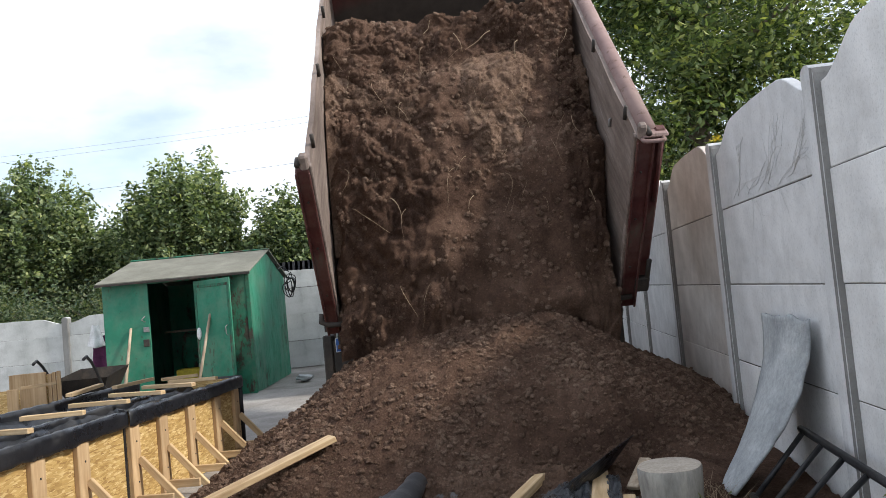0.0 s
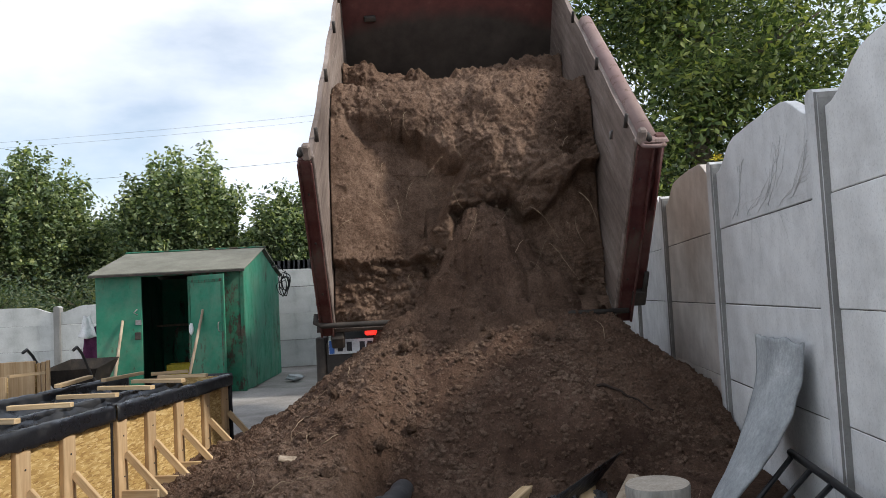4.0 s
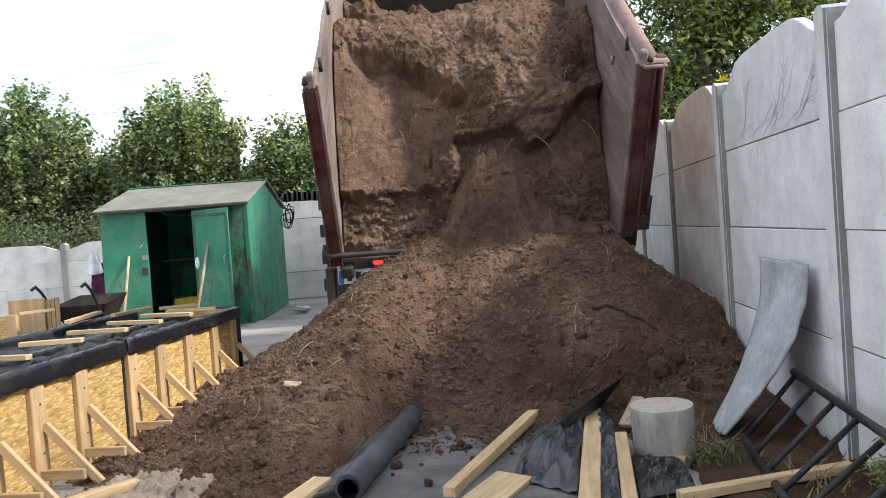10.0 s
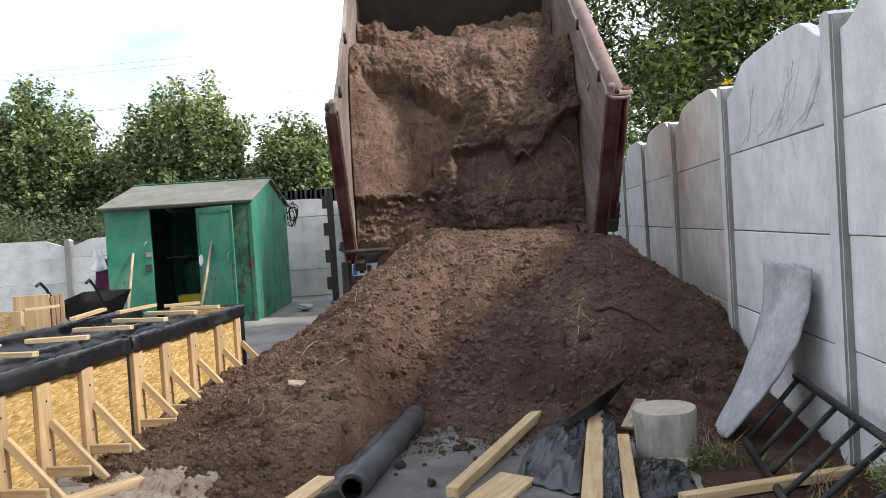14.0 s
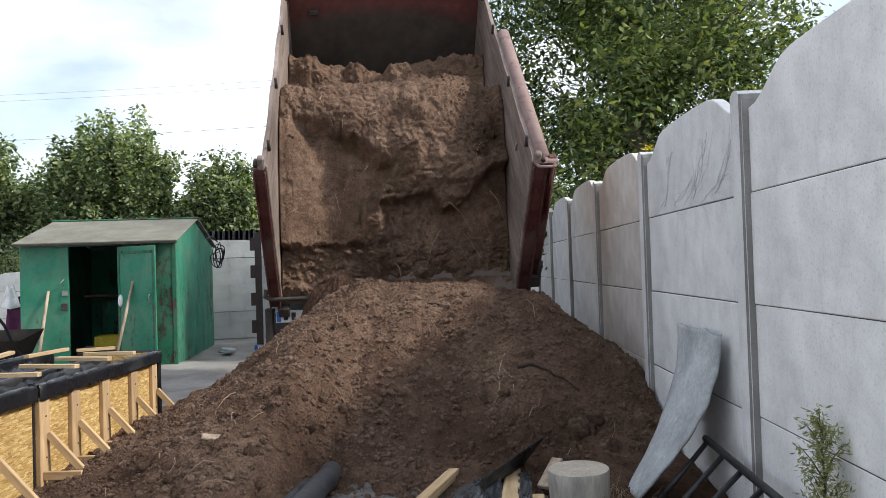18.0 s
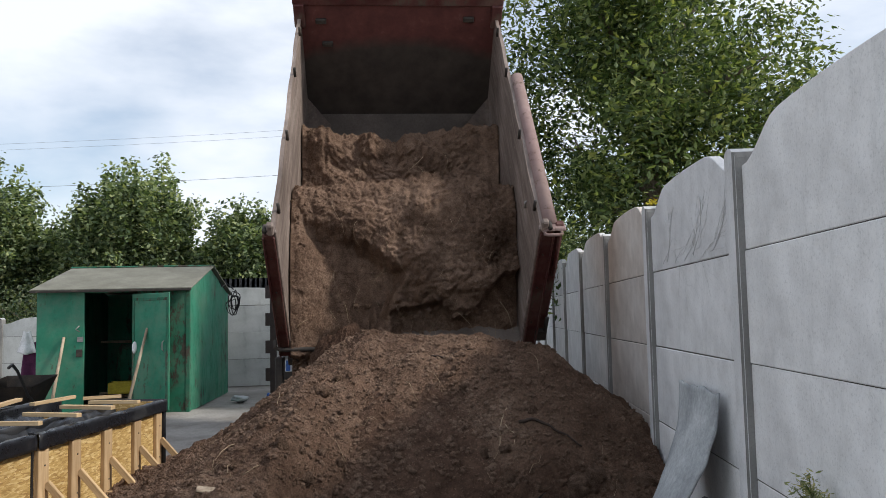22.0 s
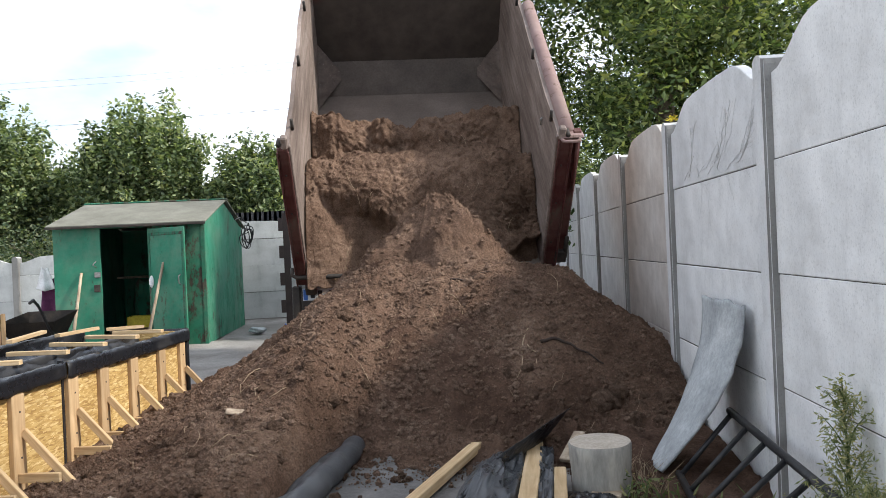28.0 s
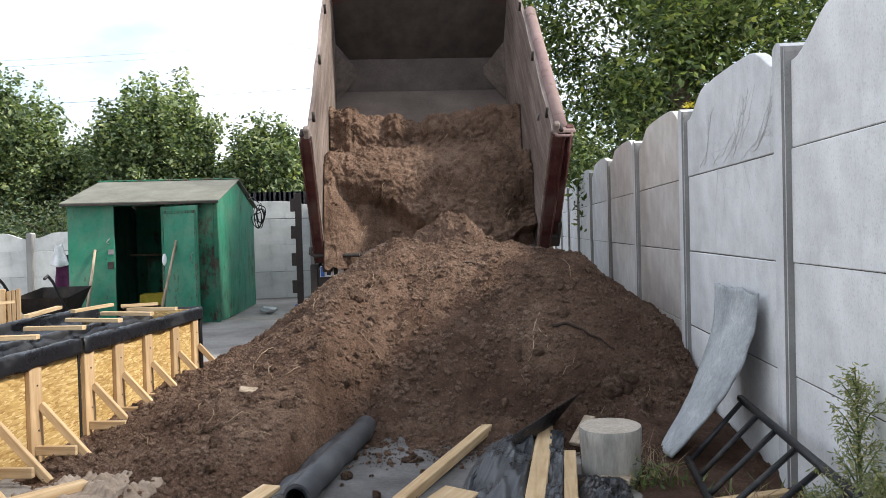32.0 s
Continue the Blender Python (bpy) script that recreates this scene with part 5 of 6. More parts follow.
heap = tagged(part("soil_heap", heap_mesh("soil_heap", CREST_B, FOOT_B, 6.35, 3.0, 9.6), SOIL_WET, None, "", None, True),
              "heap of dark brown loose earth tipped beside the fence", "soil heap")
spread = tagged(part("soil_spread", heap_mesh("soil_spread", CREST_F, FOOT_F, 6.6, 17.0, 10.6), SOIL, None, "", None, True),
                "fresh brown earth spreading over the heap", "soil heap")


def clod_mesh(name, seed, sub=2):
    bm = bmesh.new()
    bmesh.ops.create_icosphere(bm, subdivisions=sub, radius=1)
    for v in bm.verts:
        n = noise.fractal(v.co * 1.3 + Vector((seed * 3.1, seed, 0)), 1, 2, 3)
        v.co = v.co * (1 + 0.42 * n + 0.3 * abs(noise.noise(v.co * 2.6 + Vector((seed, 0, 3)))) + 0.1 * noise.noise(v.co * 6))
        v.co.z *= 0.75
    me = bpy.data.meshes.new(name)
    bm.to_mesh(me)
    bm.free()
    me.materials.append(CLOD)
    me.polygons.foreach_set("use_smooth", [True] * len(me.polygons))
    return me


CLODS = [clod_mesh("clod", k, 3) for k in range(6)]


def crumbs_on(name, parent, fz, n, seed, x0, x1, y0, y1, smin, smax):
    """Loose crumbs lying on a surface, joined."""
    r = random.Random(seed)
    base = []
    for k in range(5):
        bm = bmesh.new()
        bmesh.ops.create_icosphere(bm, subdivisions=1, radius=1)
        vs = [v.co * (1 + 0.4 * noise.noise(v.co * 1.5 + Vector((k * 5, seed, 0)))) for v in bm.verts]
        base.append((vs, [[v.index for v in f.verts] for f in bm.faces]))
        bm.free()
    V, F = [], []
    while n > 0:
        x, y = r.uniform(x0, x1), r.uniform(y0, y1)
        n -= 1
        if noise.noise((x * 1.8, y * 1.8, seed)) + r.uniform(-0.8, 0.8) < -0.1:
            continue
        z = fz(x, y)
        if z is None:
            continue
        s = smin + (smax - smin) * r.random() ** 5
        vs, fs = base[r.randrange(5)]
        q = Euler((r.uniform(0, 6), r.uniform(0, 6), r.uniform(0, 6))).to_matrix()
        o = len(V)
        V += [(x + s * w.x, y + s * w.y, z + s * (0.05 + 0.9 * w.z)) for w in [q @ v for v in vs]]
        F += [tuple(i + o for i in f) for f in fs]
    me = bpy.data.meshes.new(name)
    me.from_pydata(V, [], F)
    return tagged(part(name, me, CRUMB, parent, "", None, False), "", "", "", "stuff")


def on_heap(crest, foot, ridge, seed):
    def fz(x, y):
        z = heap_z(x, y, crest, foot, ridge)
        if z < 0.03:
            return None
        return z + rough(x, y, 0, seed) - 0.035
    return fz


fz_f = on_heap(CREST_F, FOOT_F, 6.6, 17.0)
fz_b = on_heap(CREST_B, FOOT_B, 6.35, 3.0)
crumbs_on("crumb_layer", spread, fz_f, 70000, 4, -1.7, 1.95, 3.7, 6.9, 0.0035, 0.016)
crumbs_on("crumb_layer", spread, fz_f, 9000, 5, -1.7, 1.95, 3.7, 6.9, 0.009, 0.03)
crumbs_on("crumb_layer", heap, fz_b, 24000, 8, -1.5, 1.95, 4.8, 6.7, 0.005, 0.026)
rc = random.Random(21)
ZONES = [(-1.7, 1.9, 3.7, 6.5, 150, 0.034), (1.25, 1.88, 4.95, 5.7, 60, 0.06), (-1.5, -0.5, 3.75, 4.7, 45, 0.03), (0.4, 1.3, 5.1, 5.6, 45, 0.04)]
for x0, x1, y0, y1, n, big in ZONES:
    for k in range(n):
        x, y = rc.uniform(x0, x1), rc.uniform(y0, y1)
        z = fz_f(x, y)
        if z is None:
            continue
        s = 0.008 + big * rc.random() ** 3.5
        part("clod", CLODS[k % 6], CLOD, spread, "", pose(x, y, z - s * 0.1, rc.uniform(0, 360), 0, rc.uniform(0, 360)) @ Matrix.Scale(s, 4))


def root_pts(p, d, n, step, r, droop=0.0):
    pts = [Vector(p)]
    d = Vector(d).normalized()
    for k in range(n):
        d = (d + Vector((r.uniform(-0.5, 0.5), r.uniform(-0.5, 0.5), r.uniform(-0.4, 0.4) - droop))).normalized()
        pts.append(pts[-1] + d * step)
    return pts


def roots_on_heap(n, seed):
    r = random.Random(seed)
    for k in range(n):
        x, y = r.uniform(-1.2, 1.7), r.uniform(4.3, 6.3)
        a = r.uniform(0, 6.3)
        pts = []
        for i in range(r.randrange(4, 9)):
            z = fz_f(x, y)
            if z is None:
                break
            pts.append(Vector((x, y, z + 0.012 + r.uniform(0, 0.02))))
            a += r.uniform(-0.7, 0.7)
            x, y = x + 0.045 * math.cos(a), y + 0.045 * math.sin(a)
        if len(pts) > 3:
            th = r.uniform(0.0014, 0.003)
            part("root", sweep(pts, [th * (1 - 0.6 * i / len(pts)) for i in range(len(pts))], 5), ROOT, spread, "", None, True)


roots_on_heap(26, 31)
# the two large branches on the heap, the bark chip and the lime sand at its foot
for pts, r0, mat_, lab in (([(1.03, 5.72), (1.12, 5.75), (1.24, 5.72), (1.36, 5.73), (1.5, 5.7)], 0.013, BRANCH, "thick dark dead branch"), ([(0.98, 5.84), (0.93, 5.72), (0.92, 5.58), (0.84, 5.46), (0.74, 5.4)], 0.0045, ROOT, "forked pale root"),
                           ([(0.95, 5.74), (1.02, 5.66), (1.0, 5.55)], 0.004, ROOT, "forked pale root"), ([(0.42, 6.3), (0.55, 6.26), (0.68, 6.34), (0.8, 6.36)], 0.008, BRANCH, "thin dark branch"), ([(0.3, 5.62), (0.42, 5.75), (0.55, 5.74), (0.62, 5.62)], 0.005, ROOT, "curled pale root")):
    fine = []
    for (xa, ya), (xb, yb) in zip(pts, pts[1:]):
        for i in range(5):
            x, y = xa + (xb - xa) * i / 5, ya + (yb - ya) * i / 5
            x, y = x + 0.012 * noise.noise((x * 9, y * 9, 2)), y + 0.02 * noise.noise((x * 9, y * 9, 6))
            fine.append(Vector((x, y, fz_f(x, y) + r0 * 0.7)))
    p3 = [(a + b + c) / 3 for a, b, c in zip(fine, fine[1:], fine[2:])]
    part("branch" if mat_ is BRANCH else "root", sweep(p3, [r0 * (1 - 0.65 * i / len(p3)) for i in range(len(p3))], 7), mat_, spread, lab, None, True)
part("bark_chip", box_bm(0.12, 0.05, 0.012, 0.005), OLDWOOD, spread, "flat brown bark chip", pose(-0.66, 4.72, fz_f(-0.66, 4.72) + 0.015, 25, 8, 15))
def ash_at(x, y):
    d = math.hypot((x + 1.2) / 0.36, (y - 3.87) / 0.27) + 0.35 * fbm(x, y, 5, 6, 3)
    return (x, y, max(fz_f(x, y) or 0.0, 0.0) + 0.035 * max(0.0, 1 - d * d) + 0.03 * billow(Vector((x, y, 2)), 21) * (1 if d < 1.1 else 0) - (0.03 if d > 1.0 else 0))
tagged(part("lime_sand", grid_mesh("lime_sand", [-1.64 + 0.01 * k for k in range(96)], [3.56 + 0.01 * k for k in range(74)], ash_at), ASH, None, "", None, True),
       "pale lime sand spilled at the foot of the heap", "sand", "", "stuff")


# loads in the bed: faces of torn earth along curves of (up the bed, off the floor)
def crumbs_at(parent, n, seed, smin, smax, keep=None):
    """Crumbs sitting on a mesh's own surface, thicker where the earth is broken."""
    r = random.Random(seed)
    pts = [v.co.copy() for v in parent.data.vertices]
    nrm = [v.normal.copy() for v in parent.data.vertices]
    base = []
    for k in range(5):
        bm = bmesh.new()
        bmesh.ops.create_icosphere(bm, subdivisions=1, radius=1)
        base.append(([v.co * (1 + 0.4 * noise.noise(v.co * 1.5 + Vector((k * 5, seed, 0)))) for v in bm.verts], [[v.index for v in f.verts] for f in bm.faces]))
        bm.free()
    V, F = [], []
    while n > 0:
        n -= 1
        i = r.randrange(len(pts))
        p = pts[i]
        if p.z < 0.02 or noise.noise(p * 2.2 + Vector((seed, 0, 0))) + r.uniform(-0.5, 0.5) < -0.05:
            continue
        if keep and keep(p) < r.random():
            continue
        s = smin + (smax - smin) * r.random() ** 4
        vs, fs = base[r.randrange(5)]
        q = Euler((r.uniform(0, 6), r.uniform(0, 6), r.uniform(0, 6))).to_matrix()
        o = len(V)
        c = p + nrm[i] * s * 0.1
        V += [tuple(c + (q @ v) * s) for v in vs]
        F += [tuple(k + o for k in f) for f in fs]
    me = bpy.data.meshes.new("crumb_layer")
    me.from_pydata(V, [], F)
    return tagged(part("crumb_layer", me, CRUMB, parent), "", "", "", "stuff")


def roots_on_load(ob, n, seed, ulo, uhi, surf):
    """Roots that leave the face and hang down before it, curling."""
    r = random.Random(seed)
    for k in range(n):
        u = r.uniform(ulo, uhi)
        x = r.uniform(-BW + 0.1, BW - 0.1)
        p = Vector((x, u, surf(u) + 0.02))
        side = r.choice((-1, 1)) * r.uniform(0.1, 0.8)
        d = Vector((side, -0.6, 0.25)).normalized()
        turn = r.uniform(-0.22, 0.22)
        pts = [p]
        for i in range(r.randrange(6, 15)):
            d = (d + Vector((turn + r.uniform(-0.25, 0.25), -0.16, -0.2 + r.uniform(-0.1, 0.1)))).normalized()
            q = pts[-1] + d * r.uniform(0.022, 0.034)
            q.x = max(-BW + 0.03, min(BW - 0.03, q.x))
            q.z = max(q.z, surf(q.y) + 0.0)
            pts.append(q)
        th = 0.0013 + 0.0025 * r.random() ** 2
        part("root", sweep(pts, [th * (1 - 0.65 * i / len(pts)) for i in range(len(pts))], 5), ROOT, ob, "", None, True)


def bump2(x, y, cx, cy, rx, ry):
    return math.exp(-((x - cx) / rx) ** 2 - ((y - cy) / ry) ** 2)


FACE = [(0.02, 0.0), (0.06, 0.1), (0.3, 0.36), (0.62, 0.7), (0.88, 0.93), (1.15, 1.1), (1.42, 1.22), (1.64, 1.27), (1.86, 1.2)]


def along(curve):
    """A curve's length and its point at a distance along it."""
    pts = [Vector(p) for p in curve]
    at = [0.0]
    for a, b in zip(pts, pts[1:]):
        at.append(at[-1] + (b - a).length)
    us, vs = [p.x for p in pts], [p.y for p in pts]
    return at[-1], lambda d: Vector((float(np.interp(d, at, us)), float(np.interp(d, at, vs))))


FACE_LEN, face_pt = along(FACE)
SCOOP_TOP = lerp_table([(-1.2, 1.19), (-0.75, 1.16), (-0.5, 1.12), (-0.2, 1.02), (0.0, 0.95), (0.12, 0.6)])
RIB_SIDE = lerp_table([(0.2, -0.42), (0.4, -0.34), (0.55, -0.24), (0.7, -0.12), (0.85, 0.0), (1.0, 0.05), (1.2, 0.0)])
BROW = lerp_table([(-0.2, 0.7), (0.1, 0.72), (0.3, 0.74), (0.42, 0.62), (0.55, 0.66), (0.72, 0.8), (0.9, 0.86), (1.1, 0.9)])


def face_shape(x, v):
    """How far the broken face stands out, and how rough it is: a smooth scoop with a ragged brow, an undercut foot, a shoulder, and a hollow by the wall."""
    xx = x + 0.07 * noise.noise((x * 2.5, v * 3.5, 1)) + 0.02 * noise.noise((x * 9, v * 9, 2))
    vv = v + 0.05 * noise.noise((x * 3.5, v * 2, 5)) + 0.025 * noise.noise((x * 13, v * 4, 6)) + 0.01 * noise.noise((x * 37, v * 9, 7))
    scoop = smooth01((SCOOP_TOP(xx) - vv) / 0.07) * smooth01((RIB_SIDE(vv) - xx) / 0.13) * smooth01((vv - 0.36) / 0.05)
    d = -scoop * (0.02 + 0.3 * smooth01((x + 1.1) / 0.85) * (0.6 + 0.4 * smooth01((v - 0.4) / 0.3))) + 0.05 * smooth01((-0.7 - x) / 0.35) * smooth01((1.15 - v) / 0.2)
    foot = smooth01((0.4 - vv) / 0.05) * smooth01((-0.15 - xx) / 0.2)
    d -= foot * (0.16 - 0.1 * smooth01((0.25 - v) / 0.2))
    under = smooth01((BROW(xx) - vv) / 0.045) * smooth01((xx + 0.2) / 0.14)
    d -= under * (0.23 + 0.06 * noise.noise((x * 2.2, v * 2.2, 8)))
    slick = under * smooth01((vv - 0.24) / 0.06) * smooth01((xx - 0.25) / 0.15)
    d -= 0.2 * bump2(xx, vv, 0.96, 1.02, 0.14, 0.1) + 0.1 * bump2(xx, vv, -0.82, 1.1, 0.1, 0.06)
    d += 0.09 * bump2(x, v, 0.35, 0.95, 0.35, 0.16) + 0.05 * bump2(x, v, 0.25, 1.2, 0.22, 0.05) + 0.05 * bump2(x, v, -0.45, 1.2, 0.3, 0.05)
    calm = max(scoop, 0.75 * slick, 0.45 * smooth01((v - 1.0) / 0.15))
    return d, 1.0 - 0.8 * calm


def earth(v):
    """Torn earth: lumps within lumps."""
    return 0.12 * billow(v, 3.3) + 0.08 * billow(v, 7.3) + 0.06 * billow(v, 15.7) + 0.036 * billow(v, 33.0) + 0.016 * billow(v, 67.0) - 0.075


def broken_earth(name, curve, shape, crest, lo, hi, closing, cols=200, rows=160):
    """Earth between two distances along a face's curve (as functions of x), closed behind by a plain outline."""
    half = BW - 0.012
    at = along(curve)[1]
    V, F = [], []
    m = rows + 1 + len(closing)
    for i in range(cols + 1):
        x = -half + 2 * half * i / cols
        a, b = lo(x), hi(x)
        for j in range(rows + 1):
            sd = a + (b - a) * j / rows
            p = at(sd)
            t = (at(sd + 0.02) - at(max(sd - 0.02, 0.0))).normalized()
            nrm = Vector((-t.y, t.x))
            d, r = shape(x, p.y)
            v3 = Vector((x, p.x, p.y + 41.0))
            ribs = 0.02 * noise.noise((x * 11 + noise.noise((x * 3, 2, p.y * 2)), 1.5 * p.x, 4)) + 0.012 * billow(Vector((x, 0.25 * p.x, 0.25 * p.y)), 31)
            k = d + r * earth(v3) + (1 - r) * ribs + 0.05 * fbm(x, p.x, p.y, 1.5, 3) + 0.005 * noise.noise(v3 * 60)
            q = p + nrm * k * min(1.0, p.y / 0.1)
            V.append((x, max(q.x, 0.015 + 0.3 * noise.noise((x * 6, 1, 1)) ** 2), max(q.y + crest(x, p.y), 0.0)))
        V += [(x, u, v) for u, v in closing]
    for i in range(cols):
        for j in range(m):
            a, b = i * m + j, i * m + (j + 1) % m
            F.append((a, b, b + m, a + m))
    F.append(tuple(range(m))[::-1])
    F.append(tuple(cols * m + j for j in range(m)))
    me = bpy.data.meshes.new(name)
    me.from_pydata(V, [], F)
    return me


def face_crest(x, v):
    return smooth01((v - 1.05) / 0.2) * (0.07 * noise.noise((x * 1.3, 3, 9)) + 0.03 * noise.noise((x * 5, 3, 4)) - 0.05 * abs(x) ** 3)


BACK = [(1.7, 0.05), (1.9, 0.25), (2.25, 0.55), (2.58, 0.86), (2.74, 0.98), (2.84, 1.0), (2.95, 0.94)]
BACK_LEN, _ = along(BACK)
BACK_TOP = lerp_table([(-1.1, 0.03), (-0.85, 0.02), (-0.6, -0.1), (-0.35, -0.2), (-0.05, -0.24), (0.2, -0.12), (0.5, -0.1), (0.8, -0.01), (1.1, 0.0)])


def back_shape(x, v):
    calm = smooth01(0.3 + 2.0 * noise.noise((x * 1.5, v * 1.5, 12)))
    return -0.05 * calm, 1.0 - 0.6 * calm


def back_crest(x, v):
    return smooth01((v - 0.45) / 0.5) * (BACK_TOP(x) + 0.06 * noise.noise((x * 4, 3, 9)) + 0.05 * billow(Vector((x, 7, 4)), 11))


def torn(x):
    """Where the upper block parts from the foot of the face."""
    return 0.5 + 0.38 * smooth01((-0.15 - x) / 0.4) + 0.1 * noise.noise((x * 1.6, 4, 4)) + 0.05 * noise.noise((x * 6, 5, 4)) + 0.02 * noise.noise((x * 19, 5, 4))


P_TOP = [(-0.3, 0.0), (-0.26, 0.2), (0.2, 0.62), (0.7, 0.92), (1.2, 1.14), (1.75, 1.38), (2.15, 1.5), (2.35, 1.42), (2.5, 1.2), (2.6, 0.9), (2.6, 0.4)]
surf_face = lerp_table(FACE)
surf_top = lerp_table([p for p in P_TOP[1:-2]])
surf_back = lerp_table(BACK)
load_main = tagged(part("packed_earth", broken_earth("packed_earth", FACE, face_shape, face_crest, torn, lambda x: FACE_LEN, [(2.02, 0.95), (2.08, 0.4), (1.5, 0.45), (1.05, 0.5)]), SOIL_LOAD, None, "", None, True), "packed brown earth with roots sliding down the bed", "soil")
load_front = tagged(part("crumbling_earth", broken_earth("crumbling_earth", FACE, face_shape, face_crest, lambda x: 0.0, lambda x: torn(x) + 0.015, [(0.95, 0.5), (1.0, 0.0)], 200, 100), SOIL_LOAD, None, "", None, True), "crumbling foot of the earth at the bed lip", "soil")
load_back = tagged(part("clinging_earth", broken_earth("clinging_earth", BACK, back_shape, back_crest, lambda x: 0.0, lambda x: BACK_LEN, [(3.0, 0.5), (2.9, 0.02)], 190, 110), SOIL_LOAD, None, "", None, True), "ragged rest of earth clinging to the bed floor", "soil")


def slab_mesh(name, u0, u1, x0, x1, seed):
    """A rough-edged slab of the load's top layer."""
    def at(s, t):
        x, u = x0 + (x1 - x0) * s, u0 + (u1 - u0) * t
        e = min(1.0, 9 * min(s, 1 - s), 9 * min(t, 1 - t))
        e = e ** 0.5
        v = surf_top(u) - 0.22 * (1 - e)
        v3 = Vector((x, u, 60.0))
        slick = smooth01((x + 0.3 + 0.35 * noise.noise((u * 2, 4, 4))) / 0.2) * smooth01((0.9 - x) / 0.15) * smooth01((1.9 - u) / 0.3)
        n = 0.17 * fbm(x, u, 5.0, 1.6, 3) + (1.15 - 0.95 * slick) * earth(v3) + 0.03 * slick * noise.noise((x * 9, u * 1.2, 4))
        k = 0.16 * noise.noise((x * 2.5, u * 2.5, seed)) * (1 - e) + 0.03 * noise.noise((x * 8, u * 8, seed))
        return (max(-BW + 0.012, min(BW - 0.012, x + k)), u - 0.5 * n + k, v + 0.8 * n)
    return grid_mesh(name, [k / 78 for k in range(79)], [k / 88 for k in range(89)], at)


SLABS = []
for k, (u0, u1, x0, x1, t0) in enumerate(((-0.35, 0.85, -1.07, -0.1, 0.7), (-0.35, 0.7, -0.45, 0.6, 0.45), (-0.35, 0.9, 0.25, 1.07, 0.6),
                                          (0.5, 1.65, -1.07, -0.25, 1.35), (0.4, 1.5, -0.45, 0.5, 1.1), (0.6, 1.55, 0.2, 1.07, 0.95),
                                          (1.3, 2.35, -1.07, -0.05, 1.45), (1.25, 2.35, -0.3, 0.6, 1.15), (1.3, 2.35, 0.35, 1.07, 1.2))):
    ob = tagged(part("soil_slab", slab_mesh("soil_slab", u0, u1, x0, x1, 60.0 + k), SOIL_WET, None, "", None, True), "loose brown earth slumping out of the bed", "soil", "slumping earth")
    roots_on_load(ob, 4, 200 + k, u0 + 0.25, u1 - 0.1, surf_top)
    SLABS.append((ob, (u0 + u1) / 2, (x0 + x1) / 2, t0))
rough_at = lambda p: face_shape(p.x, p.z)[1] ** 2
crumbs_at(load_main, 12000, 44, 0.004, 0.022, rough_at)
crumbs_at(load_front, 5000, 45, 0.004, 0.024, rough_at)
crumbs_at(load_back, 6000, 46, 0.004, 0.022)
for ob, u, x, t0 in SLABS:
    crumbs_at(ob, 900, 47, 0.005, 0.03)
roots_on_load(load_main, 30, 7, 0.5, 1.5, surf_face)
roots_on_load(load_front, 14, 17, 0.15, 0.55, surf_face)
roots_on_load(load_back, 8, 13, 2.3, 2.7, surf_back)


def cone_mesh(name, rx, ry, h, seed, lean=0.0, hollow=1.0):
    """A debris cone of earth, its foot round, its top blunt."""
    def at(s, a):
        k = h * max(0.0, (1.0247 - math.sqrt(s * s + 0.05)) / 0.801) ** hollow
        wide = 1 + 0.45 * noise.noise((math.cos(a) * 1.2, math.sin(a) * 1.2, seed + 0.6 * k)) + 0.12 * noise.noise((math.cos(a) * 4, math.sin(a) * 4, seed + k))
        x, y = rx * s * wide * math.cos(a), ry * s * wide * math.sin(a) + lean * (1 - s)
        v3 = Vector((x, y, k + seed))
        gate = 0.35 + 0.65 * smooth01(0.5 + 2.0 * noise.noise(v3 * 2.1))
        n = 0.14 * fbm(x, y, k + seed, 1.8, 3) + gate * 0.9 * earth(v3) + 0.03 * billow(v3, 27.0)
        w = 1.0 if s < 0.9 else (1 - s) * 10
        return (x * (1 + 0.5 * n), y * (1 + 0.5 * n), k + n * w)
    return grid_mesh(name, [0.02 + 0.98 * k / 84 for k in range(85)], [2 * math.pi * k / 190 for k in range(191)], at)


tongue = tagged(part("soil_tongue", cone_mesh("soil_tongue", 0.95, 0.8, 1.5, 71.0, 0.14, 1.25), SOIL_RUN, None, "", None, True), "cone of loose earth running out of the bed", "soil")
lump = tagged(part("soil_lump", cone_mesh("soil_lump", 0.8, 0.7, 0.92, 83.0, 0.2, 1.2), SOIL_RUN, None, "", None, True), "fresh earth lump dropped on the crest of the heap", "soil")

spill = tagged(part("soil_spill", cone_mesh("soil_spill", 0.75, 0.42, 1.15, 95.0, 0.05, 0.8), SOIL_WET, None, "", None, True), "dark earth spilled between the bed lip and the heap", "soil")


def on_cone(ob):
    co = np.empty(len(ob.data.vertices) * 3)
    ob.data.vertices.foreach_get("co", co)
    pts = co.reshape(-1, 3)
    def fz(x, y):
        d = (pts[:, 0] - x) ** 2 + (pts[:, 1] - y) ** 2
        i = int(np.argmin(d))
        return float(pts[i, 2]) if d[i] < 0.002 and pts[i, 2] > 0.05 else None
    return fz


crumbs_on("crumb_layer", tongue, on_cone(tongue), 2600, 61, -0.8, 0.8, -0.7, 0.3, 0.005, 0.024)
crumbs_on("crumb_layer", lump, on_cone(lump), 2200, 62, -0.8, 0.8, -0.7, 0.3, 0.005, 0.024)

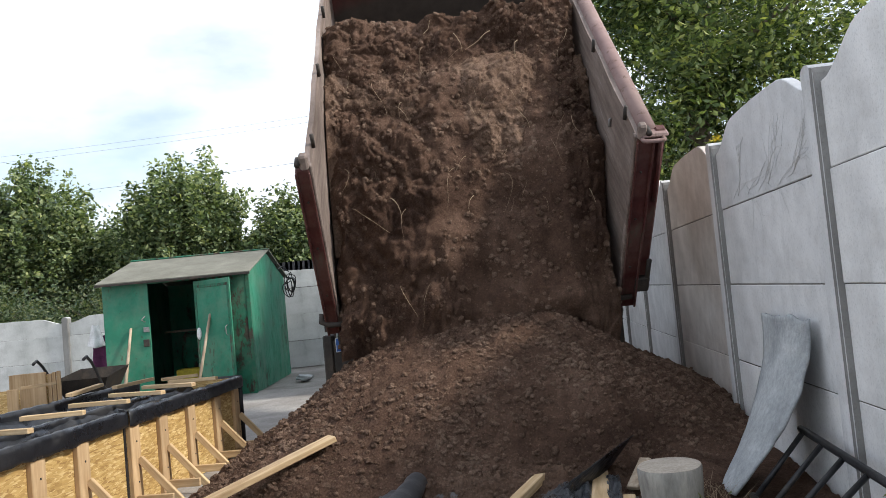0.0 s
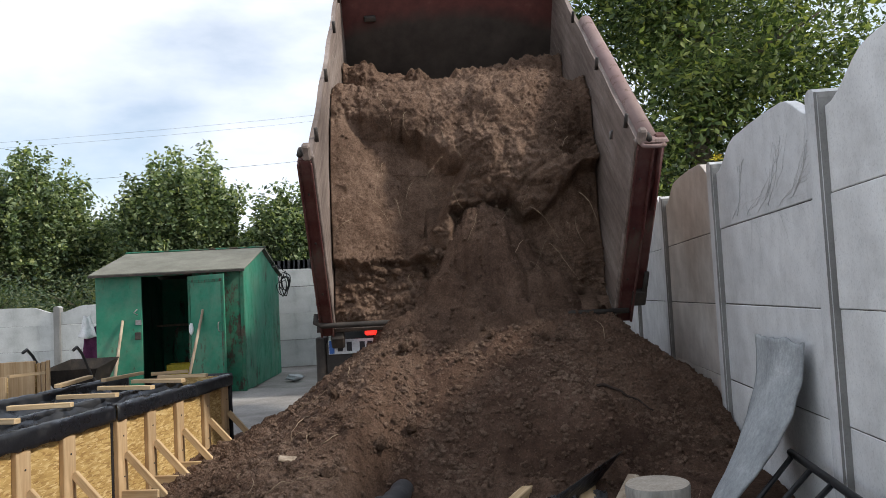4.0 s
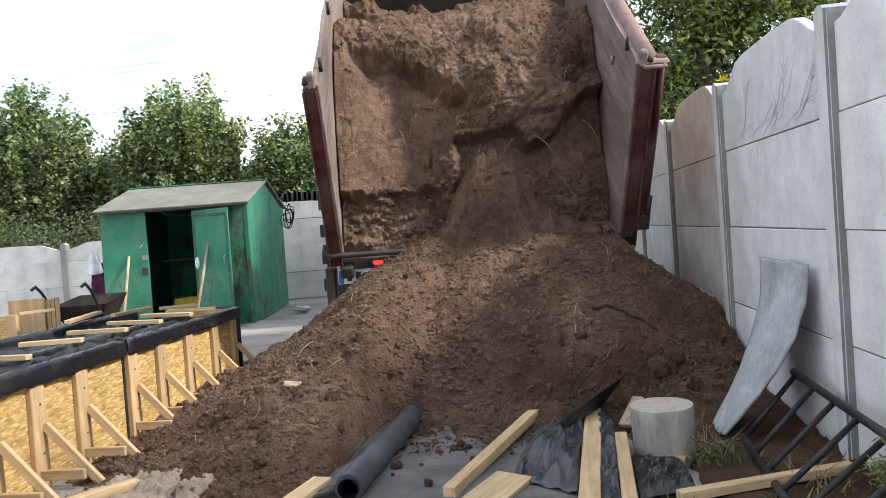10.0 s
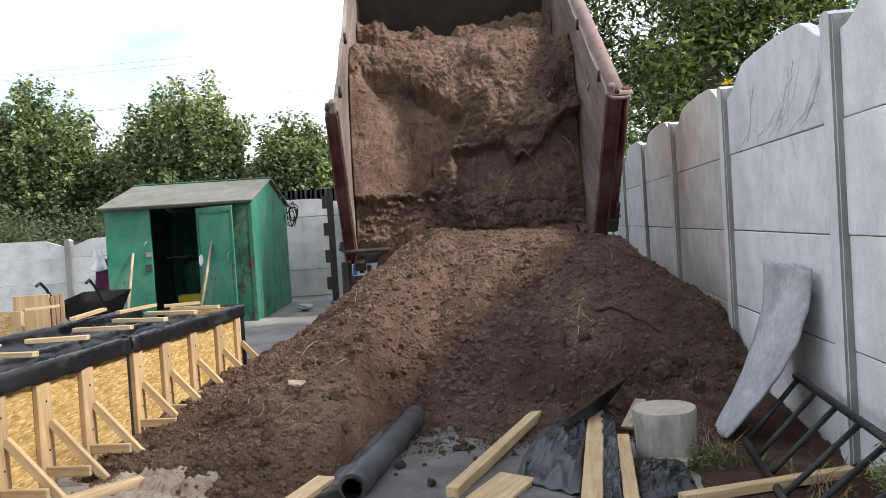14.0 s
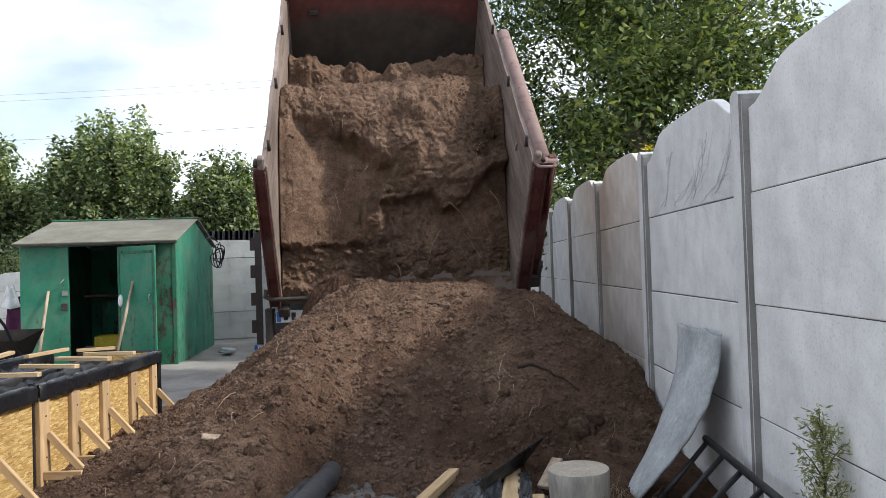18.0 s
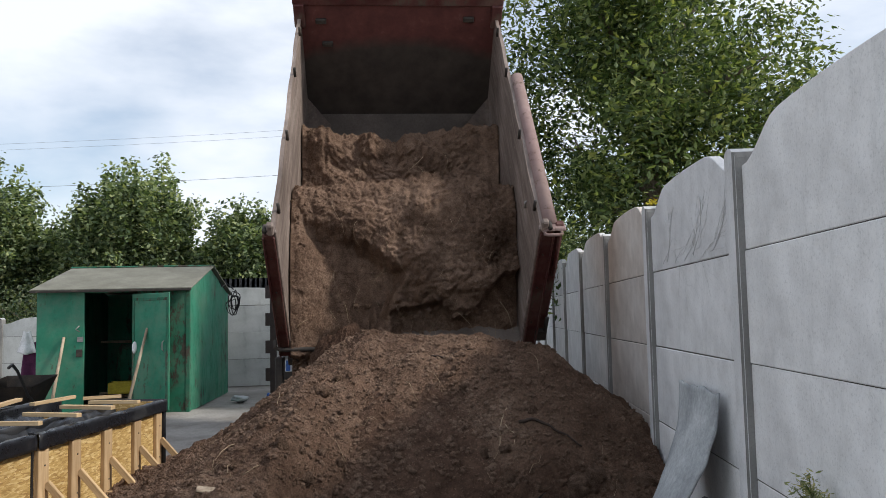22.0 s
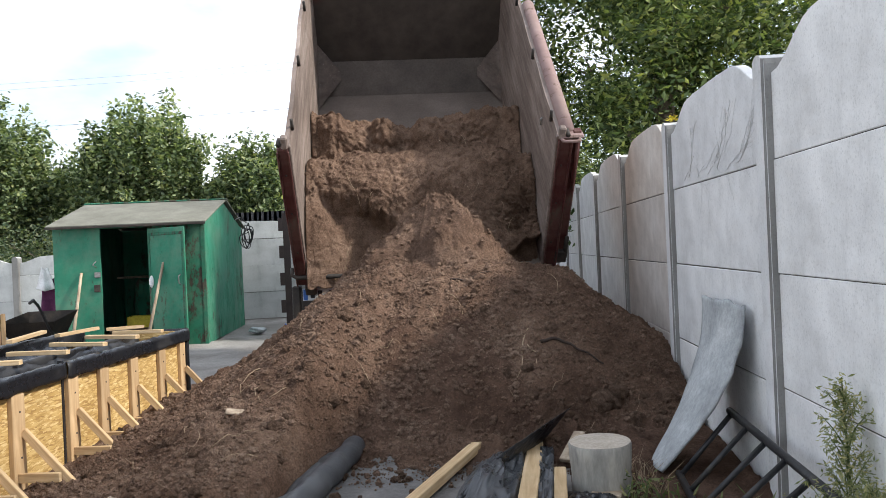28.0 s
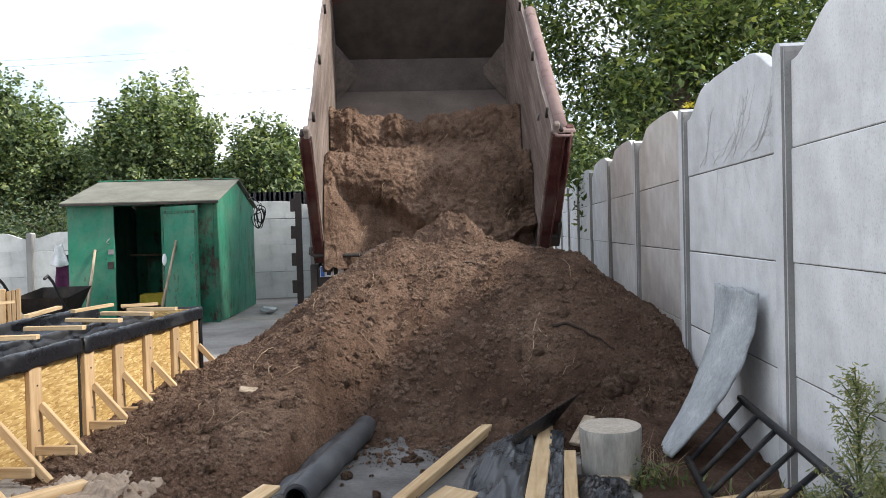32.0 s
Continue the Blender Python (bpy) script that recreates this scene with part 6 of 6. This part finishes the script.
FALLING = []
rf = random.Random(77)
for k in range(64):
    ob = part("falling_clod", CLODS[k % 6], CLOD, None, "", Matrix.Scale(1, 4))
    s = 0.014 + 0.03 * rf.random() ** 2
    ob.scale = (s, s, s)
    tagged(ob, "clod of brown earth tumbling from the bed to the heap", "clod", "falling clods")
    FALLING.append(ob)


# ---------------------------------------------------------------- plants
def tree(name, at, height, trunk_r, crown, n_cl, per, leaf, mat, seed, label, shoots=0, clear=0.25, sp=0.22, narrow=0.5, upright=0, clump=1.3, gap=-0.06):
    """A tapered trunk with limbs; the crown's leaves gather round the twig ends. crown: radii in x, y, z."""
    r = random.Random(seed)
    t = thing(name, at)
    tagged(t, label, "tree")
    zc = height * clear
    trunk = [Vector((0.08 * height * 0.1 * math.sin(k), 0.05 * height * 0.1 * math.cos(k * 1.3), height * 0.75 * k / 8)) for k in range(9)]
    part("trunk", sweep(trunk, [trunk_r * (1 - 0.085 * k) for k in range(9)], 10), BARK, t, "", None, True)
    tips = []
    mid = Vector((0, 0, zc + crown[2] * 0.95))
    for k in range(14):
        z = r.uniform(zc * 0.9, height * 0.68)
        a = k * 2.4 + r.uniform(-0.4, 0.4)
        p = Vector((0, 0, z))
        d = Vector((math.cos(a), math.sin(a), r.uniform(0.3, 0.95)))
        pts = [p]
        L = r.uniform(0.55, 0.95) * crown[0]
        for i in range(6):
            d = (d + Vector((r.uniform(-0.25, 0.25), r.uniform(-0.25, 0.25), r.uniform(-0.1, 0.25)))).normalized()
            pts.append(pts[-1] + d * L / 5)
        part("limb", sweep(pts, [trunk_r * 0.42 * (1 - 0.15 * i) for i in range(7)], 6), BARK, t, "", None, True)
        tips += pts[2:]
    cen = []
    while len(cen) < n_cl:
        v = Vector((r.gauss(0, 1), r.gauss(0, 1), r.gauss(0, 1))).normalized() * (r.random() ** 0.4)
        lump_ = 1 + 0.42 * noise.noise(v * 2.3 + Vector((seed, 0, 0)))
        p = mid + Vector((v.x * crown[0], v.y * crown[1], v.z * crown[2])) * lump_
        if noise.noise(p * clump + Vector((0, seed, 0))) < gap or p.z < zc * 0.5:
            continue
        cen.append(p)
    for k in range(upright):
        a, q = r.uniform(0, 6.3), r.random() ** 0.6
        tip = Vector((crown[0] * q * math.cos(a), crown[1] * q * math.sin(a), height * (1.0 - 0.28 * q * q) * r.uniform(0.62, 1.04)))
        foot = Vector((tip.x * 0.45, tip.y * 0.45, height * r.uniform(0.05, 0.35)))
        n_ = int((tip - foot).length / 0.17)
        for i in range(2, n_ + 1):
            cen.append(foot.lerp(tip, i / n_) + Vector((0, 0, 0.12 * math.sin(i + k))))
    for k in range(shoots):
        a, q = r.uniform(0, 6.3), r.random() ** 0.5 * 0.85
        x, y = crown[0] * q * math.cos(a), crown[1] * q * math.sin(a)
        z0 = mid.z + crown[2] * math.sqrt(max(0.0, 1 - q * q)) * 0.85
        h = r.uniform(0.25, 0.8)
        for i in range(11):
            cen += [Vector((x + 0.1 * math.sin(k) * i * h / 9, y, z0 - 0.5 + (h + 0.5) * i / 10))]
    part("crown", leaves_mesh("crown", cen, per, sp, leaf, seed, 0.6, narrow), mat, t, "", None)
    return t


LT = [(-18.3, 24.5, 5.3, 2.1), (-14.4, 24.0, 5.7, 1.9), (-12.6, 25.2, 4.6, 1.4), (-9.4, 24.0, 5.8, 1.75), (-6.1, 24.0, 4.3, 1.25), (-7.7, 25.5, 3.9, 1.3), (-4.2, 25.5, 4.2, 1.5), (-11.4, 26.0, 4.2, 1.5), (-1.5, 27.0, 4.8, 2.0), (-22.5, 26.0, 5.6, 2.3), (2.0, 28.0, 5.0, 2.2), (-16.4, 26.5, 4.6, 1.8)]
for k, (x, y, h, w) in enumerate(LT):
    h *= (1.08 if x > -11 else 1.12) * (0.85 if k in (2, 5, 7, 11) else 1.0)
    tree("orchard_tree", pose(x, y, 0, 0, 0, 40 * k), h, 0.13, (w * 1.15, w * 1.15, h * 0.38), 300, 19, 0.15, LEAF_L, 100 + k, "leafy green orchard tree behind the back fence", 26, 0.1, 0.12, 0.62, 100)
for k, (x, y, w, h) in enumerate(((-13.8, 18.5, 1.4, 1.9), (-11.6, 18.2, 1.3, 2.1), (-16.3, 18.8, 1.5, 1.8), (-9.3, 18.4, 1.3, 2.0))):
    tree("shrub", pose(x, y, 0, 0, 0, 70 * k), h, 0.04, (w, w * 0.8, h * 0.5), 260, 26, 0.1, LEAF_S, 140 + k, "dense green shrub over the low fence", 0, 0.08, 0.2, 0.5)
tree("walnut_tree", pose(3.55, 13.2, 0), 8.4, 0.22, (2.4, 2.3, 3.9), 1500, 50, 0.115, LEAF_R, 171, "large walnut tree with yellowing leaves behind the fence", 0, 0.07, 0.21, 0.46, 0, 1.1, -0.06)
# unseen second tree, added only to dapple the sun falling on the formwork
tree("walnut_tree", pose(7.0, 3.0, 0, 0, 0, 80), 7.4, 0.14, (1.2, 1.5, 1.5), 150, 15, 0.16, LEAF_R, 183, "unseen tree added beyond the fence to dapple the sun", 0, 0.55, 0.28, 0.42)

# overhead wires
for k, (z, y) in enumerate(((6.45, 30.0), (7.9, 30.0), (8.2, 30.3))):
    o = part("overhead_wire", sweep([Vector((-34 + 4.2 * i, y, z + 0.02 * (i - 6) ** 2 + 0.1 * (i - 6))) for i in range(14)], 0.006 if k == 0 else 0.0035, 5), WIRE, None)
    tagged(o, "thin overhead power line", "wire", "overhead wires")

# dark loose soil between the heap and the fence foot
def foot_soil(x, y):
    e = min(smooth01((x - 1.28) / 0.12), smooth01((y - 3.35) / 0.2), smooth01((5.6 - y) / 0.3))
    return (min(x, 1.99), y, (0.012 + 0.9 * max(0.0, rough(x, y, 0, 91.0)) + 0.05 * smooth01((y - 4.4) / 0.8)) * e - 0.012 * (1 - e) - 0.01)
tagged(part("foot_soil", grid_mesh("foot_soil", [1.24 + 0.018 * k for k in range(43)], [3.3 + 0.018 * k for k in range(130)], foot_soil), SOIL_WET, None, "", None, True), "dark crumbly soil along the foot of the fence", "soil", "", "stuff")

def toe_soil(x, y):
    edge = 4.55 + 0.14 * noise.noise((x * 3, 1, 2)) + 0.06 * noise.noise((x * 11, 4, 2)) + 0.12 * smooth01((x - 0.5) / 0.3)
    e = smooth01((y - edge) / 0.25) * smooth01((x + 0.1) / 0.06)
    return (x, y, (0.03 + 0.09 * smooth01((y - edge) / 0.8) + 1.5 * rough(x, y, 0, 97.0)) * e - 0.02 * (1 - e))
toe = tagged(part("toe_soil", grid_mesh("toe_soil", [-0.12 + 0.016 * k for k in range(84)], [4.3 + 0.016 * k for k in range(65)], toe_soil), SOIL, None, "", None, True), "loose crumbs of earth run out onto the film", "soil", "", "stuff")

def on_toe(x, y):
    z = toe_soil(x, y)[2]
    return max(z, 0.022) if y > 4.25 + 0.3 * random.random() else None
crumbs_on("crumb_layer", toe, on_toe, 3000, 63, -0.05, 1.15, 4.2, 5.3, 0.004, 0.022)

rg = random.Random(12)
for k in range(26):
    x, y = rg.uniform(-0.05, 0.75), 4.55 - 0.75 * rg.random() ** 2
    sc = 0.006 + 0.022 * rg.random() ** 3
    c = part("ground_clod", CLODS[k % 6], CLOD, None, "", pose(x, y, 0.02 + 0.5 * sc, rg.uniform(0, 360), 0, rg.uniform(0, 360)) @ Matrix.Scale(sc, 4))
    tagged(c, "small clod of earth lying on the grey film", "clod", "clods on the film")

# weeds by the fence
def blades(name, centres, per, h, seed, mat, lean=0.5, wid=0.006):
    r = random.Random(seed)
    V, F = [], []
    for cx, cy, cr in centres:
        for k in range(per):
            a, q = r.uniform(0, 6.3), cr * r.random() ** 0.6
            x, y = cx + q * math.cos(a), cy + q * math.sin(a)
            dx, dy = r.uniform(-lean, lean), r.uniform(-lean, lean)
            hh = h * r.uniform(0.35, 1.15)
            b = r.uniform(0, 6.3)
            sx, sy = wid * math.cos(b), wid * math.sin(b)
            o = len(V)
            for s, wv in ((0, 1), (0.5, 0.8), (1.0, 0.08)):
                px, py, pz = x + dx * hh * s * s, y + dy * hh * s * s, hh * s * (1 - 0.2 * s) - 0.01
                V += [(px - sx * wv, py - sy * wv, pz), (px + sx * wv, py + sy * wv, pz)]
            F += [(o, o + 1, o + 3, o + 2), (o + 2, o + 3, o + 5, o + 4)]
    me = bpy.data.meshes.new(name)
    me.from_pydata(V, [], F)
    return part(name, me, mat)


tagged(blades("grass_tufts", [(1.8, 3.6, 0.16), (1.6, 3.45, 0.16), (1.9, 3.2, 0.2), (1.4, 3.35, 0.14), (1.85, 3.95, 0.1), (1.55, 4.15, 0.12), (1.35, 4.12, 0.08), (1.65, 3.9, 0.12), (1.2, 3.45, 0.1)], 17, 0.1, 3, GRASS), "sparse grass and weeds by the fence", "grass", "", "stuff")
tagged(blades("dry_straw", [(1.42, 4.45, 0.1), (1.45, 4.25, 0.08), (1.75, 3.75, 0.12), (1.35, 4.6, 0.08)], 36, 0.15, 5, ROOT, 1.1, 0.003), "dry straw and roots beside the log", "straw", "", "stuff")
low = thing("ragweed", pose(1.4, 4.08, 0))
tagged(low, "low green ragweed with cut leaves by the log", "weed")
part("leaves", leaves_mesh("leaves", [Vector((0.15 * math.cos(k * 2.4) * (k / 22), 0.12 * math.sin(k * 2.4) * (k / 22), 0.05 + 0.045 * math.sin(k))) for k in range(16)], 7, 0.02, 0.036, 8, 0.5, 0.4), GRASS, low)
part("stem", sweep([(0, 0, -0.01), (0.01, 0, 0.06), (0.03, 0.02, 0.1)], 0.004, 5), GRASS, low)


def tall_weed(x, y, h, seed):
    r = random.Random(seed)
    w = thing("tall_weed", pose(x, y, 0))
    tagged(w, "tall bushy weed with yellow-brown tips by the fence", "weed")
    cen = []
    part("stem", sweep([(0, 0, -0.01), (0.01, 0.01, h * 0.5), (0.0, 0.02, h)], [0.007, 0.005, 0.002], 6), GRASS, w)
    for k in range(26):
        z = h * (0.12 + 0.8 * k / 26)
        a = k * 2.4
        L = (0.125 - 0.085 * k / 26) * r.uniform(0.7, 1.2)
        tip = Vector((L * math.cos(a), L * math.sin(a), z + L * 1.5))
        part("twig", sweep([(0, 0, z), tuple(tip * 0.5 + Vector((0, 0, z * 0.5 + 0.01))), tuple(tip)], [0.003, 0.002, 0.001], 4), GRASS, w)
        cen += [Vector((0, 0, z)).lerp(tip, s / 6) for s in range(1, 7)]
    cen += [Vector((0, 0.02, h * (0.75 + 0.25 * k / 8))) for k in range(9)]
    part("foliage", leaves_mesh("foliage", cen, 12, 0.01, 0.026, seed, 0.7, 0.24), WEED, w)


tall_weed(1.93, 3.2, 0.68, 1)
tall_weed(1.93, 3.0, 0.36, 2)
tall_weed(1.9, 3.36, 0.14, 3)


# ---------------------------------------------------------------- what moves
TRUCK = [
    (0, 0.271, 6.685, 42.3),
    (0.5, 0.275, 6.689, 42.8),
    (1, 0.274, 6.675, 42.6),
    (1.5, 0.274, 6.653, 41.8),
    (2, 0.274, 6.654, 40.9),
    (2.5, 0.277, 6.657, 39.9),
    (3, 0.283, 6.654, 38.9),
    (3.5, 0.285, 6.655, 38.2),
    (5.5, 0.287, 6.629, 36.7),
    (6.5, 0.288, 6.624, 36.3),
    (7.5, 0.294, 6.639, 35.5),
    (8.5, 0.292, 6.624, 35.1),
    (9.5, 0.295, 6.668, 35.2),
    (10, 0.294, 6.756, 35.6),
    (10.5, 0.283, 6.910, 36.0),
    (11, 0.263, 7.121, 36.6),
    (11.5, 0.234, 7.381, 37.2),
    (12, 0.201, 7.612, 36.9),
    (12.5, 0.160, 7.762, 36.3),
    (13, 0.136, 7.812, 36.5),
    (14, 0.140, 7.817, 36.8),
    (15.5, 0.132, 7.838, 37.6),
    (17.5, 0.126, 7.885, 40.2),
    (18.5, 0.118, 7.909, 42.3),
    (19.5, 0.112, 7.967, 43.8),
    (20.5, 0.101, 8.017, 46.0),
    (21.5, 0.107, 8.005, 47.0),
    (22.5, 0.113, 8.052, 48.7),
    (23.5, 0.117, 8.066, 49.8),
    (24.5, 0.119, 8.022, 49.4),
    (25, 0.128, 7.968, 46.6),
    (25.5, 0.128, 7.948, 44.0),
    (27.5, 0.129, 7.913, 42.3),
    (28.5, 0.134, 7.885, 41.7),
    (29.5, 0.132, 7.916, 41.3),
    (30, 0.120, 7.970, 41.0),
    (30.5, 0.096, 8.093, 41.0),
    (31, 0.070, 8.254, 41.1),
    (31.5, 0.045, 8.436, 41.1),
    (32, 0.011, 8.629, 41.1),
]
TT = [r[0] for r in TRUCK]


def truck_at(t):
    x, y, tilt = (float(np.interp(t, TT, [r[k] for r in TRUCK])) for k in (1, 2, 3))
    return pose(x, y, 0, 0, 0, HEAD), pose(0, 0, HZ, tilt, 0, 0)


def bed_at(t):
    a, b = truck_at(t)
    return a @ b


SLIDE = [(0, 0.0), (18, 0.0), (19, -0.05), (20, -0.14), (20.5, -0.2), (21, -0.26), (21.5, -0.33), (22, -0.42), (22.5, -0.53), (23, -0.61), (24, -0.69), (25.5, -0.73), (32, -0.77)]
SETTLE = [(0, 0.0), (18, 0.0), (19, -0.07), (20, -0.1), (20.5, -0.13), (21, -0.21), (22, -0.35), (22.5, -0.43), (23, -0.5), (24, -0.56), (25.5, -0.58), (28, -0.61), (32, -0.63)]
SLIDE_B = [(0, 0.0), (20.5, 0.0), (21, -0.08), (21.5, -0.18), (22, -0.35), (22.5, -0.62), (23, -0.85), (24, -1.0), (25, -1.04), (32, -1.06)]
SETTLE_B = [(0, 0.0), (20.5, 0.0), (21.5, -0.12), (22, -0.24), (23, -0.32), (24, -0.37), (32, -0.38)]


def eased(table, t):
    return float(np.interp(t, [r[0] for r in table], [r[1] for r in table]))


def motions():
    walk(truck, [(t, truck_at(t)[0]) for t in TT])
    walk(bed, [(t, truck_at(t)[1]) for t in TT])
    times = sorted(set(TT) | {0.5, 1, 1.5, 2, 2.5, 3, 18, 19, 20, 21, 22, 23, 24, 28})
    walk(load_main, [(t, bed_at(t) @ pose(0, eased(SLIDE, t), eased(SETTLE, t))) for t in times])
    walk(load_back, [(t, bed_at(t) @ pose(0, eased(SLIDE_B, t), eased(SETTLE_B, t))) for t in times])
    # the crumbling front follows, then drops over the lip into the heap
    fr = [(t, bed_at(t) @ pose(0, eased(SLIDE, t), eased(SETTLE, t))) for t in times if t <= 20.5]
    for t, d in ((21, 0.24), (21.5, 0.33), (22, 0.44), (22.5, 0.58)):
        fr.append((t, bed_at(t) @ pose(0, -d, -0.8 * d)))
    m = fr[-1][1]
    end = Matrix.Translation((0, 0.75, -1.2)) @ m
    walk(load_front, fr + [(23.2, Matrix.Translation((0, 0.15, -0.3)) @ m), (24, Matrix.Translation((0, 0.5, -0.8)) @ m), (25, end), (32, end)])
    # the loose top breaks into slabs that slide over the lip and sink into the heap
    for ob, u, x, t0 in SLABS:
        rows = []
        go = 0.85 + 0.35 * u
        for t in sorted({0.0, t0 * 0.5, t0, t0 + go * 0.35, t0 + go * 0.7, t0 + go}):
            s = max(0.0, (t - t0) / go)
            d = (u + 0.35) * s * s
            rows.append((t, bed_at(t) @ pose(0, -d, -0.42 * d)))
        m = rows[-1][1]
        sink = Matrix.Translation((0, 0.0, -1.0)) @ m
        rest = Matrix.Translation((0, 0.2, -1.7)) @ m
        walk(ob, rows + [(t0 + go + 0.4, sink), (t0 + go + 0.9, rest), (32, rest)])
    # the spread of earth pushes forward out of the heap
    rise = [(0, 1.0), (0.6, 1.0), (1.0, 0.85), (1.4, 0.5), (1.8, 0.2), (2.2, -0.02), (2.7, -0.04), (3.2, 0.06), (3.6, 0.08), (5.5, 0.0), (32, 0.0)]
    walk(spread, [(t, pose(0.08 * s, 0.75 * s, -0.5 * s)) for t, s in rise])
    # the cone in the bed's mouth comes down when the truck pulls away
    tg = [(0, -0.3, 0.6, -1.0), (1.0, -0.3, 0.6, -0.85), (1.5, -0.5, 0.2, -0.25), (1.9, -0.55, 0.05, 0.0), (2.3, -0.5, 0.05, -0.02), (2.8, -0.32, 0.08, -0.14), (3.5, -0.12, 0.1, -0.12), (5.5, 0.0, 0.05, 0.0),
          (9.4, 0.0, 0.0, 0.0), (9.8, 0.0, 0.0, -0.12), (10.3, 0.0, 0.05, -0.5), (10.8, 0.0, 0.1, -0.85), (11.3, 0.0, 0.1, -1.05), (32, 0.0, 0.1, -1.1)]
    walk(tongue, [(t, pose(0.38 + dx, 6.62 + dy, 0.52 + dz)) for t, dx, dy, dz in tg])
    # earth left standing under the lip as the truck pulls away
    sp = [(0, 0.0, -1.2), (9.6, 0.0, -1.2), (10.2, 0.1, -0.9), (10.8, 0.35, -0.35), (11.4, 0.75, -0.05), (12.2, 1.0, 0.0), (24.0, 1.05, 0.0), (25.0, 1.05, -0.45), (27.0, 1.05, -0.6), (32, 1.05, -0.6)]
    walk(spill, [(t, pose(-0.42, 6.62 + dy, 0.02 + dz)) for t, dy, dz in sp])
    # the last lump slides from the bed's mouth to the crest
    lp = [(0, 0.3, -1.1), (24.5, 0.3, -1.1), (25.5, 0.2, -0.7), (27.5, 0.05, 0.0), (29.5, 0.03, 0.0), (30.2, 0.0, -0.15), (30.8, -0.04, -0.28), (31.4, -0.05, -0.3), (32, -0.05, -0.3)]
    walk(lump, [(t, pose(0.28, 6.95 + dy, 0.76 + dz)) for t, dy, dz in lp])
    r = random.Random(5)
    bursts = [(0.4, 1.6, 16), (1.6, 3.4, 16), (4.0, 5.6, 6), (9.6, 10.8, 7), (14.4, 15.4, 5), (19.0, 20.0, 4), (21.6, 23.4, 6), (30.0, 31.4, 4)]
    k = 0
    for a, b, n in bursts:
        for i in range(n):
            ob = FALLING[k]
            k += 1
            t0 = round(r.uniform(a, b), 2)
            x = r.uniform(-0.75, 0.75)
            m0 = bed_at(t0) @ Vector((x, 0.05, 0.45))
            early = bed_at(0) @ Vector((x, 0.4, 0.25))
            hold = bed_at(max(t0 - 0.1, 0)) @ Vector((x, 0.2, 0.35))
            ex, ey = m0.x + r.uniform(-0.35, 0.25), r.uniform(5.0, 6.2)
            ez = (fz_f(ex, ey) or 0.0) + 0.0
            mid = Vector(((m0.x + ex) / 2, (m0.y + ey) / 2, max(ez + 0.25, (m0.z + ez) / 2 + 0.12)))
            q = [r.uniform(0, 90) for _ in range(3)]
            f = lambda p, s: pose(p.x, p.y, p.z, q[0] * s, q[1] * s, q[2])
            rows = [(0, f(early, 0)), (max(t0 - 0.1, 0.05), f(hold, 0.1)), (t0 + 0.12, f(m0, 0.3)), (t0 + 0.35, f(mid, 0.9)), (t0 + 0.7, f(Vector((ex, ey, ez)), 1.6)), (32, f(Vector((ex, ey, ez)), 1.6))]
            walk(ob, rows)


motions()
